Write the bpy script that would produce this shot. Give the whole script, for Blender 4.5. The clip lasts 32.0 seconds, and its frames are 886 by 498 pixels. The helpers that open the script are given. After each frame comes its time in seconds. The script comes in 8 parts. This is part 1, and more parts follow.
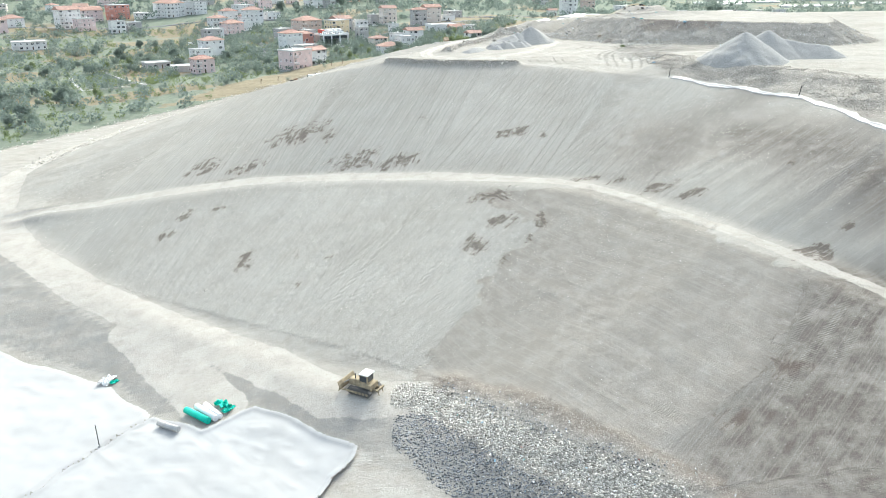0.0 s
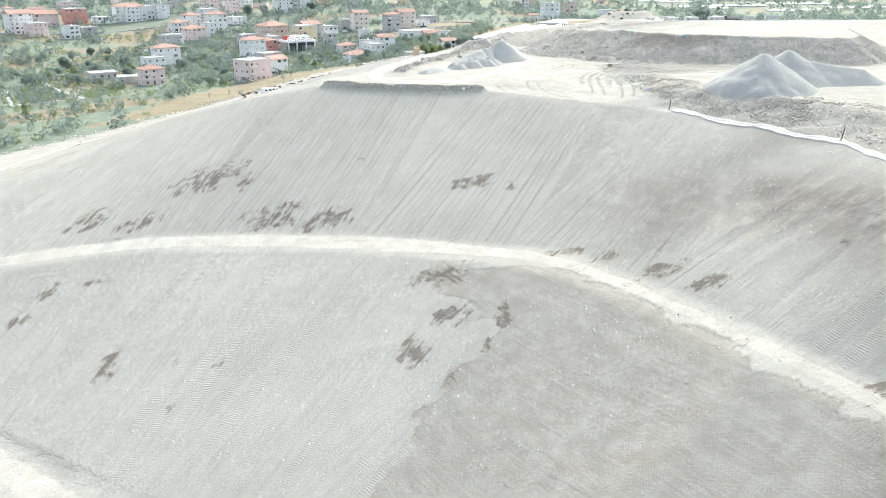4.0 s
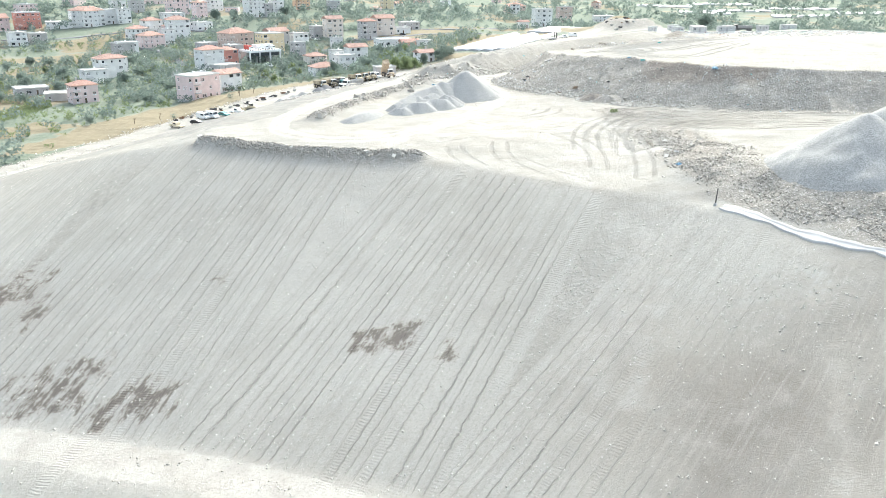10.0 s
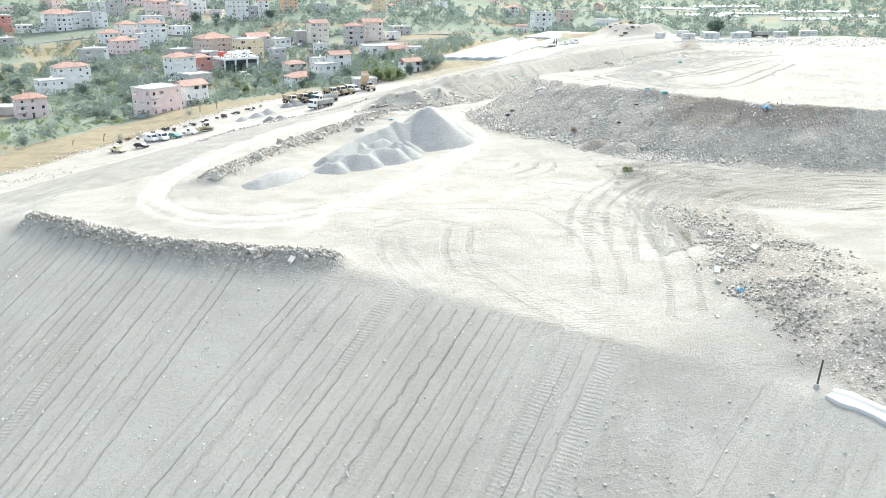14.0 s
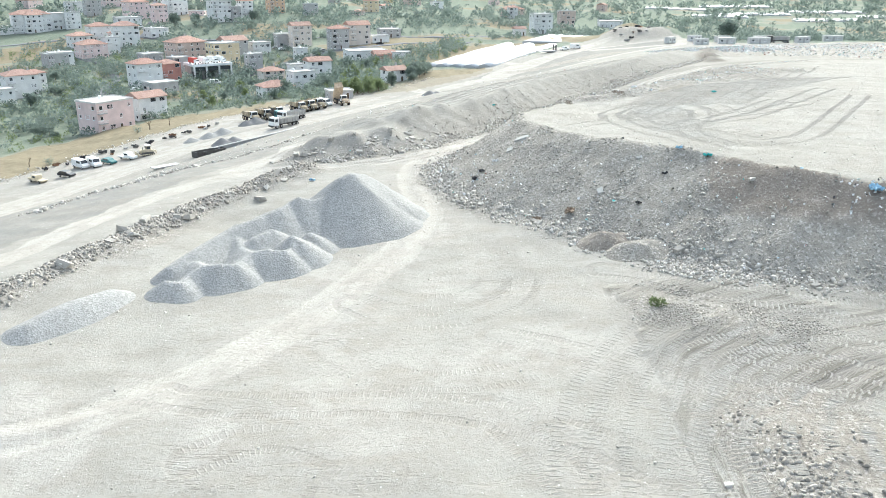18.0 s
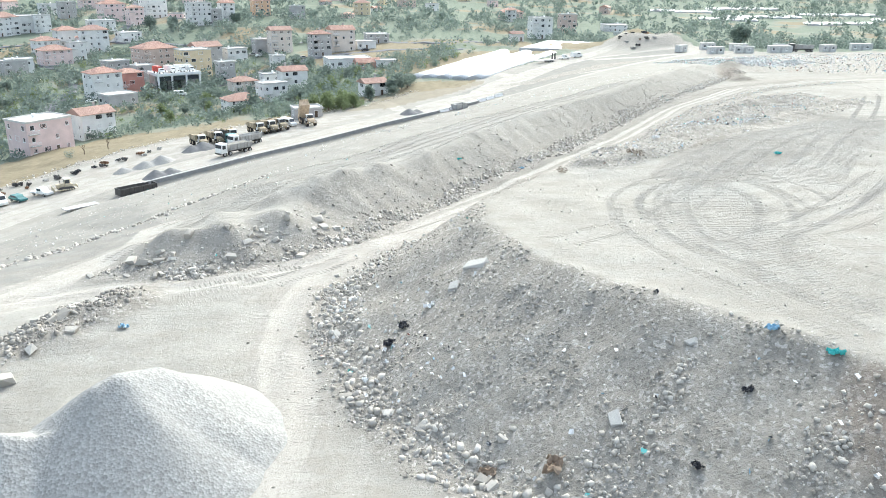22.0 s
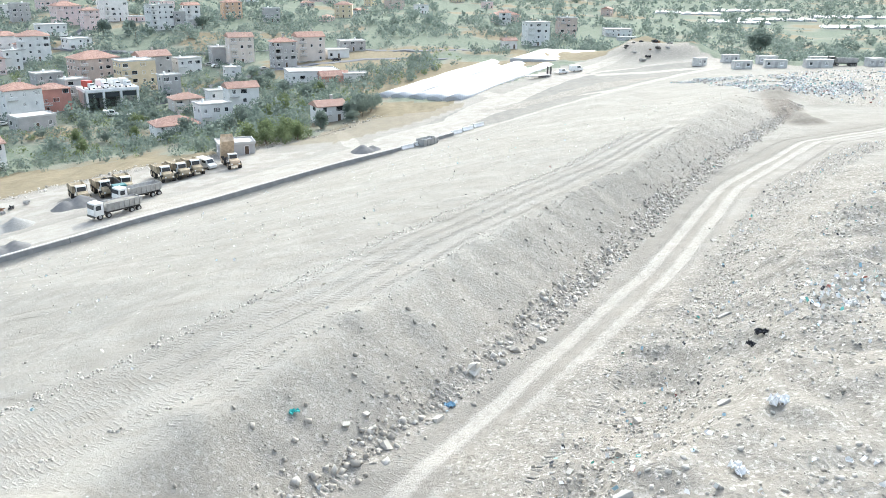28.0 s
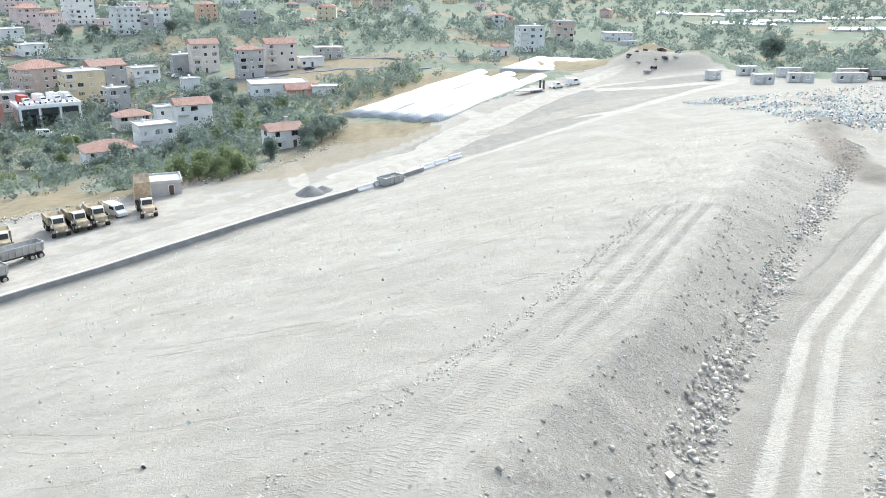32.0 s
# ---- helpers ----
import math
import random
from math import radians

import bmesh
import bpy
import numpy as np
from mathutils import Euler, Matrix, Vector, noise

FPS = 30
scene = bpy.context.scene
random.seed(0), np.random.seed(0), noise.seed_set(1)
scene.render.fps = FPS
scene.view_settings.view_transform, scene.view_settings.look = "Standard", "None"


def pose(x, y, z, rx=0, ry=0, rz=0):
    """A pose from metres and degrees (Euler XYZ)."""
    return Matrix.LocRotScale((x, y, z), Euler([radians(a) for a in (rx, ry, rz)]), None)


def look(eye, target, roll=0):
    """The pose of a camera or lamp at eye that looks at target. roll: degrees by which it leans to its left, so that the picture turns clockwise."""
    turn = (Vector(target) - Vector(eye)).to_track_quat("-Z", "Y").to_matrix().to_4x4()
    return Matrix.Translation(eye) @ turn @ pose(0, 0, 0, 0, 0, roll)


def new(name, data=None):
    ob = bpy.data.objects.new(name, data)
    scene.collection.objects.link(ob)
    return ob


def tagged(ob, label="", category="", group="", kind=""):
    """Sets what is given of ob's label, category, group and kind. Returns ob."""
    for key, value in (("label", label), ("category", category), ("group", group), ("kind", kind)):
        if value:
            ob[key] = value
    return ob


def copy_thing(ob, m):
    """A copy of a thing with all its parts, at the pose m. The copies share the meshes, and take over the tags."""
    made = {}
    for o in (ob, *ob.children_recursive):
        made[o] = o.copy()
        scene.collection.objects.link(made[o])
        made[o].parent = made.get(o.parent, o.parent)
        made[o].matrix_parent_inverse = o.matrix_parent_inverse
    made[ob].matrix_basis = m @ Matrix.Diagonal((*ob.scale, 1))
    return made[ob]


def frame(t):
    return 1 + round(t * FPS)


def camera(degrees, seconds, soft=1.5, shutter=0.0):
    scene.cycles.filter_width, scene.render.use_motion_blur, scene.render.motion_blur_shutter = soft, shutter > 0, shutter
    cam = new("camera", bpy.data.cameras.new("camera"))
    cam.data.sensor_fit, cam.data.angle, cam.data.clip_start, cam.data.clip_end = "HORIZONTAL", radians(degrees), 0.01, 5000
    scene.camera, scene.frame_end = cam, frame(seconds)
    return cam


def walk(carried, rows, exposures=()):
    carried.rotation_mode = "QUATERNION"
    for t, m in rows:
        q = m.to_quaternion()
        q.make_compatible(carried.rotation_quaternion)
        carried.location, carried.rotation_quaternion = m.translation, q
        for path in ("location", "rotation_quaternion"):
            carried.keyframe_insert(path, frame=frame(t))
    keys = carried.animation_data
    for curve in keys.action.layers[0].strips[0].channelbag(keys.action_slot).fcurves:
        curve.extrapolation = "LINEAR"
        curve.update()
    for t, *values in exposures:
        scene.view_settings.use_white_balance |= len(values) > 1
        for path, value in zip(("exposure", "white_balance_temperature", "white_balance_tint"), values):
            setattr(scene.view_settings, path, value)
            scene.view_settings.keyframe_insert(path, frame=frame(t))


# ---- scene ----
cam = camera(58.5, 32.0, 0.7)
EYE, TILT = 60.0, -19.90
ROWS = [
    (0.0, 0.00, 0.00, 0.00, 0.00, 0.00, -0.00),
    (0.5, 0.83, 4.03, 1.48, 0.04, 0.02, -0.02),
    (1.0, 1.65, 8.03, 2.97, -0.02, 0.04, -0.03),
    (1.5, 2.41, 12.04, 4.39, -0.06, 0.07, -0.07),
    (2.0, 3.23, 16.04, 5.84, -0.43, 0.05, 0.06),
    (2.5, 3.99, 20.15, 7.39, -0.72, 0.10, 0.15),
    (3.0, 4.79, 24.21, 8.88, -0.91, 0.10, 0.21),
    (3.5, 5.64, 28.24, 10.36, -1.02, 0.11, 0.23),
    (5.5, 8.94, 44.20, 16.27, -1.30, 0.16, 0.22),
    (6.0, 9.73, 48.23, 17.69, -1.34, 0.16, 0.21),
    (6.5, 10.56, 52.23, 19.17, -1.37, 0.18, 0.20),
    (7.0, 11.39, 56.26, 20.62, -1.40, 0.19, 0.19),
    (7.5, 12.24, 60.32, 22.08, -1.42, 0.22, 0.18),
    (8.0, 13.07, 64.35, 23.56, -1.44, 0.22, 0.17),
    (8.5, 13.89, 68.38, 25.01, -1.44, 0.20, 0.17),
    (9.0, 14.72, 72.43, 26.47, -1.46, 0.22, 0.16),
    (9.5, 15.54, 76.44, 27.95, -1.47, 0.23, 0.14),
    (10.0, 16.40, 80.47, 29.44, -1.47, 0.24, 0.12),
    (10.5, 17.23, 84.52, 30.92, -1.47, 0.25, 0.10),
    (11.0, 18.08, 88.61, 32.41, -1.46, 0.26, 0.07),
    (11.5, 18.94, 92.69, 33.89, -1.43, 0.28, 0.06),
    (12.0, 19.77, 96.75, 35.38, -1.42, 0.29, 0.05),
    (12.5, 20.62, 100.84, 36.83, -1.41, 0.29, 0.04),
    (13.0, 21.45, 104.92, 38.35, -1.40, 0.29, 0.05),
    (13.5, 22.28, 109.03, 39.83, -1.38, 0.29, 0.04),
    (15.5, 25.71, 125.57, 45.71, -1.30, 0.30, 0.02),
    (16.0, 26.57, 129.62, 47.16, -1.29, 0.29, 0.01),
    (16.5, 27.39, 133.65, 48.64, -1.28, 0.25, 0.01),
    (17.0, 28.25, 137.77, 50.13, -1.25, 0.23, -0.02),
    (17.5, 29.11, 141.91, 51.65, -1.25, 0.20, -0.07),
    (18.0, 29.93, 146.07, 53.10, -1.20, 0.20, -0.06),
    (18.5, 30.76, 150.13, 54.58, -1.20, 0.19, -0.09),
    (19.0, 31.61, 154.22, 56.03, -1.18, 0.17, -0.10),
    (19.5, 32.44, 158.25, 57.49, -1.17, 0.17, -0.15),
    (20.0, 33.26, 162.28, 58.94, -1.17, 0.17, -0.16),
    (20.5, 34.06, 166.31, 60.42, -1.14, 0.18, -0.18),
    (21.0, 34.88, 170.39, 61.88, -1.12, 0.20, -0.19),
    (21.5, 35.71, 174.45, 63.36, -1.11, 0.22, -0.19),
    (22.0, 36.53, 178.51, 64.81, -1.08, 0.23, -0.20),
    (22.5, 37.36, 182.65, 66.30, -1.06, 0.24, -0.20),
    (23.0, 38.21, 186.73, 67.85, -1.04, 0.22, -0.20),
    (23.5, 39.07, 190.87, 69.37, -1.01, 0.20, -0.19),
    (24.0, 39.93, 194.96, 70.85, -0.99, 0.18, -0.18),
    (24.5, 40.76, 199.01, 72.37, -0.97, 0.17, -0.18),
    (26.5, 43.33, 214.70, 77.52, -1.10, 0.19, -0.24),
    (27.0, 44.15, 218.73, 79.00, -1.10, 0.18, -0.25),
    (27.5, 44.98, 222.78, 80.45, -1.08, 0.19, -0.25),
    (28.0, 45.77, 226.79, 81.91, -1.08, 0.19, -0.25),
    (28.5, 46.60, 230.79, 83.36, -1.08, 0.19, -0.27),
    (29.0, 47.39, 234.77, 84.84, -1.10, 0.18, -0.25),
    (29.5, 48.21, 238.82, 86.33, -1.10, 0.17, -0.25),
    (30.0, 49.04, 242.85, 87.81, -1.11, 0.16, -0.25),
    (30.5, 49.86, 246.94, 89.30, -1.12, 0.14, -0.23),
    (31.0, 50.69, 251.02, 90.82, -1.13, 0.13, -0.22),
    (31.5, 51.51, 255.11, 92.33, -1.17, 0.14, -0.19),
    (32.0, 52.37, 259.19, 93.85, -1.18, 0.14, -0.18),
]
LIGHTER = [(0, 1.93, 6200, 1), (6, 2.16, 6230, 2), (13, 2.15, 6200, 2), (16, 1.98, 6120, 1), (19, 1.82, 6040, 1), (24, 1.89, 6030, 2), (32, 1.78, 5950, 3)]
walk(cam, [(t, pose(0, 0, EYE, TILT, 0, 0) @ pose(x, y, z, 90 + pitch, roll, yaw)) for t, x, y, z, yaw, pitch, roll in ROWS], LIGHTER)

# ---- light ----
SUN_AZ, SUN_EL = radians(17.5), radians(36.0)
world = bpy.data.worlds.new("world")
world.use_nodes = True
scene.world = world
wn = world.node_tree.nodes
sky = wn.new("ShaderNodeTexSky")
sky.sky_type = 'NISHITA'
sky.sun_disc = False
sky.sun_elevation, sky.sun_rotation = SUN_EL, SUN_AZ
sky.air_density, sky.dust_density, sky.ozone_density = 0.85, 4.0, 1.0
haze = wn.new("ShaderNodeHueSaturation")
haze.inputs["Saturation"].default_value = 0.55
wn["Background"].inputs["Strength"].default_value = 0.15
world.node_tree.links.new(sky.outputs["Color"], haze.inputs["Color"])
world.node_tree.links.new(haze.outputs["Color"], wn["Background"].inputs["Color"])
sun = new("sun", bpy.data.lights.new("sun", 'SUN'))
sun.data.energy, sun.data.angle, sun.data.color = 0.5, radians(2.5), (1.0, 0.96, 0.9)
sun_way = Vector((math.sin(SUN_AZ) * math.cos(SUN_EL), math.cos(SUN_AZ) * math.cos(SUN_EL), math.sin(SUN_EL)))
sun.matrix_world = look(sun_way * 400, (0, 0, 0))


# ---- material helpers ----
class Nodes:
    """Short hand for building a node material."""

    def __init__(self, name, rough=0.9, metal=0.0):
        self.mat = bpy.data.materials.new(name)
        self.mat.use_nodes = True
        self.t = self.mat.node_tree
        self.bsdf = self.t.nodes["Principled BSDF"]
        self.bsdf.inputs["Roughness"].default_value = rough
        self.bsdf.inputs["Metallic"].default_value = metal
        self.bsdf.inputs["Specular IOR Level"].default_value = 0.25 if rough < 0.85 else 0.06

    def node(self, kind, **sets):
        n = self.t.nodes.new(kind)
        for key, value in sets.items():
            setattr(n, key, value)
        return n

    def put(self, socket, value):
        if isinstance(value, bpy.types.NodeSocket):
            self.t.links.new(value, socket)
        elif isinstance(value, tuple) and len(value) == 3 and socket.type == 'RGBA':
            socket.default_value = (*value, 1)
        else:
            socket.default_value = value

    def coords(self):
        return self.node("ShaderNodeNewGeometry").outputs["Position"]

    def local(self):
        return self.node("ShaderNodeTexCoord").outputs["Object"]

    def noise(self, vec, scale, detail=4.0, rough=0.55):
        n = self.node("ShaderNodeTexNoise")
        self.put(n.inputs["Vector"], vec)
        n.inputs["Scale"].default_value, n.inputs["Detail"].default_value, n.inputs["Roughness"].default_value = scale, detail, rough
        return n.outputs["Fac"]

    def voronoi(self, vec, scale, feature='F1', out="Distance"):
        n = self.node("ShaderNodeTexVoronoi", feature=feature)
        self.put(n.inputs["Vector"], vec)
        n.inputs["Scale"].default_value = scale
        return n.outputs[out]

    def wave(self, vec, scale, distortion=1.0, detail_scale=1.0):
        n = self.node("ShaderNodeTexWave")
        self.put(n.inputs["Vector"], vec)
        n.inputs["Scale"].default_value, n.inputs["Distortion"].default_value, n.inputs["Detail Scale"].default_value = scale, distortion, detail_scale
        return n.outputs["Fac"]

    def turned(self, vec, angle, scale=(1, 1, 1)):
        n = self.node("ShaderNodeMapping")
        self.put(n.inputs["Vector"], vec)
        n.inputs["Rotation"].default_value = (0, 0, radians(angle))
        n.inputs["Scale"].default_value = scale
        return n.outputs["Vector"]

    def step(self, value, lo, hi, to_lo=0.0, to_hi=1.0):
        n = self.node("ShaderNodeMapRange")
        self.put(n.inputs["Value"], value)
        for key, v in (("From Min", lo), ("From Max", hi), ("To Min", to_lo), ("To Max", to_hi)):
            n.inputs[key].default_value = v
        return n.outputs["Result"]

    def math(self, op, a, b=0.0):
        n = self.node("ShaderNodeMath", operation=op)
        self.put(n.inputs[0], a)
        self.put(n.inputs[1], b)
        return n.outputs[0]

    def mix(self, fac, a, b):
        n = self.node("ShaderNodeMix", data_type='RGBA')
        self.put(n.inputs["Factor"], fac)
        self.put(n.inputs["A"], a)
        self.put(n.inputs["B"], b)
        return n.outputs["Result"]

    def mask(self, name):
        return self.node("ShaderNodeAttribute", attribute_name=name).outputs["Fac"]

    def chance(self):
        return self.node("ShaderNodeObjectInfo").outputs["Random"]

    def island(self):
        return self.node("ShaderNodeNewGeometry").outputs["Random Per Island"]

    def bump(self, height, strength=0.5, distance=0.1, below=None):
        n = self.node("ShaderNodeBump")
        n.inputs["Strength"].default_value, n.inputs["Distance"].default_value = strength, distance
        self.put(n.inputs["Height"], height)
        if below:
            self.t.links.new(below, n.inputs["Normal"])
        return n.outputs["Normal"]

    def done(self, colour, normal=None):
        self.put(self.bsdf.inputs["Base Color"], colour)
        if normal:
            self.put(self.bsdf.inputs["Normal"], normal)
        return self.mat


def worn(name, colour, rough=0.8, metal=0.0, scale=1.5, amount=0.25, grain=12.0, vary=0.0):
    """A surface of one colour with stains, grain and a little relief; vary: how much objects differ."""
    n = Nodes(name, rough, metal)
    v = n.local()
    dark = tuple(c * (1 - amount) for c in colour)
    light = tuple(min(1, c * (1 + amount * 0.5)) for c in colour)
    col = n.mix(n.step(n.noise(v, scale, 6), 0.3, 0.7), dark, light)
    fine = n.noise(v, grain, 3)
    col = n.mix(n.step(fine, 0.35, 0.7, 0, 0.35), col, tuple(c * 0.7 for c in colour))
    if vary:
        col = n.mix(n.step(n.chance(), 0, 1, 0, vary), col, tuple(c * 0.55 + 0.05 for c in colour))
    return n.done(col, n.bump(fine, 0.25, 0.02))


# ---- terrain plan: break lines of the ground, x, y, z ----
PLAN = {
    "liner_edge": [(-90, 112, 5.5), (-66, 105, 6), (-46, 95, 6.5), (-36, 86, 7), (-28, 81, 8), (-23, 85, 9), (-9, 76, 9), (-13, 69, 7.2), (-17, 60, 6)],
    "liner_floor": [(-90, 60, 3), (-46, 66, 4.6), (-25, 55, 4.5), (-60, 30, 2), (-20, 20, 2)],
    "lower_road": [(2, 82, 11.5), (-13, 84, 10.8), (-26, 95, 10.3), (-40, 105, 9.8), (-59, 120, 9.4), (-82, 143, 9), (-96, 163, 9), (-109, 195, 9), (-107, 226, 9), (-99, 262, 9.5), (-84, 288, 10.5), (-62, 306, 11.5)],
    "slope_foot": [(3, 87, 12.4), (-13, 89.5, 11.2), (-26, 100, 10.7), (-40, 110, 10.2), (-59, 126, 9.8), (-80, 149, 9.4), (-90, 160, 9.6)],
    "refuse_top": [(1, 84, 12), (8, 77.5, 12.8), (14, 71, 13.2), (20, 64, 13.4), (30, 52, 13.5), (45, 30, 13)],
    "refuse_foot": [(-6, 79, 10), (0, 69, 8.6), (7, 63, 8), (18, 50, 7.5), (30, 25, 6)],
    "pale_floor": [(-12, 66, 7), (-4, 62, 6.8), (5, 50, 6)],
    "mid_outer": [(-90, 156, 9.8), (-72, 153, 12.8), (-54, 148, 16.8), (-37, 146, 19.7), (-20, 141, 21.7), (-4, 134.5, 23.8), (10, 128, 24.9), (20, 123.5, 25.6), (30, 109, 25.8), (36, 98, 25.8), (42, 90, 25), (49, 79, 24), (56, 64, 23), (66, 40, 21)],
    "mid_inner": [(-90, 161, 10.4), (-72, 159, 13.4), (-54, 154, 17.4), (-37, 151.5, 20.4), (-20, 147, 22.4), (-2, 139.5, 24.5), (12, 133.5, 25.5), (24, 128, 26.3), (34.5, 112.5, 26.5), (41, 101.5, 26.4), (47, 94, 25.6), (54, 83, 24.7), (61, 68, 23.7), (71, 44, 21.7)],
    "crest": [(-60, 225, 24), (-36, 205, 32), (-22, 196, 36), (-13, 190.5, 38), (2, 181, 38.4), (16, 177, 39), (30, 167, 39), (44, 158.5, 38.6), (53, 146.5, 38.4), (60, 134, 38.3), (62, 120, 37.8), (65, 106, 37), (72, 84, 36), (82, 55, 34)],
    "ditch_back": [(46.5, 161, 39.6), (56, 149, 39.6), (64, 136, 39.5), (66.5, 121, 39.2), (70, 106, 38.6), (77, 86, 38), (88, 55, 36)],
    "mound_top": [(48, 172, 41.2), (50, 165, 41.4), (58, 153, 41.5), (68, 140, 41.5), (76, 120, 41), (90, 90, 40), (110, 60, 38)],
    "leg": [(-5, 199, 38.8), (-4, 212, 38.8), (1, 226, 38.8), (6, 238, 38.8), (11, 248, 38.6)],
    "shelf": [(-14, 199, 38.2), (-13, 215, 37.8), (-8, 229, 37.6), (-2, 242, 37.4), (6, 256, 37), (12, 268, 37), (20, 282, 37.2)],
    "outer_inner": [(-58, 304, 11.6), (-46, 323.5, 12), (-37, 341, 13.1), (-27.6, 351, 15.4), (-12.6, 363.6, 17.1), (-4.6, 372.6, 17.7), (5.4, 382.1, 18.4), (15.4, 392.6, 19.2), (27.4, 405.1, 20.1), (37.9, 414.6, 20.8), (51.4, 428.6, 21.8), (60.4, 439.6, 22.5), (76, 472, 23.4), (92, 503, 24.6), (112, 537, 25.6), (130, 554, 26.4)],
    "outer_outer": [(-69, 308, 11), (-60, 328, 11.4), (-50, 348, 12.4), (-38, 362, 14), (-19, 380, 16.8), (-8, 386, 17.4), (2, 394, 18.1), (12, 406, 19), (25, 419, 20), (37, 431.5, 21), (51, 448, 22), (64, 480, 23), (82, 511, 24.2), (104, 545, 25.2), (122, 563, 26)],
    "wall_head": [(-56, 302, 12.2), (-44.5, 322, 12.6), (-35.5, 340, 13.4), (-26.2, 349.6, 14.6), (-11, 362, 16.4), (-3, 371, 17.0), (7, 380.5, 17.7), (17, 391, 18.5), (29, 403.5, 19.4), (39.5, 413, 20.4), (53, 427, 21.4), (62, 438, 22.6), (78, 470, 24.0), (94, 501, 25.4), (114, 535, 26.4)],
    "platform": [(-1, 192, 39), (6, 187.5, 39.2), (17, 189, 39.6), (28, 185, 39.8), (40, 176, 39.8), (20, 205, 39.6), (10, 198, 39.2), (26, 212, 39.8), (45, 190, 40.2), (12, 222, 39)],
    "rubble_leg": [(1, 201, 39.3), (6, 215, 39.4), (10, 225, 39.4), (15, 234, 39.6), (17, 237, 39.7)],
    "cliff_foot": [(36.5, 247.5, 40.1), (33.5, 243.5, 40.1), (31, 238, 40.1), (31, 231, 40.1), (34, 223, 40.2), (41, 214, 40.5), (47, 208, 40.6), (52, 204.5, 41), (56, 202, 41), (64, 197.5, 41.2), (80, 194, 41.4), (95, 192, 41.5), (104, 198, 42), (112, 225, 43)],
    "cliff_head": [(53, 264, 43.4), (45.5, 253, 44), (40.5, 243, 44.8), (40, 237, 45.2), (42.5, 229, 45.6), (47, 223.5, 46), (53, 217.5, 46.1), (57, 213, 46.1), (62, 208.5, 46.2), (72, 204.5, 46.2), (84, 202, 46.2), (93, 200.5, 46.2), (98, 205, 46.2), (106, 226, 46.2)],
    "right_flat": [(66, 186, 41.5), (85, 175, 42), (120, 170, 43), (160, 180, 46), (140, 130, 42), (120, 215, 44)],
    "nose": [(14, 243, 39.4), (19.2, 241.6, 39.8), (23.7, 243.6, 39.8), (26.9, 245.8, 39.7), (30.6, 250, 39.5), (32.6, 254.5, 39.3), (38, 262, 39), (41.5, 269.5, 39), (49.5, 281, 39), (55.5, 291, 38.6), (75, 325, 38.1), (92, 351, 37.6), (105, 371, 37), (112, 384, 36.5)],
    "ridge": [(12, 250, 38.6), (17, 246, 41.0), (21, 247, 41.6), (24.5, 249.5, 41.6), (25.5, 253.5, 41.6), (27.5, 257.5, 42.3), (31, 262, 42.2), (36, 268.5, 42), (41, 278, 42.2), (45, 285.5, 42.2), (57, 305, 41.8), (65, 316, 41.6), (80, 345, 40.6), (92, 366, 39.6), (101, 382, 38.6), (106, 397, 36.6)],
    "ridge_back": [(8, 262, 36), (18, 268, 39.2), (28, 284, 40), (40, 305, 39.6), (55, 330, 38.6), (74, 362, 37), (92, 390, 35.6), (108, 410, 34.5)],
    "plateau_mid": [(-12, 290, 27), (5, 312, 30), (26, 345, 29), (48, 380, 28.6), (82, 422, 30), (116, 468, 30), (138, 505, 29)],
    "rut": [(24.5, 240, 40), (29.5, 248, 39.8), (36, 256, 39.3), (44.5, 267, 39.1), (53, 280, 39), (64, 297, 38.6), (77, 320, 38.5), (96, 343, 38.6), (117, 355, 38.6), (150, 365, 38)],
    "refuse_edge": [(42.5, 254.5, 40.2), (50.5, 263.5, 40.1), (58, 275, 40), (68, 295, 39.8), (82, 317, 39.6), (99, 335, 39.6), (120, 345, 39.6)],
    "upper": [(57, 266, 43.8), (62, 273, 43.4), (70, 288, 42.4), (84, 306, 41.8), (104, 322, 41.6), (130, 330, 41)],
    "upper_flat": [(60, 232, 46), (72, 262, 45.6), (90, 240, 46.2), (95, 275, 45), (120, 280, 44), (160, 260, 46), (200, 300, 44)],
    "far_right": [(120, 404, 36.4), (150, 410, 36), (135, 450, 33), (160, 480, 31), (200, 420, 36), (230, 520, 30)],
    "field_edge": [(-135, 225, 7.5), (-118, 262, 7.5), (-98, 296, 8.5), (-78, 335, 9.5), (-64, 362, 11), (-44, 394, 14), (-24, 412, 16), (0, 428, 17.6), (18, 442, 18.6), (32, 462, 20)],
    "village": [(28, 492, 19.6), (40, 505, 20.2), (52, 522, 21.2), (64, 545, 21.8), (76, 580, 22.2), (57, 479, 22), (-87, 428, 6.2), (-48, 463, 8), (-88, 540, 8.5), (-50, 550, 10), (-30, 513, 9.5), (-10, 487, 13), (17, 462, 18), (-8, 542, 15), (30, 545, 19), (76, 618, 20.5), (-2, 575, 18), (-106, 640, 13), (-107, 700, 20), (-19, 680, 20), (92, 600, 24), (140, 598, 25), (190, 595, 20)],
    "valley": [(-220, 260, 4), (-180, 400, 3), (-260, 520, 4), (-180, 600, 8), (-300, 700, 12), (-150, 800, 26), (60, 800, 22), (250, 750, 14), (400, 650, 12), (350, 900, 12), (0, 1000, 24), (-300, 1000, 34), (-600, 900, 24), (-450, 500, 8)],
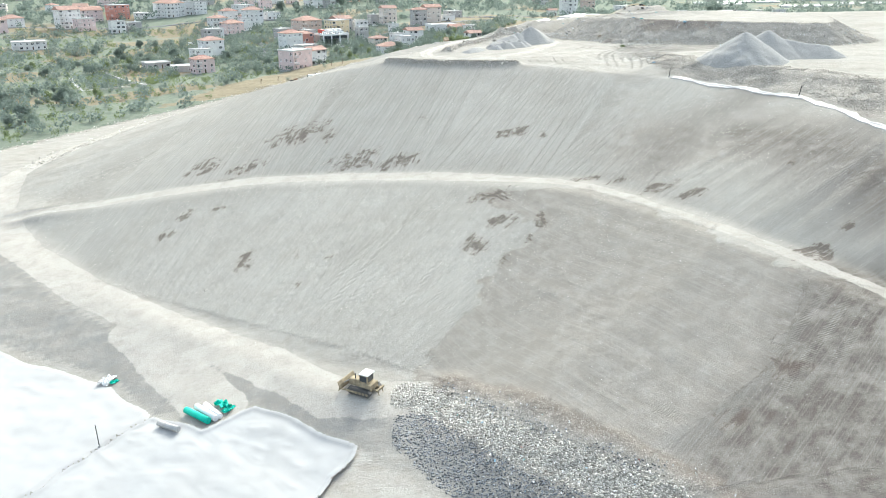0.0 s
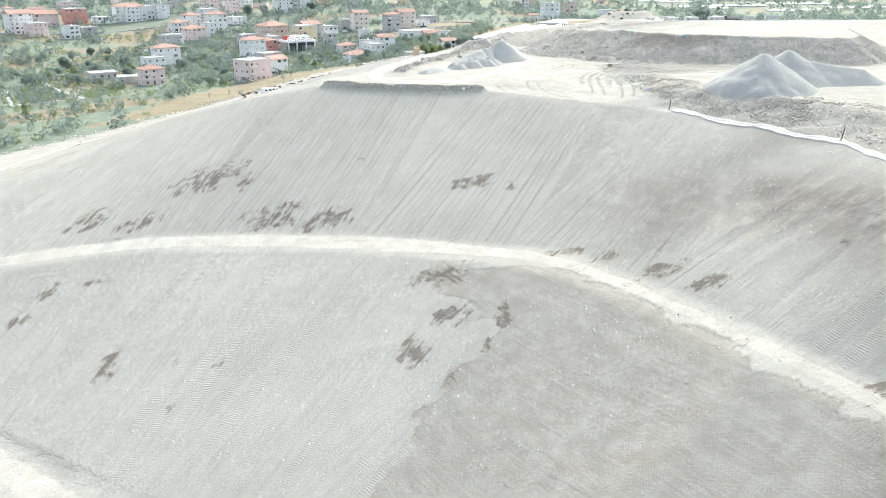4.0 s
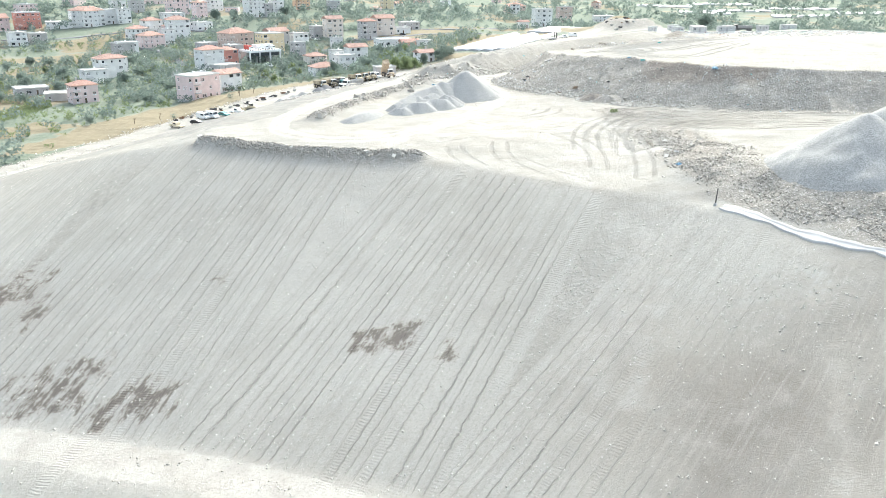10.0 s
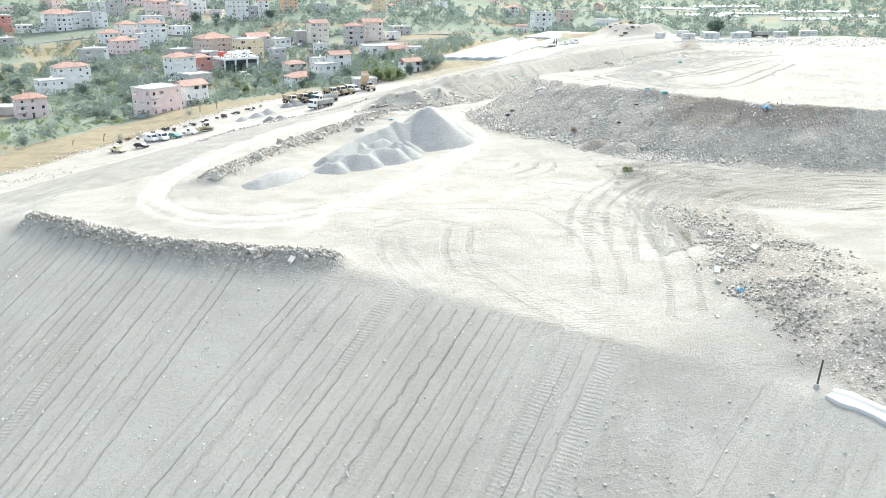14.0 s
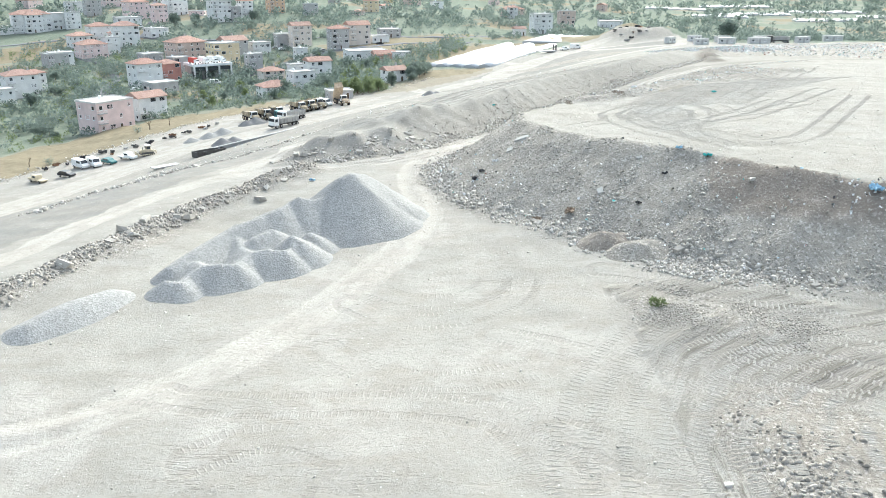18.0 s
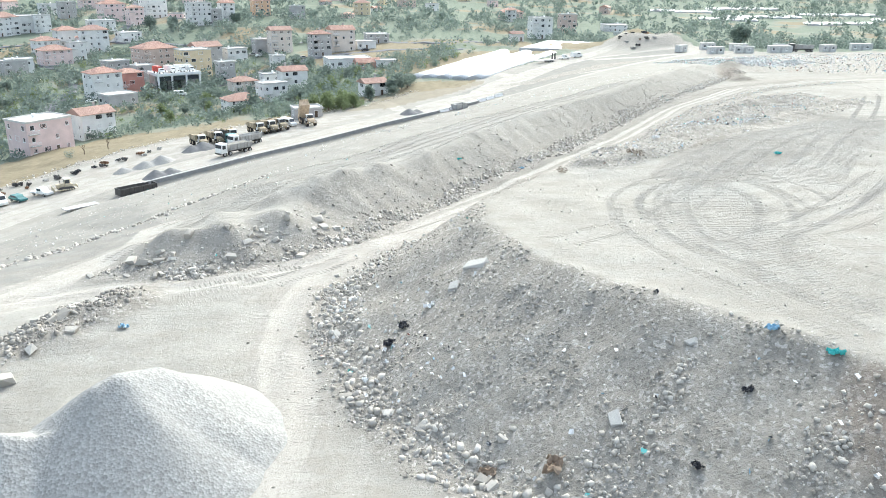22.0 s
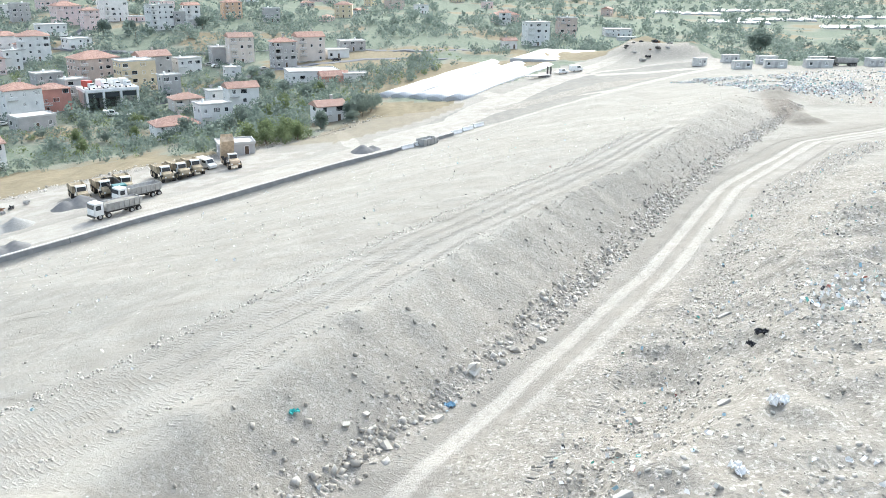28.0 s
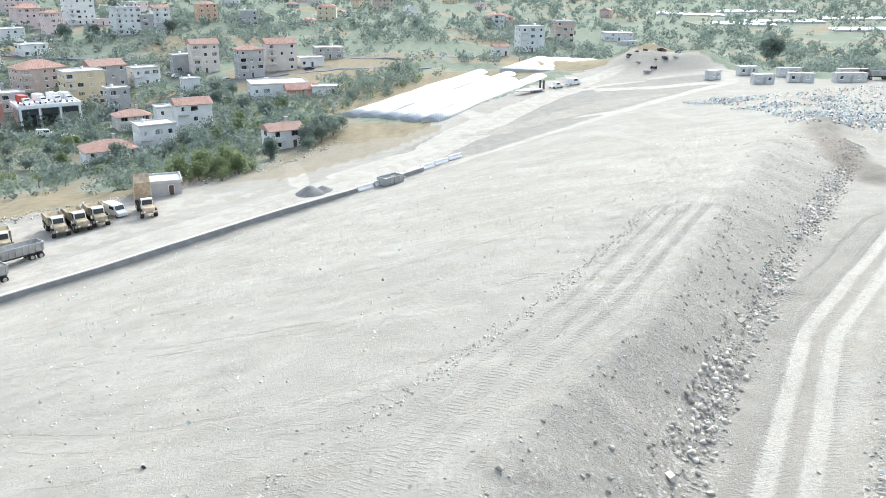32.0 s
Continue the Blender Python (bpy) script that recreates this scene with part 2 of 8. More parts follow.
    "around": [(-900, 0, 0), (-300, 0, 2), (0, -200, 2), (200, -100, 10), (500, 0, 20), (400, 300, 30), (900, 500, 12), (1200, 1400, 20), (300, 1800, 30), (-600, 1800, 40), (-1500, 1200, 30), (-1500, 300, 5), (-800, -800, 0), (800, -800, 5)],
    "rim": [(-4000, -4000, 0), (4000, -4000, 0), (4000, 4000, 40), (-4000, 4000, 40), (0, 4000, 40), (-4000, 0, 0), (4000, 0, 10)],
}
SCATTERED = ("platform", "right_flat", "upper_flat", "far_right", "village", "valley", "around", "rim", "liner_floor")


def rounded(line, times=2):
    """A line with its corners cut, ends kept."""
    for _ in range(times):
        out = [line[0]]
        for a, b in zip(line, line[1:]):
            out += [tuple(p * 0.75 + q * 0.25 for p, q in zip(a, b)), tuple(p * 0.25 + q * 0.75 for p, q in zip(a, b))]
        line = out + [line[-1]]
    return line


def resample(line, gap):
    """Points along a line at about an even gap."""
    out = []
    for a, b in zip(line, line[1:]):
        n = max(1, round(math.dist(a[:2], b[:2]) / gap))
        for i in range(n):
            out.append(tuple(a[k] + (b[k] - a[k]) * i / n for k in range(len(a))))
    return out + [tuple(line[-1])]


def grow(start, stop, first, factor):
    """Coordinates from start to stop whose gaps grow by factor."""
    out, gap = [start], first
    while abs(out[-1] - start) < abs(stop - start):
        out.append(out[-1] + math.copysign(gap, stop - start))
        gap *= factor
    return out


GX = np.array(sorted(set([round(v, 3) for v in grow(-40, -3500, 0.8, 1.035)] + list(np.arange(-39.5, 100, 0.5)) + [round(v, 3) for v in grow(100, 3500, 0.7, 1.05)])))
GY = np.array(sorted(set([round(v, 3) for v in grow(58, -3000, 0.8, 1.10)] + list(np.arange(58.5, 330, 0.5)) + [round(v, 3) for v in grow(330, 3500, 0.6, 1.022)])))
NX, NY = len(GX), len(GY)


def lattice(seed, scale, x, y):
    """Smooth random values, about -1 to 1, at a given grain in metres."""
    size = 257
    table = np.random.RandomState(seed).uniform(-1, 1, (size, size))
    u, v = x / scale + 1000, y / scale + 1000
    i, j = np.floor(u).astype(int), np.floor(v).astype(int)
    fu, fv = u - i, v - j
    fu, fv = fu * fu * (3 - 2 * fu), fv * fv * (3 - 2 * fv)
    a = table[i % size, j % size] * (1 - fu) + table[(i + 1) % size, j % size] * fu
    b = table[i % size, (j + 1) % size] * (1 - fu) + table[(i + 1) % size, (j + 1) % size] * fu
    return a * (1 - fv) + b * fv


def near(line, x, y):
    """The distance of points to a line in plan."""
    best = np.full(np.shape(x), 1e9)
    for a, b in zip(line, line[1:]):
        ax, ay, dx, dy = a[0], a[1], b[0] - a[0], b[1] - a[1]
        t = np.clip(((x - ax) * dx + (y - ay) * dy) / (dx * dx + dy * dy + 1e-9), 0, 1)
        best = np.minimum(best, np.hypot(x - ax - t * dx, y - ay - t * dy))
    return best


def inside(ring, x, y):
    """Which points lie within a ring."""
    hit = np.zeros(np.shape(x), bool)
    for (ax, ay), (bx, by) in zip(ring, ring[1:] + ring[:1]):
        cross = ((ay > y) != (by > y)) & (x < (bx - ax) * (y - ay) / (by - ay + 1e-12) + ax)
        hit ^= cross
    return hit


def lay_ground():
    """Heights on the grid: flat triangles between the break lines, softened."""
    from mathutils.geometry import delaunay_2d_cdt
    pts = []
    for name, line in PLAN.items():
        pts += line if name in SCATTERED else resample(line, 4.0 if len(line) > 3 else 8.0)
    flat, tall = [], []
    seen_at = set()
    for p in pts:
        key = (round(p[0] / 0.6), round(p[1] / 0.6))
        if key not in seen_at:
            seen_at.add(key)
            flat.append(Vector(p[:2]))
            tall.append(p[2])
    verts, _, faces, origin, _, _ = delaunay_2d_cdt(flat, [], [], 0, 1e-4)
    h = [tall[o[0]] if o else 0.0 for o in origin]
    z = np.zeros((NY, NX))
    for f in faces:
        (ax, ay), (bx, by), (cx, cy) = (verts[i] for i in f)
        i0, i1 = np.searchsorted(GX, (min(ax, bx, cx) - 1e-6, max(ax, bx, cx) + 1e-6))
        j0, j1 = np.searchsorted(GY, (min(ay, by, cy) - 1e-6, max(ay, by, cy) + 1e-6))
        if i1 <= i0 or j1 <= j0:
            continue
        x, y = np.meshgrid(GX[i0:i1], GY[j0:j1])
        d = (by - cy) * (ax - cx) + (cx - bx) * (ay - cy)
        if abs(d) < 1e-9:
            continue
        u = ((by - cy) * (x - cx) + (cx - bx) * (y - cy)) / d
        v = ((cy - ay) * (x - cx) + (ax - cx) * (y - cy)) / d
        w = 1 - u - v
        ok = (u >= -1e-6) & (v >= -1e-6) & (w >= -1e-6)
        z[j0:j1, i0:i1][ok] = (u * h[f[0]] + v * h[f[1]] + w * h[f[2]])[ok]
    for _ in range(2):
        p = np.pad(z, 1, mode="edge")
        z = (p[1:-1, 1:-1] * 4 + p[:-2, 1:-1] + p[2:, 1:-1] + p[1:-1, :-2] + p[1:-1, 2:]) / 8
    return z


X, Y = np.meshgrid(GX, GY)
Z = lay_ground()


def ground(x, y):
    """The ground's height at a place."""
    i = min(max(int(np.searchsorted(GX, x)) - 1, 0), NX - 2)
    j = min(max(int(np.searchsorted(GY, y)) - 1, 0), NY - 2)
    u, v = (x - GX[i]) / (GX[i + 1] - GX[i]), (y - GY[j]) / (GY[j + 1] - GY[j])
    return float((Z[j, i] * (1 - u) + Z[j, i + 1] * u) * (1 - v) + (Z[j + 1, i] * (1 - u) + Z[j + 1, i + 1] * u) * v)


# ---- surface masks ----
def soft(d, half, edge):
    return np.clip((half + edge - d) / (2 * edge), 0, 1)


def shifted(line, d):
    out = []
    for i, p in enumerate(line):
        a, b = line[max(i - 1, 0)], line[min(i + 1, len(line) - 1)]
        l = math.dist(a[:2], b[:2])
        out.append((p[0] - (b[1] - a[1]) / l * d, p[1] + (b[0] - a[0]) / l * d))
    return out


WOBBLE = lattice(3, 3.0, X, Y) * 0.6 + lattice(4, 9.0, X, Y) * 0.9
MID = rounded([tuple(a * 0.42 + b * 0.58 for a, b in zip(p, q)) for p, q in zip(PLAN["mid_outer"], PLAN["mid_inner"])])
OUTER = [tuple((a + b) / 2 for a, b in zip(p, q)) for p, q in zip(PLAN["outer_inner"], PLAN["outer_outer"])]
LOOP = rounded([(38, 254), (31, 247.6), (25.5, 242.6), (20, 239.6), (14, 239.6), (8, 237.5), (3.4, 230), (-1, 217.6), (-3.4, 208.7), (-4.3, 201), (-3.4, 194.5), (0.2, 190), (4, 187.8), (8.5, 187.2), (13, 188.4), (18.3, 193.2), (22.3, 199.4), (26, 207), (29.4, 216), (30, 223), (28.5, 232), (29.5, 241), (38, 254)])
YARD = [(5, 198), (8, 190), (12, 184), (17, 180), (30, 170), (42, 162), (47, 171), (45, 185), (44, 205), (36, 217), (31, 226), (30, 240), (27, 244), (25, 230), (18, 214), (9, 204)]
ROADS = {
    "haul_road": (PLAN["lower_road"], 3.4),
    "bench_road": (MID, 1.75),
    "valley_road": (OUTER, 4.2),
    "loop_road": (LOOP, 1.6),
    "rut_road": (PLAN["rut"], 2.1),
    "spur_road": ([(-46, 106), (-41, 101), (-34, 92), (-28, 84.6)], 3.6),
    "yard_road": ([(9.5, 239.5), (11, 245), (13.6, 250.5), (13, 257)], 2.0),
    "entrance_road": ([(168, 640), (169, 610), (163, 585), (152, 545), (145, 522), (139, 506), (118, 502.5), (104, 508)], 3.4),
    "terrace_road": ([(42, 419), (54.3, 431), (67.3, 436.5), (81.4, 445), (96, 458), (114, 476), (138, 502)], 1.9),
    "ramp_road": ([(34.5, 428), (49.3, 442.3), (69.8, 461), (84.8, 464), (98, 461)], 2.0),
    "hill_road": ([(52, 448.7), (59.8, 466.6), (72, 485), (80, 498), (104, 517.7), (121.7, 521), (140.8, 523), (150, 533.7)], 2.2),
    "lane": ([(28, 423), (24, 440), (18, 452), (14, 470)], 2.0),
    "far_road": ([(66, 480), (58, 500), (75, 530), (120, 575), (170, 640)], 2.5),
}
road_of = np.zeros((NY, NX), int)
pale = np.zeros((NY, NX))
road = np.zeros((NY, NX))
rut = np.zeros((NY, NX))
for k, (key, (line, half)) in enumerate(ROADS.items()):
    d = near(line, X, Y) + WOBBLE * 0.35
    if key == "bench_road":
        d = d + np.clip((X - 5) / 20, 0, 1) * 0.85
    if key == "rut_road":
        rut = np.maximum(rut, 4 - near(line, X, Y) - WOBBLE * 0.1)
        pale = np.maximum(pale, soft(near(shifted(line, -2.3), X, Y) + WOBBLE * 0.6, 1.9, 1.1) * 0.55)
    else:
        road = np.maximum(road, np.clip(0.5 + (half - d) / 5, 0, 1))
    road_of[(d < half - 0.3) & (road_of == 0)] = k + 1
in_yard = inside(YARD, X, Y)
pale = np.maximum(pale, np.clip(0.5 + np.where(in_yard, 1, -1) * near(YARD + YARD[:1], X, Y) / 9 + WOBBLE * 0.12, 0, 0.36 + 0.55 * lattice(13, 3.4, X, Y) + 0.3 * lattice(16, 9, X, Y)))
pale = np.maximum(pale, 0.9 * inside([(-16, 70), (-10, 76), (2, 66), (12, 40), (-10, 40)], X + WOBBLE, Y))
pale = np.maximum(pale, 0.9 * inside([(-62, 330), (-44, 390), (-24, 408), (2, 424), (22, 420), (2, 396), (-20, 378), (-44, 350)], X, Y))
# the upper fill and the side terrace are paler than the slope soil
upper = inside([(40, 237), (47, 224), (57, 213), (72, 205), (93, 201), (150, 200), (220, 300), (150, 345), (100, 330), (70, 292), (50, 266)], X + WOBBLE, Y + WOBBLE)
terrace = inside([(10, 255), (26, 258), (45, 287), (80, 347), (102, 386), (145, 510), (112, 538), (77, 473), (38, 413), (6, 383), (-8, 370), (-40, 338), (-20, 290), (-8, 250)], X + WOBBLE, Y + WOBBLE)
pale = np.maximum(pale, upper * (0.16 + 0.34 * lattice(11, 8, X, Y)))
pale = np.maximum(pale, terrace * (0.02 + 0.2 * lattice(12, 9, X, Y)))
pale = np.maximum(pale, soft(near([(-62, 312), (-75, 285), (-40, 230), (-10, 196)], X, Y) + WOBBLE, 5, 4) * 0.15)

# pale wheel lines across the yard and the fill
for line, half in (([(28.5, 238), (30.5, 226), (28, 212), (22, 199), (12, 188)], 1.3), ([(30, 232), (33, 219), (34, 204), (36, 188), (38, 172)], 1.2), ([(31.5, 222), (38, 208), (42, 195), (44, 182)], 0.9), ([(27, 225), (24, 205), (20, 190)], 0.8),
                   ([(30, 268), (38.5, 277.5), (43.8, 286.5), (49.8, 296.6), (54.2, 304.7), (64.9, 323.9), (76.7, 343.5), (92, 372)], 0.9), ([(48, 238), (60, 228), (80, 222), (110, 215)], 1.4)):
    pale = np.maximum(pale, soft(near(line, X, Y) + WOBBLE * 0.6, half, 1.1) * (0.5 + 0.3 * lattice(14, 4, X, Y)))

for line, half in (([(39.2, 159), (34.5, 149.6), (30.2, 140)], 0.8), ([(38.4, 161), (36, 151), (33.5, 143)], 0.6), ([(40.3, 156.5), (36, 145.6), (31.3, 136)], 0.7), ([(36.2, 160), (31.6, 148), (27.5, 138)], 0.5), ([(45.5, 135), (41.3, 123)], 0.5), ([(48.4, 133), (44, 122)], 0.5)):
    pale = np.maximum(pale, soft(near(line, X, Y) + WOBBLE * 0.25, half, 0.7) * (0.36 + 0.2 * lattice(17, 3, X, Y)))
# crest band: brightness of the hazy veil, put into the soil colour
pale = np.maximum(pale, soft(near([(2, 182), (16, 178), (30, 168), (43, 160)], X, Y) + WOBBLE * 1.5, 2.5, 3.0) * 0.6)

# rough, stony ground: cut faces, spoil, refuse
# tyre and crawler passes: distance from the middle of the pass, counted down from three metres
TURNS = [[(25, 202.4), (27.1, 199.9), (30.1, 199.1), (32.9, 200), (35.8, 202.3), (36.6, 205.8)], [(26.4, 204.2), (28.7, 202.1), (31.8, 202.1), (34, 203.7), (34.4, 205.9)], [(42.2, 206.6), (45.3, 204.7), (48.2, 202.1), (51.6, 200.8), (58, 198)],
         [(43, 191.6), (45.8, 193.2), (49.4, 196.5), (51.8, 198.1), (58, 199)], [(43.9, 189.8), (47.6, 192.5), (51.1, 194), (57, 195)], [(34, 197), (38.4, 194.6), (40.5, 192.9), (43, 190.6), (46, 188)],
         [(41.5, 191), (42.3, 184.4), (44, 179.5)], [(40, 176), (41.7, 183.7), (44.7, 189.1), (51, 194), (58, 196)],
         [(43.7, 197.9), (47, 199.5), (51.7, 198.6), (60.2, 191.7)], [(44.9, 194), (48, 195.5), (52.3, 194.3), (58.5, 188.5)], [(27, 176), (30.4, 169.3), (32.9, 166.6)], [(41.9, 176.3), (41.2, 171), (39.9, 166.5)], [(26.1, 183.2), (25.4, 179), (26.3, 174.6)],
         [(19.5, 185.4), (22, 187.2), (24.6, 186.7), (28, 184)], [(20.2, 182.3), (20.8, 177.5), (22.8, 172.5)], [(33, 189), (36, 184), (37, 178), (36, 171)], [(14, 192), (20, 189.5), (28, 190), (36, 187.5), (41, 183)],
         [(46, 192.4), (50, 191), (55, 187), (60, 184)], [(43.5, 187), (47.5, 189.2), (52, 188.6), (57, 185.4)], [(24, 196), (27, 192.5), (31.6, 191.4), (36, 193)]]
TERRACE_PASSES = [[(-4, 322), (15.3, 315.3), (33, 303), (42.2, 302.8), (52.2, 307.1)], [(6, 300), (20, 294), (33.3, 293.4), (38.5, 295.3), (47, 302)], [(-6, 330), (18, 319), (36, 308), (46, 307.5), (56, 314)], [(12, 282), (26, 284), (36, 291), (46, 305)],
                  [(4, 292), (18, 288), (30, 288.5), (38, 294)], [(20, 330), (44, 322), (60, 324), (72, 338)], [(10, 345), (40, 336), (62, 342), (80, 362)], [(-10, 300), (8, 288), (20, 276), (28, 272)]]
FILL_TURNS = [[(57.1, 249), (54.3, 245.3), (53.1, 241.7), (51.2, 233.6), (51.7, 230.4), (53.8, 230.2), (56.3, 233.2), (60, 235.4), (70.6, 246.6)], [(54, 225), (54.4, 230.2), (58.2, 234.5), (63.2, 237.6), (72, 244)],
              [(50, 243), (51.8, 238), (55.6, 232.2), (61.9, 234), (72.6, 247.1), (81.6, 257.8)], [(52.5, 231), (53.8, 226.1), (57.1, 222.5), (61.2, 222.5), (66.1, 227.2), (74.4, 239.3), (82.2, 250.5)], [(56.6, 229.4), (60.9, 223.9), (66, 220.2), (76, 217)],
              [(51.2, 238), (52, 243), (54.5, 247.5), (58.3, 247.5), (60, 244), (59, 238), (56, 232)], [(49, 236), (50, 243), (53.5, 249.5), (59, 250), (62.5, 245), (62, 238)], [(53, 240), (56.5, 245), (64, 256), (75, 269), (84, 278)],
              [(50.1, 239.7), (49.2, 235.5), (49.6, 230.9), (50.8, 227.2), (54, 219)], [(44.3, 232.5), (49, 236), (53.2, 231), (55, 222)], [(58, 262), (66, 262), (74, 256), (80, 246)], [(66, 250), (74, 262), (88, 282), (104, 310)]]
RIDGE_PASS = [(18, 262), (29, 268), (34.4, 273.6), (41, 282.5), (47, 293), (56, 306), (64.5, 318), (78, 342)]
TURNS, FILL_TURNS, TERRACE_PASSES = ([rounded(line) for line in lines] for lines in (TURNS, FILL_TURNS, TERRACE_PASSES))
track = np.zeros((NY, NX))
for line in TURNS + FILL_TURNS + TERRACE_PASSES + [shifted(OUTER, 0.4), shifted(OUTER, -2.4), RIDGE_PASS, [(x - 2.4, y + 1.8) for x, y in RIDGE_PASS], [(14, 256), (20, 262), (30, 272), (36, 283)]]:
    track = np.maximum(track, 3 - near(line, X, Y) - WOBBLE * 0.08)

rubble = np.zeros((NY, NX))
CLIFF_FACE = [p[:2] for p in PLAN["cliff_head"]] + [p[:2] for p in PLAN["cliff_foot"][::-1]]
BANK_FACE = [p[:2] for p in PLAN["ridge"][1:]] + [p[:2] for p in PLAN["nose"][::-1]]
HUMMOCKS = [(45.5, 259), (50.5, 270), (57, 282), (66, 290.9), (77.4, 302.2), (95.1, 318.5), (100, 300), (76, 276), (65, 265), (57.3, 257.5), (52, 254)]
RIBBED = [(54, 250), (57, 257), (61.2, 262.7), (65.5, 266), (76, 276), (88, 288), (92, 276), (78, 262), (66, 252), (58, 246)]
for ring, much in ((CLIFF_FACE, 1.0), (BANK_FACE, 0.42), (HUMMOCKS, 0.6), ([(59, 457.5), (81, 474.5), (101, 487), (116, 484), (103, 471.5), (84, 463), (72, 458)], 0.7), ([(115, 385), (150, 365), (260, 400), (260, 480), (165, 492), (135, 465)], 0.7)):
    d = near(ring + ring[:1], X, Y)
    rubble = np.maximum(rubble, np.clip(0.5 + np.where(inside(ring, X, Y), 1, -1) * (d + WOBBLE * 0.3) / 1.2, 0, 1) * much)
for line, half in ((PLAN["cliff_foot"], 1.2), (PLAN["nose"], 1.2), (PLAN["rubble_leg"], 1.9), (PLAN["refuse_edge"], 2.0), (PLAN["ditch_back"], 2.5),
                   (PLAN["mound_top"], 5.0), (PLAN["refuse_top"], 2.5), ([(52, 268), (62, 280), (76, 300), (92, 318)], 6.0), ([(-13, 191), (2, 181.5), (16, 177.5)], 1.2)):
    rubble = np.maximum(rubble, soft(near(line, X, Y) + WOBBLE * 0.8, half, 1.2))
refuse = soft(near([(1, 80), (7, 73), (14, 66), (22, 57), (40, 35)], X, Y) + WOBBLE, 4.2, 1.5)
rubble = np.maximum(rubble, refuse)
rubble = np.maximum(rubble, soft(near([(47, 187), (48.5, 176), (47, 166), (50, 160), (58, 150)], X, Y) + WOBBLE, 3.6, 1.2))
rubble = np.maximum(rubble, soft(near([(45, 200.5), (48, 198.5), (51, 197)], X, Y) + WOBBLE, 2.0, 1.2) * 0.8)
pale *= 1 - rubble * 0.8
road *= 1 - rubble * 0.5

# dark wet patches on the slopes
dark = np.zeros((NY, NX))
for x, y, a, b in ((-31, 166, 6, 4.5), (-24, 161.5, 1.4, 2.6), (-17, 149.8, 5, 3.6), (-9, 146.2, 5, 2.8), (-50, 161, 4, 3.5), (-39, 156.5, 4.5, 3), (11.8, 147.4, 2.2, 1.7), (15, 148, 1.6, 1.6), (18.8, 144.2, 1.0, 1.7), (24.6, 127.4, 3.4, 1.1),
                   (28.4, 124, 2.2, 1.1), (33.3, 118.2, 3.8, 1.5), (37, 113.6, 2.2, 1.3), (8.3, 125.5, 4, 2), (-47.5, 140, 2, 2), (-41.6, 140, 1.6, 0.8), (-49.6, 134.5, 1.4, 2.2), (-23.4, 118.8, 1, 1.8), (-18, 116.5, 2, 0.8), (-32, 120, 1.6, 2.6),
                   (9, 108, 1.1, 1.4), (-22, 110.6, 0.8, 0.8), (-4, 160.5, 0.9, 0.9), (9, 118, 2.5, 2), (5, 113, 2, 2.4), (46, 93, 3, 2.5), (36, 74, 2.5, 2), (29, 69, 2, 1.5), (15, 116, 0.8, 2.4), (12.8, 111.5, 0.7, 2), (50.8, 112.8, 0.8, 0.8), (56.3, 105.7, 0.8, 0.8), (51.8, 96.2, 0.7, 0.7)):
    d = np.hypot((X - x) / a, (Y - y) / b) + lattice(21, 1.6, X, Y) * 0.35
    dark = np.maximum(dark, np.clip((1.5 - d) * 0.95, 0, 1) * (0.98 if a > 4 and x > 30 else 1.0))
for line, half in ((shifted(MID[4:22], 2.5), 0.5), (shifted(MID[32:52], 2.5), 0.7)):
    dark = np.maximum(dark, soft(near(line, X, Y), half, 1.0) * (0.35 + 0.4 * lattice(23, 5, X, Y)))
dark *= 1 - np.clip(np.maximum(pale * 1.5, (road - 0.4) * 4), 0, 1)

# vegetation beyond the works
fe = [(p[0], p[1]) for p in PLAN["field_edge"]]
beyond = inside([(-4000, -4000), (-400, -100), (-170, 120), (-138, 200)] + fe + [(46, 462), (62, 492), (80, 520), (104, 556), (124, 570), (160, 520), (240, 480), (4000, 600), (4000, 4000), (-4000, 4000)], X + WOBBLE * 1.5, Y + WOBBLE * 1.5)
meadow = beyond & inside([(-110, 300), (-80, 330), (-58, 370), (-30, 402), (2, 424), (-20, 440), (-60, 440), (-78, 410), (-100, 350)], X + WOBBLE * 3, Y + WOBBLE * 3)
fields = lattice(31, 38, X, Y) + 0.5 * lattice(32, 14, X, Y)
dry = beyond * np.clip(0.16 - fields * 1.5 - np.clip((Y - 600) / 500, 0, 0.5), 0, 1)
dry = np.maximum(dry, meadow * 1.0)
for ring in ([(30, 455), (52, 462), (60, 478), (44, 484), (30, 487), (22, 470)], [(-10, 560), (30, 590), (50, 640), (20, 650), (-30, 600)], [(-220, 640), (-150, 660), (-140, 690), (-220, 680)], [(-236, 646), (-198, 670), (-172, 622), (-207, 594)], [(-212, 506), (-200, 554), (-181, 518), (-199, 490)], [(-241, 491), (-250, 551), (-226, 539), (-217, 468)], [(-170, 330), (-120, 372), (-100, 356), (-140, 318)]):
    dry = np.maximum(dry, inside(ring, X + WOBBLE * 2, Y + WOBBLE * 2) * beyond)
dry = np.maximum(dry, 0.5 * inside([(9, 429), (24, 428), (38, 441), (54, 462), (56, 476), (40, 482), (26, 455), (16, 440)], X + WOBBLE * 2, Y + WOBBLE * 2))
green = beyond * np.clip(1 - dry, 0, 1)
pale = np.where(beyond & (road_of == 0), 0, pale)
road = np.where(beyond & (road_of == 0), np.minimum(road, 0.5), road)
rubble = np.maximum(rubble, 0.95 * np.clip(1.6 * np.exp(-((X - 137) / 16) ** 2 - ((Y - 556) / 26) ** 2), 0, 1))
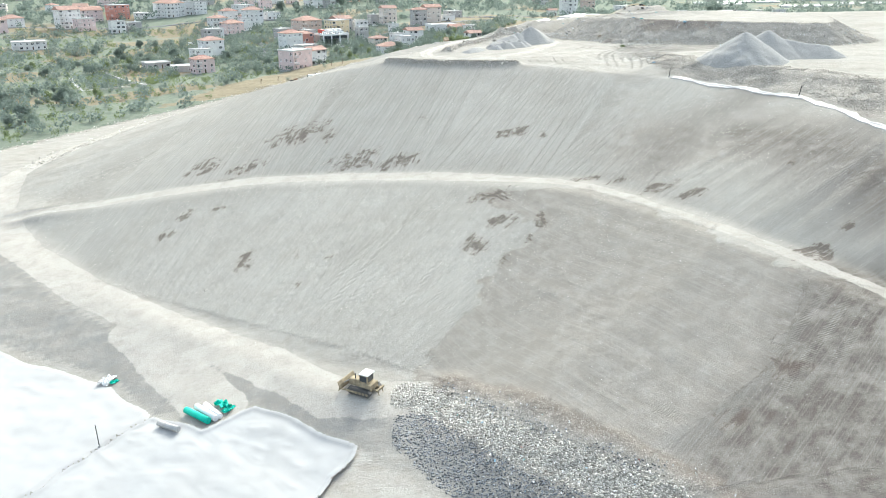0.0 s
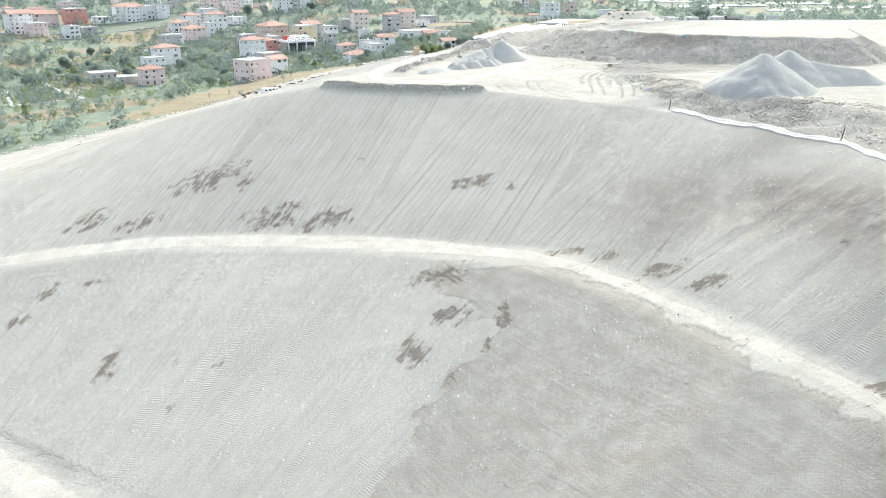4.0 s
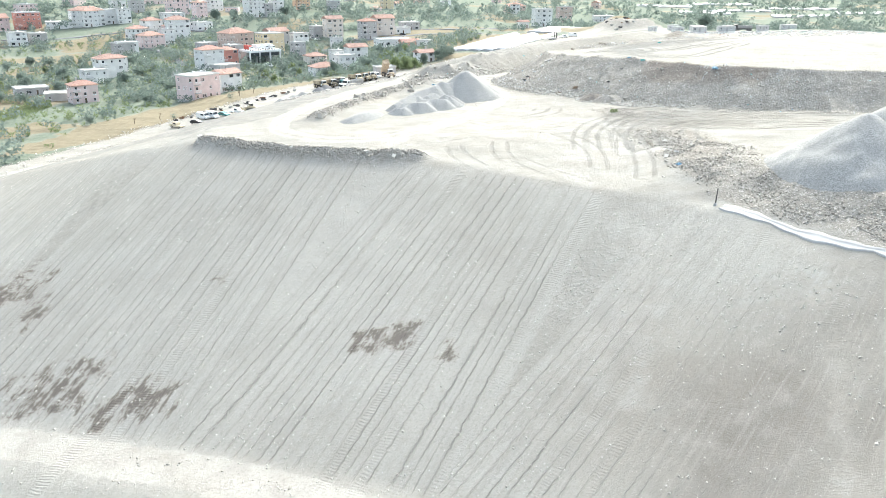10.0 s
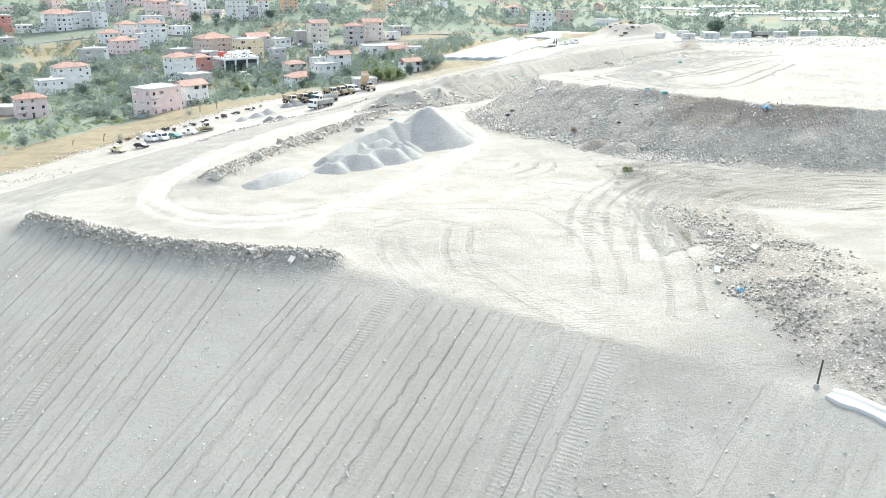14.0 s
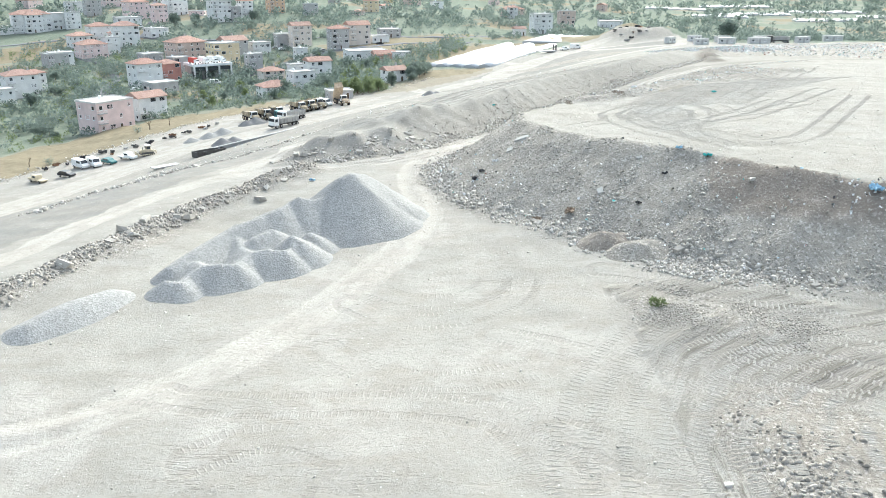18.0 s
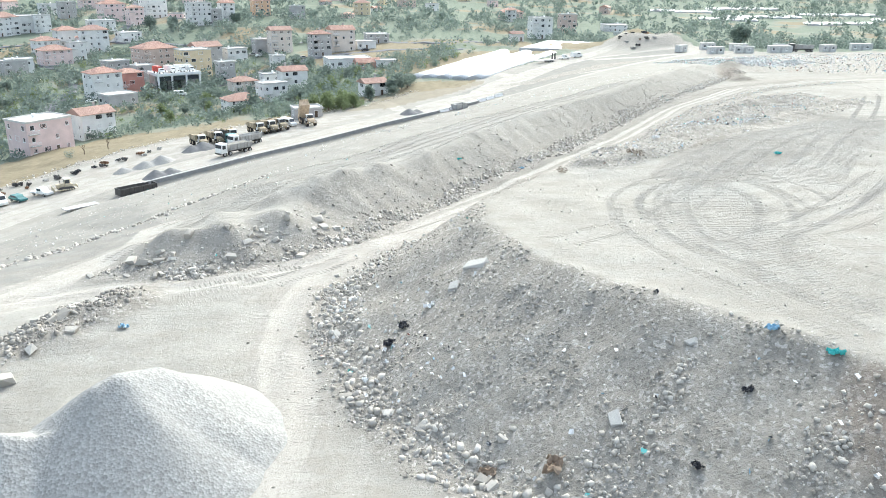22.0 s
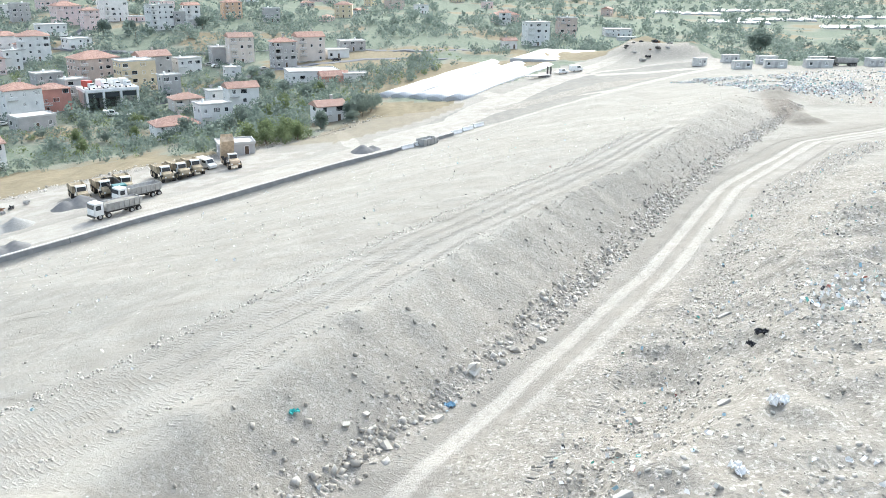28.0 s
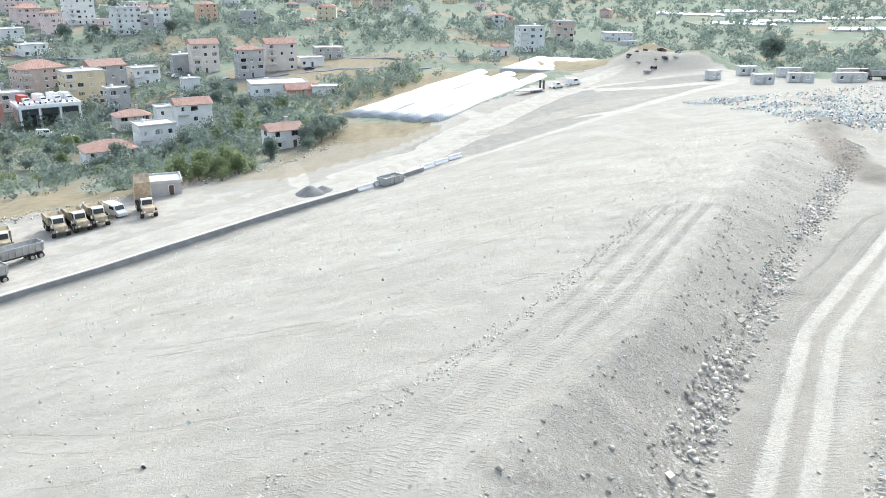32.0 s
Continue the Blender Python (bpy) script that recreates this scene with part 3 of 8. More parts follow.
rubble = np.maximum(rubble, soft(near(fe, X, Y) + WOBBLE, 2.5, 2.0) * 0.7)

# fall-line direction on the big slope: how far along the crest each point lies
def arc(line, x, y):
    best, out, run = np.full(np.shape(x), 1e9), np.zeros(np.shape(x)), 0.0
    for a, b in zip(line, line[1:]):
        dx, dy = b[0] - a[0], b[1] - a[1]
        t = np.clip(((x - a[0]) * dx + (y - a[1]) * dy) / (dx * dx + dy * dy), 0, 1)
        d = np.hypot(x - a[0] - t * dx, y - a[1] - t * dy)
        out = np.where(d < best, run + t * math.hypot(dx, dy), out)
        best = np.minimum(best, d)
        run += math.hypot(dx, dy)
    return out, best


along, away = arc([(-70, 165), (-30, 160), (0, 150), (22, 138), (40, 122), (52, 100), (62, 70)], X, Y)
slope = inside([(-100, 165), (-60, 225), (-13, 190), (2, 181), (16, 177), (30, 167), (44, 158), (60, 134), (65, 106), (82, 55), (20, 62), (2, 84), (-60, 124)], X, Y) * 1.0

# the blade's lines: along the contour in the brown field, up the slope in the wet corner
ragged_x = X + np.round(lattice(61, 1.6, X * 0.25, Y) * 2.2) * 0.9 + WOBBLE * 0.9
in_brown = inside([(6.4, 128.5), (16, 124.6), (22, 123), (32, 108), (37, 97), (44, 88), (36.2, 75.7), (26.8, 69.8), (19.3, 65.6), (8.5, 75), (-3.4, 85), (0.4, 93.2), (3.5, 98.1), (7, 106.1), (14, 114), (11, 119)], ragged_x, Y)
in_corner = inside([(19, 65), (26.8, 69.8), (36.2, 75.7), (44, 88), (60, 78), (82, 40), (45, 20), (22, 58)], X, Y)
for zone, angle in ((in_brown, -54.5), (in_corner, 45.0)):
    c, s_ = math.cos(radians(angle)), math.sin(radians(angle))
    along = np.where(zone, Y * c - X * s_ + 400, along)
    away = np.where(zone, X * c + Y * s_, away)

rilled = slope * inside([(-95, 160)] + [p[:2] for p in PLAN["mid_inner"][1:12]] + [(62, 110), (60, 134), (44, 158), (30, 167), (2, 181), (-13, 190), (-60, 225)], X, Y) * np.clip((46 - X + WOBBLE * 3) / 18, 0.12, 1)
rilled = np.maximum(rilled, 0.5 * in_corner)
SWEEP = [(41.5, 178), (42.5, 186), (46, 192.5), (52, 196.5), (62, 198.5), (80, 196)]
sweep_run, sweep_off = arc(SWEEP, X, Y)
sweep_off = sweep_off * np.where(inside(SWEEP + [(80, 230), (20, 230), (20, 178)], X, Y), 1, -1) + 60
sweep = inside([(41, 176), (42, 204), (46, 205.5), (52, 202.5), (60, 198), (80, 193.5), (82, 186), (60, 184), (50, 188), (45, 178)], X + WOBBLE * 1.2, Y + WOBBLE * 1.2) * np.clip(0.75 + 0.6 * lattice(72, 4, X, Y), 0.2, 1)
slope *= np.clip(near([(-60, 225), (-13, 190), (2, 181), (16, 177), (30, 167), (44, 158), (60, 134)], X, Y) / 1.6 + WOBBLE * 0.15, 0.15, 1)

# relief: ripples, gullies and loose lumps
shape = np.where(beyond, 0.5, (0.05 + 0.09 * (1 - np.clip(pale + road, 0, 1))) * (1 - 0.75 * slope))
Z += lattice(41, 5.0, X, Y) * shape * 0.9 + lattice(42, 1.7, X, Y) * shape * 0.5
Z += np.minimum(13 * np.exp(-((X - 138) / 15) ** 2 - ((Y - 560) / 24) ** 2), 6.5 + 1.5 * lattice(53, 9, X, Y))
fine = (X > -60) & (X < 130) & (Y > 50) & (Y < 420)
Z += fine * rubble * (lattice(43, 3.1, X, Y) * 0.12 + lattice(44, 1.3, X, Y) * 0.12 + np.abs(lattice(45, 0.9, X, Y)) * 0.2)
Z += fine * slope * (lattice(46, 1.0, along, away / 14) * 0.025 + lattice(47, 2.4, along, away / 20) * 0.025)
hum = inside(HUMMOCKS, X + WOBBLE, Y + WOBBLE) * np.clip(near(HUMMOCKS + HUMMOCKS[:1], X, Y) / 2, 0, 1)
Z += fine * hum * (lattice(50, 5.5, X, Y) * 0.45 + np.abs(lattice(51, 2.4, X, Y)) * 0.45 + np.abs(lattice(52, 1.1, X, Y)) * 0.25)
for line, ring in ((PLAN["cliff_head"], CLIFF_FACE), (PLAN["ridge"], BANK_FACE)):
    run, off = arc(line, X, Y)
    Z += fine * inside(ring, X, Y) * np.clip(off / 1.5, 0, 1) * (lattice(48, 2.2, run, off / 6) * 0.10 + lattice(49, 1.1, run, off / 3) * 0.10)
    Z += fine * np.exp(-(off / 0.6) ** 2) * (0.12 + 0.12 * lattice(54, 1.4, X, Y))
Z += fine * (np.exp(-(near(PLAN["rubble_leg"], X, Y) / 1.6) ** 2) * 0.75 + np.exp(-(near([(-13, 191), (-5, 185.8), (2, 181.6), (9, 179.6), (16, 177.6)], X, Y) / 1.1) ** 2) * 0.8)
for x, y, r, high in ((23.6, 255.6, 3.0, 1.0), (26.4, 257.2, 2.6, 1.1), (28.6, 259.8, 2.4, 0.9), (31.6, 263, 2.2, 0.5), (36, 270, 1.8, 0.35), (42, 279.6, 1.6, 0.3), (19, 252.6, 3.0, 0.9), (17.5, 245.4, 2.2, 0.7), (21.4, 246.2, 2.2, 0.8), (25.2, 249, 2.2, 0.6)):
    Z += fine * np.clip(1 - np.hypot(X - x, Y - y) / r + lattice(55, 1.2, X, Y) * 0.15, 0, 1) * high
Z += fine * sweep * (lattice(70, 0.9, sweep_off, sweep_run / 7) * 0.13 + lattice(71, 1.8, sweep_off, sweep_run / 9) * 0.08)
Z += np.exp(-(near([(120, 410), (113, 394), (108, 378), (104.5, 362)], X, Y) / 2.2) ** 2) * (0.9 + 0.6 * lattice(56, 3, X, Y))
for ruts in (PLAN["rut"], LOOP):
    d = near(ruts, X, Y)
    Z -= fine * (np.exp(-((d - 0.95) / 0.45) ** 2) * 0.12 - np.exp(-(d / 0.5) ** 2) * 0.05)

# ---- ground materials ----
def ground_material():
    n = Nodes("earth", 1.0)
    n.bsdf.inputs["Specular IOR Level"].default_value = 0.03
    p = n.coords()
    M, A, S = (lambda a, b: n.math('MULTIPLY', a, b)), (lambda a, b: n.math('ADD', a, b)), (lambda a, b: n.math('SUBTRACT', a, b))
    big = n.noise(p, 0.06, 5)
    mid = n.noise(p, 0.45, 6, 0.65)
    lump = n.noise(p, 1.5, 5, 0.7)
    grit = n.noise(p, 4.5, 6, 0.8)
    slope_, across, up = n.mask("slope"), n.mask("along"), n.mask("away")

    def lined(shift, squash):
        c = n.node("ShaderNodeCombineXYZ")
        n.put(c.inputs[0], shift)
        n.put(c.inputs[1], M(up, squash))
        return c.outputs[0]

    streak = n.noise(lined(across, 0.05), 1.3, 6, 0.7)
    comb = n.noise(lined(across, 0.03), 4.0, 3, 0.6)
    # thin rills: wavy lines at uneven spacing, broken along their length
    bent = A(A(across, M(n.noise(p, 1.1, 3, 0.6), 0.42)), M(n.noise(lined(across, 0.02), 0.25, 1), 3.0))
    beat = n.math('ABSOLUTE', S(n.math('FRACT', M(bent, 0.92)), 0.5))
    rill = n.step(beat, 0.012, 0.06, 1, 0)
    rill = M(M(rill, n.mask("rilled")), n.step(n.noise(lined(across, 0.07), 0.75, 4, 0.65), 0.40, 0.60))
    rill = M(M(rill, S(1.0, n.step(n.mask("road"), 0.44, 0.5))), S(1.0, n.step(n.mask("brown"), 0.3, 0.7, 0, 0.7)))
    # grouser ribs in lanes
    lane = n.step(n.math('ABSOLUTE', S(n.math('FRACT', M(across, 0.37)), 0.5)), 0.20, 0.24, 1, 0)
    ribbed = n.node("ShaderNodeCombineXYZ")
    n.put(ribbed.inputs[0], A(up, M(n.noise(p, 0.7, 2), 0.5)))
    rib = n.step(n.wave(ribbed.outputs[0], 1.15, 0.0), 0.3, 0.8)
    rib = M(M(M(rib, lane), slope_), n.step(n.noise(lined(across, 0.3), 0.13, 3), 0.50, 0.62))
    # bare graded soil
    soil = n.mix(n.step(big, 0.35, 0.65), (0.300, 0.280, 0.244), (0.338, 0.320, 0.284))
    soil = n.mix(n.step(n.mask("brown"), 0.2, 0.8, 0, 0.85), soil, (0.235, 0.208, 0.176))
    soil = n.mix(n.step(n.mask("clay"), 0.2, 0.8, 0, 0.9), soil, (0.215, 0.207, 0.192))
    soil = n.mix(n.step(A(n.mask("dark_soil"), M(S(mid, 0.5), 0.9)), 0.25, 0.75, 0, 0.95), soil, (0.112, 0.095, 0.080))
    soil = n.mix(n.step(mid, 0.42, 0.66, 0, 0.5), soil, (0.360, 0.336, 0.294))
    soil = n.mix(M(slope_, n.step(streak, 0.46, 0.62, 0, 0.34)), soil, (0.240, 0.225, 0.198))
    soil = n.mix(M(slope_, n.step(comb, 0.52, 0.66, 0, 0.2)), soil, (0.405, 0.380, 0.338))
    soil = n.mix(M(S(1.0, M(slope_, 0.6)), n.step(n.noise(p, 0.17, 5, 0.7), 0.46, 0.62, 0, 0.45)), soil, (0.252, 0.232, 0.204))
    soil = n.mix(M(n.mask("rilled"), n.step(A(beat, M(S(lump, 0.5), 0.12)), 0.02, 0.17, 0.26, 0)), soil, (0.215, 0.199, 0.173))
    soil = n.mix(M(rib, 0.16), soil, (0.20, 0.187, 0.165))
    drag = n.noise(n.turned(p, -52, (0.35, 1.1, 1.0)), 0.7, 6, 0.72)
    soil = n.mix(M(S(1.0, slope_), n.step(drag, 0.46, 0.66, 0, 0.55)), soil, (0.245, 0.225, 0.195))
    # ridges and hollows of crawler turns in front of the cut face
    swept = n.noise(lined(across, 0.09), 1.6, 5, 0.65)
    # scuffs: thin wandering scratches left by blades and tyres on the flats
    scuff = None
    for turn, size in ((-58, 0.30), (33, 0.36), (74, 0.26)):
        field = n.noise(n.turned(p, turn, (0.2, 1.0, 1.0)), size, 4, 0.7)
        line = n.step(n.math('ABSOLUTE', S(field, 0.5)), 0.0, 0.012, 1, 0)
        line = M(line, n.step(n.noise(n.turned(p, turn + 31, (1, 1, 1)), 0.09, 3, 0.6), 0.54, 0.62))
        scuff = line if scuff is None else n.math('MAXIMUM', scuff, line)
    scuff = M(M(scuff, S(1.0, slope_)), n.step(grit, 0.35, 0.6, 0.35, 1))
    # clods and hollows pressed into the bare fill
    clod = M(n.step(n.noise(p, 0.9, 6, 0.75), 0.54, 0.68), n.step(n.noise(p, 0.14, 4, 0.6), 0.44, 0.6))
    soil = n.mix(M(M(clod, S(1.0, slope_)), 0.5), soil, (0.205, 0.183, 0.155))
    # pale trodden dust on roads and yard; the crest's painted veil borrows it
    dust = n.mix(n.step(mid, 0.35, 0.65), (0.312, 0.288, 0.252), (0.372, 0.346, 0.308))
    dust = n.mix(n.step(big, 0.4, 0.62, 0, 0.5), dust, (0.318, 0.290, 0.251))
    dust = n.mix(n.step(drag, 0.48, 0.66, 0, 0.5), dust, (0.335, 0.300, 0.252))
    scrape = n.noise(n.turned(p, 38, (0.4, 1.2, 1.0)), 0.5, 6, 0.75)
    dust = n.mix(n.step(scrape, 0.50, 0.62, 0, 0.6), dust, (0.285, 0.257, 0.216))
    cloud = n.step(A(n.noise(p, 0.26, 4, 0.55), M(S(grit, 0.5), 0.12)), 0.49, 0.57, 0, 0.65)
    dust = n.mix(cloud, dust, (0.405, 0.380, 0.340))
    edge = A(n.mask("pale"), M(S(mid, 0.5), 0.6))
    edge = n.step(A(edge, M(S(lump, 0.5), 0.3)), 0.08, 0.92)
    verge = A(A(n.mask("road"), M(S(mid, 0.5), 0.24)), M(S(grit, 0.5), 0.14))
    edge = n.math('MAXIMUM', edge, n.step(verge, 0.475, 0.53))
    wheel = n.math('ABSOLUTE', S(S(4.0, n.mask("rut")), 0.92))
    wheel = n.step(A(wheel, A(M(S(lump, 0.5), 0.5), M(S(grit, 0.5), 0.25))), 0.34, 0.62, 1, 0)
    wheel = M(wheel, n.step(lump, 0.32, 0.5, 0.45, 1))
    wheel = M(wheel, n.step(n.mask("rut"), 2.0, 2.2))
    edge = n.math('MAXIMUM', edge, M(wheel, 0.7))
    col = n.mix(edge, soil, dust)
    col = n.mix(M(scuff, 0.42), col, (0.225, 0.202, 0.172))
    firm = n.step(verge, 0.485, 0.52)
    col = n.mix(M(firm, n.step(mid, 0.35, 0.65, 0.25, 0.6)), col, (0.420, 0.388, 0.342))
    col = n.mix(M(wheel, 0.6), col, (0.430, 0.398, 0.352))
    col = n.mix(M(n.mask("sweep"), n.step(swept, 0.50, 0.57, 0, 0.9)), col, (0.165, 0.148, 0.125))
    # tyre and crawler passes press darker bands
    pressed = n.math('ABSOLUTE', S(S(3.0, n.mask("track")), 0.95))
    pressed = n.step(A(pressed, M(S(lump, 0.5), 0.5)), 0.22, 0.36, 1, 0)
    pressed = M(M(pressed, n.step(n.mask("track"), 1.3, 1.6)), n.step(n.noise(p, 0.22, 4, 0.6), 0.42, 0.58, 0.1, 1))
    col = n.mix(M(pressed, 0.24), col, (0.225, 0.202, 0.172))
    # stony faces
    cell = n.node("ShaderNodeRGBToBW")
    n.put(cell.inputs[0], n.voronoi(p, 7.5, out="Color"))
    cell2 = n.node("ShaderNodeRGBToBW")
    n.put(cell2.inputs[0], n.voronoi(p, 2.2, out="Color"))
    chips = A(M(cell.outputs[0], 0.55), M(cell2.outputs[0], 0.45))
    scree = n.mix(n.step(mid, 0.35, 0.65), (0.285, 0.260, 0.222), (0.330, 0.305, 0.265))
    scree = n.mix(n.step(big, 0.4, 0.6, 0, 0.5), scree, (0.290, 0.262, 0.224))
    scree = n.mix(n.step(n.mask("brown"), 0.2, 0.8, 0, 0.8), scree, (0.200, 0.166, 0.136))
    scree = n.mix(n.step(lump, 0.46, 0.64, 0, 0.40), scree, (0.205, 0.187, 0.160))
    # chip contrast is raised: stones' sunlit edges and shadowed gaps put into the colour
    scree = n.mix(n.step(chips, 0.60, 0.72, 0, 0.5), scree, (0.43, 0.405, 0.365))
    scree = n.mix(n.step(cell.outputs[0], 0.76, 0.8, 0, 0.6), scree, (0.52, 0.475, 0.43))
    scree = n.mix(n.step(cell.outputs[0], 0.2, 0.24, 0.5, 0), scree, (0.15, 0.137, 0.117))
    scree = n.mix(n.step(n.mask("brown"), 0.2, 0.8, 0, 0.5), scree, (0.212, 0.178, 0.147))
    col = n.mix(n.step(A(n.mask("rubble"), M(S(lump, 0.5), 0.5)), 0.25, 0.6, 0, 0.92), col, scree)
    col = n.mix(M(rill, 0.36), col, (0.150, 0.137, 0.118))
    # grit, crumbs and pale chips everywhere
    clump = n.step(n.noise(p, 0.35, 4, 0.65), 0.46, 0.64)
    col = n.mix(n.step(grit, 0.52, 0.62, 0, 0.5), col, (0.205, 0.187, 0.158))
    pebble = n.voronoi(p, 4.2)
    speck = n.voronoi(p, 1.5)
    col = n.mix(M(n.step(pebble, 0.08, 0.17, 0.6, 0), clump), col, (0.56, 0.535, 0.49))
    col = n.mix(M(n.step(speck, 0.04, 0.08, 0.8, 0), n.step(clump, 0.0, 0.5, 0.3, 1)), col, (0.74, 0.72, 0.68))
    # wet dark streaks
    wetness = M(n.mask("dark"), 0.74)
    ragged = A(M(S(n.noise(lined(across, 0.13), 1.5, 6, 0.8), 0.5), 3.4), A(M(S(n.noise(p, 0.6, 4, 0.6), 0.5), 2.6), M(S(grit, 0.5), 1.8)))
    wet = A(wetness, M(ragged, n.step(wetness, 0.0, 0.3)))
    col = n.mix(n.step(wet, 0.35, 0.75, 0, 0.5), col, (0.205, 0.172, 0.142))
    col = n.mix(n.step(wet, 0.58, 0.85, 0, 0.72), col, (0.100, 0.083, 0.068))
    # dry grass and herbs
    straw = n.mix(n.step(mid, 0.3, 0.7), (0.262, 0.220, 0.150), (0.190, 0.162, 0.112))
    straw = n.mix(n.step(grit, 0.5, 0.75, 0, 0.5), straw, (0.175, 0.16, 0.10))
    # herb greens are lifted and blued: distance haze put into the colour
    herb = n.mix(n.step(mid, 0.3, 0.7), (0.140, 0.168, 0.130), (0.215, 0.228, 0.180))
    herb = n.mix(n.step(grit, 0.45, 0.75, 0, 0.6), herb, (0.10, 0.12, 0.06))
    col = n.mix(n.step(A(n.mask("dry"), M(S(lump, 0.5), 0.4)), 0.2, 0.7), col, straw)
    col = n.mix(n.step(A(n.mask("green"), M(S(lump, 0.5), 0.4)), 0.3, 0.8), col, herb)
    h1 = A(A(M(grit, 0.65), M(lump, A(M(n.mask("rubble"), 0.4), 0.4))), M(mid, 0.25))
    h2 = M(n.step(pebble, 0.0, 0.2, 1, 0), 0.3)
    h3 = S(A(M(M(slope_, streak), 0.6), M(M(n.mask("sweep"), swept), 4.0)), M(rill, 0.9))
    h5 = A(M(rib, 0.18), M(n.mask("rubble"), A(M(chips, 0.8), M(lump, 0.7))))
    h = A(A(h1, h2), A(h3, S(h5, A(A(M(pressed, 0.3), M(wheel, 0.2)), M(scuff, 0.2)))))
    return n.done(col, n.bump(h, 0.8, 0.16))


EARTH = ground_material()


def grid_object(name, keep, label, category="ground"):
    """The part of the ground sheet whose faces are kept, as one object with the surface masks."""
    idx = np.arange(NX * NY).reshape(NY, NX)
    quad = np.stack([idx[:-1, :-1], idx[:-1, 1:], idx[1:, 1:], idx[1:, :-1]], -1)[keep]
    used, inv = np.unique(quad.ravel(), return_inverse=True)
    me = bpy.data.meshes.new(name)
    me.vertices.add(len(used))
    co = np.stack([X.ravel()[used], Y.ravel()[used], Z.ravel()[used]], -1)
    me.vertices.foreach_set("co", co.ravel())
    me.loops.add(inv.size)
    me.loops.foreach_set("vertex_index", inv.astype(np.int32))
    me.polygons.add(len(quad))
    me.polygons.foreach_set("loop_start", np.arange(0, inv.size, 4, dtype=np.int32))
    me.update(calc_edges=True)
    me.shade_smooth()
    for key, values in MASKS.items():
        me.attributes.new(key, 'FLOAT', 'POINT').data.foreach_set("value", values.ravel()[used].astype(np.float32))
    me.materials.append(EARTH)
    return tagged(new(name, me), label, category, kind="structure")


brown = (in_brown | in_corner) * 1.0
brown = np.maximum(brown, soft(near([(55, 214), (60, 210.5), (66, 207)], X, Y) + WOBBLE * 0.5, 4, 1.2) * rubble)
brown = np.maximum(brown, 0.25 * inside([(20, 251.5), (23, 257), (30, 264), (36, 270), (39, 265), (35, 258), (31, 254), (26, 251.8)], X + WOBBLE * 0.6, Y + WOBBLE * 0.6))
brown = np.maximum(brown, 0.75 * soft(near([(34, 136), (44, 128), (54, 116), (60, 98)], X, Y) + WOBBLE * 2, 10, 7))
clay = np.maximum(inside([(-112, 142), (-97, 156), (-62, 117), (-50.5, 108), (-43, 99), (-36.2, 89.6), (-32.5, 85.6), (-36, 86), (-46, 96), (-66, 106), (-104, 116)], X + WOBBLE * 0.3, Y), inside([(-34, 97), (-22.8, 89.9), (-12.4, 82.3), (-6.1, 79.3), (-4, 74), (-9, 75), (-21.6, 83.8), (-24, 85)], X + WOBBLE * 0.2, Y)) * 1.0
brown = np.maximum(brown, 0.8 * inside(RIBBED, X + WOBBLE, Y + WOBBLE))
clay = np.maximum(clay, 0.5 * inside(RIBBED, X + WOBBLE, Y + WOBBLE))
brown = np.maximum(brown, 0.35 * soft(near([(47, 192), (49, 178), (46, 166)], X, Y) + WOBBLE, 4, 2.5))
clay = np.maximum(clay, 1.0 * np.clip(0.5 + np.where(in_corner, 1, -1) * (near([(19.3, 65.6), (26.8, 69.8), (36.2, 75.7), (44, 88), (60, 78)], X, Y) + WOBBLE * 1.6) / 5, 0, 1) * (inside([(10, 50), (30, 84), (44, 96), (70, 84), (90, 30)], X, Y)))
# how far the soil is darkened: the lower corner, the right slope, the yard
dark_soil = np.clip(0.5 + np.where(inside([(19, 64), (25, 69), (33, 73), (38, 80), (41, 88), (48, 92), (58, 84), (70, 60), (82, 30), (40, 15), (20, 58)], X, Y), 1, -1) * near([(19, 64), (25, 69), (33, 73), (38, 80), (41, 88), (48, 92), (58, 84)], X, Y) / 8 + WOBBLE * 0.2, 0, 1) * (X > 10) * (Y < 110)
dark_soil = np.maximum(dark_soil, 0.75 * soft(near([(50, 128), (56, 114), (60, 98), (66, 80)], X, Y) + WOBBLE * 2, 8, 8))
dark_soil = np.maximum(dark_soil, 0.5 * soft(near([(46, 200), (50, 193), (56, 190)], X, Y) + WOBBLE, 6, 3))
brown *= 1 - refuse
pale *= 1 - 0.85 * sweep
clay = np.maximum(clay, 0.9 * inside([(38, 420), (46, 446), (60, 470), (82, 505), (105, 522), (140, 522), (138, 500), (96, 462), (82, 447), (60, 436)], X + WOBBLE, Y + WOBBLE))
dark_soil = np.maximum(dark_soil, 0.62 * soft(near([(34, 126), (44, 138), (54, 140)], X, Y) + WOBBLE * 2, 7, 7))
dark_soil = np.maximum(dark_soil, 0.45 * soft(near([(47.5, 184), (48.5, 175), (47.5, 167), (52, 158), (60, 147)], X, Y) + WOBBLE, 4.0, 2.0))
clay = np.maximum(clay, 0.85 * inside([(-14, 199), (-6, 205), (0, 224), (7, 241), (13, 254), (-6, 300), (-55, 306), (-95, 262), (-60, 225)], X + WOBBLE * 2, Y + WOBBLE * 2))
clay = np.maximum(clay, 0.36 * terrace * (Y < 345))
# low ridge: its shaded face is painted in as a dark brown strip
brown = np.maximum(brown, 0.9 * soft(near([(117, 404), (111, 390), (106.5, 375), (103.5, 361)], X, Y) + WOBBLE * 0.5, 3.0, 1.2))
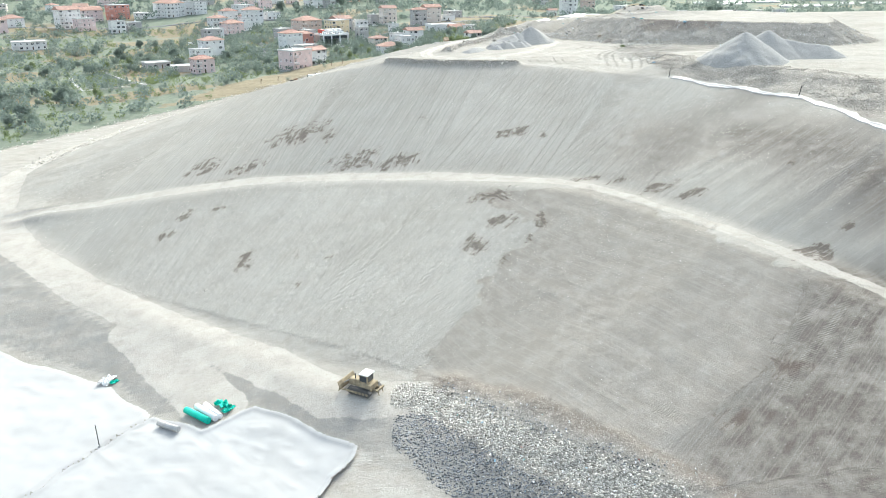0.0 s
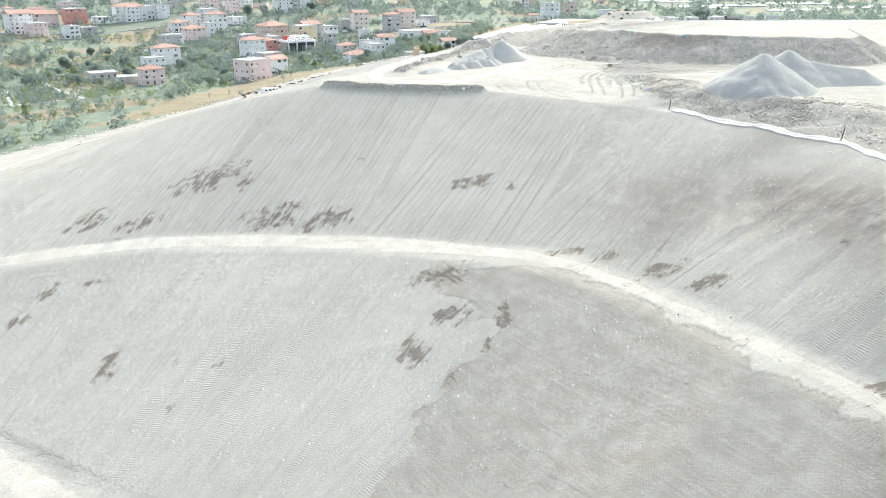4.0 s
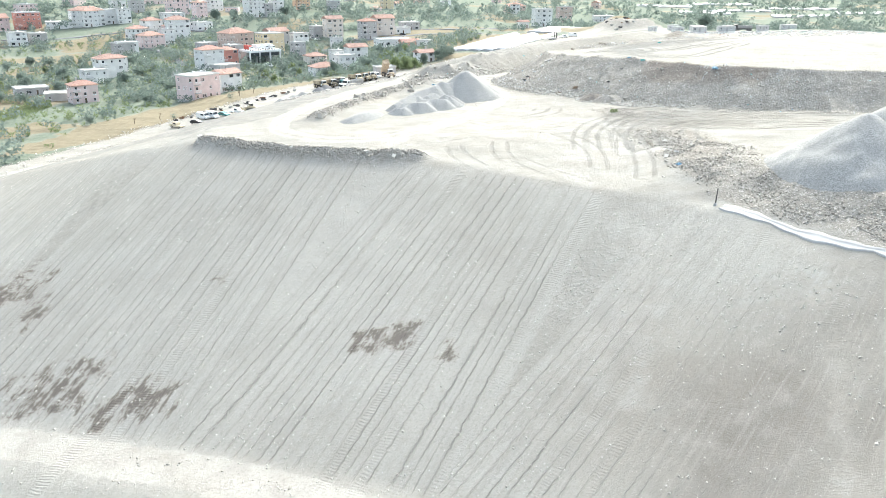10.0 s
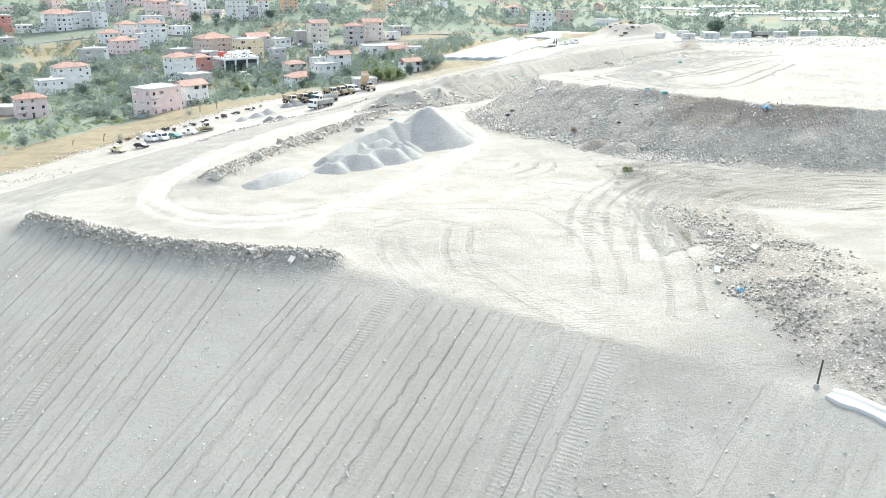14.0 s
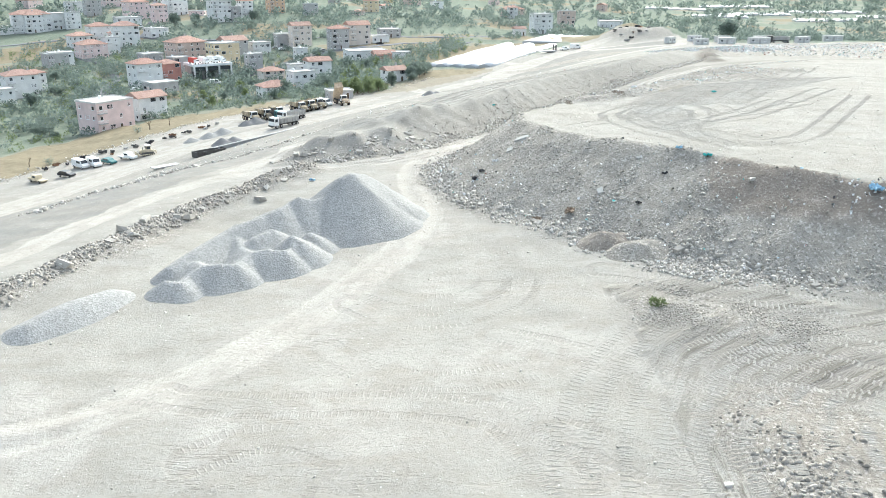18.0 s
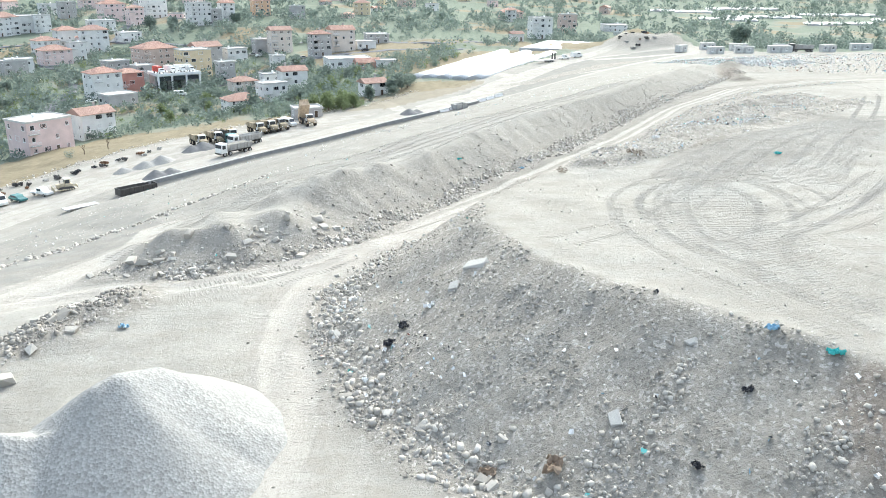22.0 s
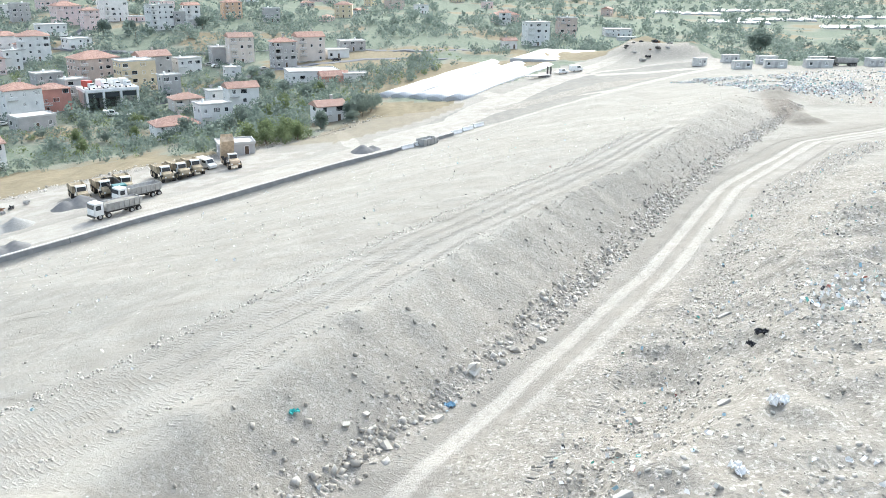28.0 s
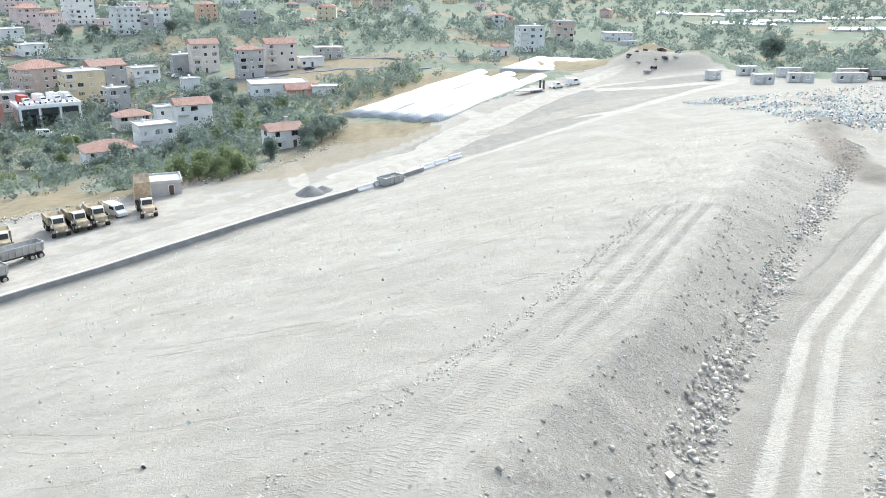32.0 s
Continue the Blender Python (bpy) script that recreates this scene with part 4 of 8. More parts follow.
dark_soil = np.maximum(dark_soil, 0.6 * soft(near([(117, 404), (111, 390), (106.5, 375), (103.5, 361)], X, Y) + WOBBLE * 0.5, 2.6, 1.2))
dark_soil = np.maximum(dark_soil, 0.42 * soft(near(PLAN["rut"], X, Y) + WOBBLE, 8, 4) * (Y > 262))
MASKS = {"rilled": rilled, "dark_soil": dark_soil, "brown": brown, "clay": clay, "pale": pale, "rubble": rubble, "dark": dark, "dry": dry, "green": green, "slope": slope, "sweep": sweep, "along": np.where(slope > 0, along, sweep_off), "away": np.where(slope > 0, away, sweep_run), "road": road, "rut": rut, "track": track}
face_road = np.maximum(np.maximum(road_of[:-1, :-1], road_of[1:, 1:]), np.maximum(road_of[:-1, 1:], road_of[1:, :-1]))
grid_object("ground", face_road == 0, "grey graded earth of a landfill hill with dry fields beyond")
ROAD_WORDS = {"haul_road": "pale dusty haul road at the foot of the slope", "bench_road": "pale dirt bench road curving across the slope", "valley_road": "pale compacted road beside the village fields",
              "loop_road": "white dusty track looping round the gravel heap", "rut_road": "two-rutted dirt track under the spoil bank", "spur_road": "short dirt spur down to the liner",
              "yard_road": "dusty dirt branch off the loop track", "entrance_road": "pale dirt road at the site entrance", "lane": "narrow dirt lane up to a house", "terrace_road": "pale dirt road climbing along the terrace edge", "ramp_road": "pale dirt ramp beside the valley road", "hill_road": "pale dirt road winding up behind the greenhouses", "far_road": "pale gravel road past the greenhouses"}
for k, key in enumerate(ROADS):
    grid_object(key, face_road == k + 1, ROAD_WORDS[key], "road")


# ---- building helpers ----
def part(name, bm, material, parent=None, label=""):
    """A bmesh as one mesh object, under a thing or a part."""
    me = bpy.data.meshes.new(name)
    bm.to_mesh(me)
    bm.free()
    for m in material if isinstance(material, (list, tuple)) else [material]:
        me.materials.append(m)
    ob = new(name, me)
    if parent:
        ob.parent = parent
    if label:
        ob["label"] = label
    return ob


def again(name, ob, m, parent):
    """Another object on the mesh of ob."""
    o = new(name, ob.data)
    o.parent = parent
    o.matrix_basis = m
    return o


def box(bm, x0, y0, z0, x1, y1, z1, m=None, mat=0):
    vs = bmesh.ops.create_cube(bm, size=1)["verts"]
    t = Matrix.Translation(((x0 + x1) / 2, (y0 + y1) / 2, (z0 + z1) / 2)) @ Matrix.Diagonal((x1 - x0, y1 - y0, z1 - z0, 1))
    bmesh.ops.transform(bm, matrix=(m @ t) if m else t, verts=vs)
    if mat:
        for f in {f for v in vs for f in v.link_faces}:
            f.material_index = mat
    return vs


def tube(bm, a, b, r0, r1=None, seg=10, mat=0):
    a, b = Vector(a), Vector(b)
    vs = bmesh.ops.create_cone(bm, cap_ends=True, segments=seg, radius1=r0, radius2=r0 if r1 is None else r1, depth=(b - a).length)["verts"]
    m = Matrix.Translation((a + b) / 2) @ (b - a).to_track_quat('Z', 'Y').to_matrix().to_4x4()
    bmesh.ops.transform(bm, matrix=m, verts=vs)
    if mat:
        for f in {f for v in vs for f in v.link_faces}:
            f.material_index = mat
    return vs


def thing(name, place, label, category, group="", yaw=0.0):
    ob = new(name)
    ob.empty_display_size = 0.3
    ob.matrix_basis = pose(*place, 0, 0, yaw)
    return tagged(ob, label, category, group)


# ---- gravel heaps ----
def gravel_material():
    n = Nodes("gravel", 0.9)
    p = n.coords()
    peb = n.voronoi(p, 9.0, out="Color")
    bw = n.node("ShaderNodeRGBToBW")
    n.put(bw.inputs[0], peb)
    col = n.mix(n.step(bw.outputs[0], 0.2, 0.8), (0.238, 0.229, 0.212), (0.365, 0.353, 0.330))
    col = n.mix(n.step(n.noise(p, 0.35, 4), 0.35, 0.65, 0, 0.5), col, (0.285, 0.275, 0.257))
    return n.done(col, n.bump(n.voronoi(p, 9.0), 0.5, 0.05))


GRAVEL = gravel_material()


def heap(name, peaks, lean, label, gap=0.3, mat=None, seed=5, lumps=0.12):
    """A tipped heap: cones at the angle of repose run together, its skirt sunk into the ground."""
    x0, x1 = min(p[0] - p[2] / lean for p in peaks) - 1, max(p[0] + p[2] / lean for p in peaks) + 1
    y0, y1 = min(p[1] - p[2] / lean for p in peaks) - 1, max(p[1] + p[2] / lean for p in peaks) + 1
    xs, ys = np.arange(x0, x1, gap), np.arange(y0, y1, gap)
    x, y = np.meshgrid(xs, ys)
    h = np.full(x.shape, -9.0)
    for px, py, ph in peaks:
        d = np.hypot(x - px, y - py) + lattice(seed + 7, 2.5, x, y) * 0.22
        h = np.maximum(h, ph - np.sqrt(d * d + 0.06) * lean + 0.16)
    base = np.array([[ground(a, b) for a in xs] for b in ys])
    z = base + np.maximum(h, -0.8) + np.clip(h, 0, 1) * (lattice(seed, 1.2, x, y) * lumps + lattice(seed + 1, 0.5, x, y) * lumps * 0.4)
    idx = np.arange(x.size).reshape(x.shape)
    keep = (np.maximum(np.maximum(h[:-1, :-1], h[1:, 1:]), np.maximum(h[1:, :-1], h[:-1, 1:])) > -0.5)
    quad = np.stack([idx[:-1, :-1], idx[:-1, 1:], idx[1:, 1:], idx[1:, :-1]], -1)[keep]
    used, inv = np.unique(quad.ravel(), return_inverse=True)
    me = bpy.data.meshes.new(name)
    me.from_pydata(np.stack([x.ravel()[used], y.ravel()[used], z.ravel()[used]], -1).tolist(), [], inv.reshape(-1, 4).tolist())
    me.shade_smooth()
    me.materials.append(mat or GRAVEL)
    return tagged(new(name, me), label, "gravel heap", "tipped heaps")


def spine(*lines):
    """Peaks strung along ridges of a heap."""
    return [p for line in lines for p in resample(line, 0.45)]


heap("gravel_heap", spine([(24.6, 221.0, 3.7), (23.6, 219.4, 4.2), (23.0, 218.9, 4.05)], [(23.6, 219.2, 4.1), (25.2, 218.2, 3.0), (26.4, 218.6, 2.1)], [(27.6, 219.6, 1.5), (28.2, 220.6, 1.3)], [(26.6, 216.9, 0.9), (27.2, 217.2, 0.8)],
                          [(21.6, 217.8, 2.9), (20.6, 217.4, 2.8), (19.6, 217.2, 3.15), (18.9, 216.6, 2.8), (18.3, 215.6, 2.75), (17.2, 214.8, 2.45), (16.6, 214.0, 2.4), (15.6, 213.2, 2.3), (14.9, 212.0, 1.9), (14.2, 210.7, 1.75), (13.2, 208.8, 1.4), (12.2, 207.0, 1.0)],
                          [(20.0, 210.9, 1.9), (20.7, 210.4, 1.6)], [(21.0, 213.0, 1.4), (21.4, 212.7, 1.2)], [(20.3, 210.6, 1.7), (20.0, 209.6, 1.35), (19.7, 208.9, 1.5), (18.6, 208.9, 1.7), (17.4, 208.7, 1.5), (17.0, 207.5, 1.2), (16.8, 206.5, 1.3), (15.8, 206.3, 1.45), (14.6, 206.4, 1.3), (13.9, 205.4, 0.95), (13.6, 204.4, 0.95), (12.6, 204.6, 1.0)], [(17.4, 208.7, 1.5), (16.4, 210.2, 1.35), (15.6, 212.0, 1.7)], [(14.6, 206.4, 1.3), (13.8, 207.6, 1.1)], [(18.2, 212.4, 2.0), (17.2, 211.2, 1.8)]), 0.72,
     "long heap of grey gravel tipped in overlapping humps beside the track", 0.16, lumps=0.035)
heap("gravel_heap", spine([(60, 162, 5.4), (60.6, 162.4, 5.3)], [(63, 163, 3.6), (64.5, 162, 2.8)], [(57.6, 160, 2.6), (56.5, 161, 2.2)]), 0.64, "tall pointed cone of grey gravel on the spoil flat", 0.3, seed=15, lumps=0.05)
heap("gravel_heap", spine([(67.5, 170, 5.0), (68.5, 169.8, 4.6)], [(70.5, 169, 3.4), (74, 168, 2.8), (79, 167, 2.2)], [(65, 171, 3.2), (64, 173, 2.6)]), 0.62, "paler gravel heap with a long low tail beside a cone", 0.3, seed=25, lumps=0.05)
heap("gravel_heap", spine([(6.2, 198.8, 0.7), (7.8, 201.4, 0.9), (9.2, 203.6, 0.6)]), 0.5, "small low mound of grey gravel near the track loop", 0.25, seed=35, lumps=0.05)


# ---- village ----
def strip(name, line, width, mat, label, lift=0.12, category="road"):
    """A road laid over the ground, with a little thickness."""
    pts = resample([(x, y) for x, y in line], 6.0)
    bm = bmesh.new()
    rows = []
    for i, p in enumerate(pts):
        a, b = Vector(pts[max(i - 1, 0)]), Vector(pts[min(i + 1, len(pts) - 1)])
        side = Vector((-(b - a).y, (b - a).x)).normalized() * width / 2
        q = Vector(p)
        z = max(ground(*(q + side)), ground(*q), ground(*(q - side))) + lift
        rows.append([bm.verts.new((*(q + s * side), z + d)) for s, d in ((1.15, -1.2), (1, 0), (-1, 0), (-1.15, -1.2))])
    for a, b in zip(rows, rows[1:]):
        for k in range(3):
            bm.faces.new((a[k], a[k + 1], b[k + 1], b[k]))
    bmesh.ops.recalc_face_normals(bm, faces=bm.faces)
    return tagged(part(name, bm, mat), label, category, kind="structure")


ASPHALT = worn("asphalt", (0.19, 0.19, 0.2), 0.9, scale=0.2, grain=3)
CONCRETE = worn("concrete", (0.42, 0.41, 0.39), 0.9, scale=0.4, grain=4)
WALLS = {"w": worn("white_render", (0.74, 0.72, 0.69), 0.9, scale=0.35, amount=0.16, grain=5, vary=0.2), "p": worn("pink_render", (0.72, 0.57, 0.54), 0.9, scale=0.35, amount=0.16, grain=5, vary=0.2),
         "y": worn("cream_yellow_render", (0.68, 0.56, 0.38), 0.9, scale=0.35, amount=0.14, grain=5), "g": worn("grey_block", (0.46, 0.44, 0.42), 0.95, scale=0.35, amount=0.2, grain=5, vary=0.3),
         "r": worn("brick_red_render", (0.55, 0.27, 0.22), 0.9, scale=0.35, amount=0.2, grain=5, vary=0.2), "o": worn("orange_render", (0.66, 0.45, 0.31), 0.9, scale=0.35, amount=0.16, grain=5),
         "b": worn("beige_render", (0.56, 0.45, 0.39), 0.9, scale=0.35, amount=0.16, grain=5), "c": worn("cream_render", (0.70, 0.62, 0.55), 0.9, scale=0.35, amount=0.14, grain=5, vary=0.2)}
WALL_WORDS = {"w": "white", "p": "pink", "y": "cream-yellow", "g": "bare grey block", "r": "brick-red", "o": "orange", "b": "beige", "c": "cream"}


def tile_material():
    n = Nodes("roof_tiles", 0.85)
    v = n.local()
    rows = n.wave(v, 2.2, 0.6, 1.0)
    col = n.mix(n.step(n.noise(v, 0.9, 5), 0.3, 0.7), (0.34, 0.20, 0.155), (0.46, 0.30, 0.245))
    col = n.mix(n.step(rows, 0.1, 0.5, 0.4, 0), col, (0.25, 0.15, 0.12))
    col = n.mix(n.step(n.chance(), 0, 1, 0, 0.4), col, (0.38, 0.28, 0.235))
    return n.done(col, n.bump(rows, 0.6, 0.08))


TILES = tile_material()
FLATROOF = worn("flat_roof", (0.60, 0.58, 0.55), 0.9, scale=0.5, grain=6, vary=0.4)
WHITE = worn("white_paint", (0.78, 0.77, 0.75), 0.6, scale=1, amount=0.12)
DARKWOOD = worn("dark_wood", (0.12, 0.085, 0.06), 0.7)
GLASS = Nodes("window_glass", 0.08)
GLASS.bsdf.inputs["Specular IOR Level"].default_value = 0.5
GLASS = GLASS.done((0.045, 0.05, 0.055))


def window_mesh(name, w, h, sill):
    """Frame, recessed pane and sill as one shell: a box whose front is inset and pushed in."""
    bm = bmesh.new()
    box(bm, -w / 2, -0.07, 0, w / 2, 0.05, h)
    front = [f for f in bm.faces if f.normal.y < -0.9]
    bmesh.ops.inset_region(bm, faces=front, thickness=0.1, use_even_offset=True)
    for f in front:
        f.material_index = 1
        for v in f.verts:
            v.co.y += 0.07
    if sill:
        base = [f for f in bm.faces if f.normal.z < -0.9]
        ext = bmesh.ops.extrude_face_region(bm, geom=base)["geom"]
        for v in (g for g in ext if isinstance(g, bmesh.types.BMVert)):
            v.co.z -= 0.09
            v.co.x *= 1.12
            v.co.y -= 0.08 if v.co.y < 0 else 0
    return part(name, bm, [WHITE, GLASS])


store = []
WINDOWS = [window_mesh("window", 1.3, 1.4, True), window_mesh("window", 1.1, 1.3, True), window_mesh("window", 2.2, 1.5, False)]
bm = bmesh.new()
box(bm, -0.55, -0.06, 0, 0.55, 0.05, 2.15)
box(bm, -0.45, -0.10, 0, 0.45, -0.02, 2.05, mat=1)
DOOR = part("door", bm, [WHITE, DARKWOOD])
bm = bmesh.new()
box(bm, -1.5, -1.2, -0.16, 1.5, 0.05, 0)
for i in range(13):
    x = -1.46 + i * 2.92 / 12
    box(bm, x - 0.02, -1.18, 0, x + 0.02, -1.14, 0.95, mat=1)
box(bm, -1.5, -1.2, 0.95, 1.5, -1.12, 1.02, mat=1)
box(bm, -1.5, -1.2, 0.95, -1.44, 0, 1.02, mat=1)
box(bm, 1.44, -1.2, 0.95, 1.5, 0, 1.02, mat=1)
BALCONY = part("balcony", bm, [CONCRETE, WHITE])
store += WINDOWS + [DOOR, BALCONY]


def roof_mesh(kind, w, d, name="roof"):
    o = 0.45
    bm = bmesh.new()
    if kind == "flat":
        box(bm, -w / 2 - 0.25, -d / 2 - 0.25, 0, w / 2 + 0.25, d / 2 + 0.25, 0.22)
        for s in ((-w / 2 - 0.25, -d / 2 - 0.25, w / 2 + 0.25, -d / 2 - 0.05), (-w / 2 - 0.25, d / 2 + 0.05, w / 2 + 0.25, d / 2 + 0.25),
                  (-w / 2 - 0.25, -d / 2 - 0.05, -w / 2 - 0.05, d / 2 + 0.05), (w / 2 + 0.05, -d / 2 - 0.05, w / 2 + 0.25, d / 2 + 0.05)):
            box(bm, s[0], s[1], 0.2, s[2], s[3], 0.55)
        return bm, FLATROOF
    h = min(w, d) * 0.22
    a, b = w / 2 + o, d / 2 + o
    if kind == "hip":
        r = max(a - b, 0.3)
        top = [(-r, 0, h), (r, 0, h)] if w >= d else [(0, -max(b - a, 0.3), h), (0, max(b - a, 0.3), h)]
    else:
        top = [(-a, 0, h), (a, 0, h)]
    low = [bm.verts.new(p) for p in ((-a, -b, 0), (a, -b, 0), (a, b, 0), (-a, b, 0))]
    sole = [bm.verts.new((v.co.x, v.co.y, -0.18)) for v in low]
    t = [bm.verts.new(p) for p in top]
    if kind == "hip" and w < d:
        bm.faces.new((low[0], low[1], t[0])), bm.faces.new((low[1], low[2], t[1], t[0])), bm.faces.new((low[2], low[3], t[1])), bm.faces.new((low[3], low[0], t[0], t[1]))
    else:
        bm.faces.new((low[0], low[1], t[1], t[0])), bm.faces.new((low[1], low[2], t[1])), bm.faces.new((low[2], low[3], t[0], t[1])), bm.faces.new((low[3], low[0], t[0]))
    for i in range(4):
        bm.faces.new((low[i], sole[i], sole[(i + 1) % 4], low[(i + 1) % 4]))
    bm.faces.new(sole[::-1])
    bmesh.ops.recalc_face_normals(bm, faces=bm.faces)
    return bm, TILES


def house(x, y, w, d, h, yaw, roof, wall, far=False):
    z = min(ground(x + dx, y + dy) for dx in (-3, 3) for dy in (-4, 2))
    floors = max(1, round(h / 3.1))
    kinds = {"flat": "flat roof", "hip": "hipped red-tiled roof", "gable": "gabled red-tiled roof"}
    words = f"{WALL_WORDS[wall]} {'low' if floors == 1 else ('two-storey' if floors == 2 else 'tall')} village house with a {kinds[roof]}"
    ob = thing("house", (x, y, z), words, "house", "village houses", yaw)
    bm = bmesh.new()
    box(bm, -w / 2, -d / 2, -3.0, w / 2, d / 2, h)
    box(bm, -w / 2 - 0.06, -d / 2 - 0.06, -3.0, w / 2 + 0.06, d / 2 + 0.06, 0.45, mat=1)
    part("wall", bm, [WALLS[wall], CONCRETE], ob)
    bm, mat = roof_mesh(roof, w, d)
    part("roof", bm, mat, ob).location = (0, 0, h)
    rnd = random.Random(int(x * 7 + y * 13))
    if roof != "flat" and h > 4:
        bm = bmesh.new()
        box(bm, -0.35, -0.3, -0.6, 0.35, 0.3, 1.2)
        box(bm, -0.45, -0.4, 1.2, 0.45, 0.4, 1.35)
        part("chimney", bm, CONCRETE, ob).location = (w * rnd.uniform(-0.25, 0.25), d * 0.15, h + min(w, d) * 0.18)
    elif roof == "flat" and floors > 1:
        bm = bmesh.new()
        tube(bm, (0, 0, 0.2), (0, 0, 1.3), 0.5, 0.5, 14)
        part("water_tank", bm, WHITE, ob).location = (w * rnd.uniform(-0.3, 0.3), d * 0.2, h)
    step = h / floors
    for face in range(4):
        span = w if face % 2 == 0 else d
        reach = d / 2 if face % 2 == 0 else w / 2
        n = max(1, int(span / 3.2))
        for f in range(floors):
            for i in range(n):
                if rnd.random() < 0.16:
                    continue
                u = (i + 0.5) * span / n - span / 2 + rnd.uniform(-0.2, 0.2)
                place = pose(0, 0, 0, 0, 0, face * 90) @ Matrix.Translation((u, -reach, f * step + step * 0.36))
                if f == 0 and face == 0 and i == n // 2:
                    again("door", DOOR, pose(0, 0, 0, 0, 0, face * 90) @ Matrix.Translation((u, -reach, 0.45)), ob)
                    continue
                if f > 0 and face == 0 and i == 0 and span > 7:
                    again("balcony", BALCONY, pose(0, 0, 0, 0, 0, face * 90) @ Matrix.Translation((u, -reach, f * step + 0.15)), ob)
                again("window", WINDOWS[rnd.choice((0, 1, 1, 2) if span > 6 else (0, 1))], place, ob)
    return ob


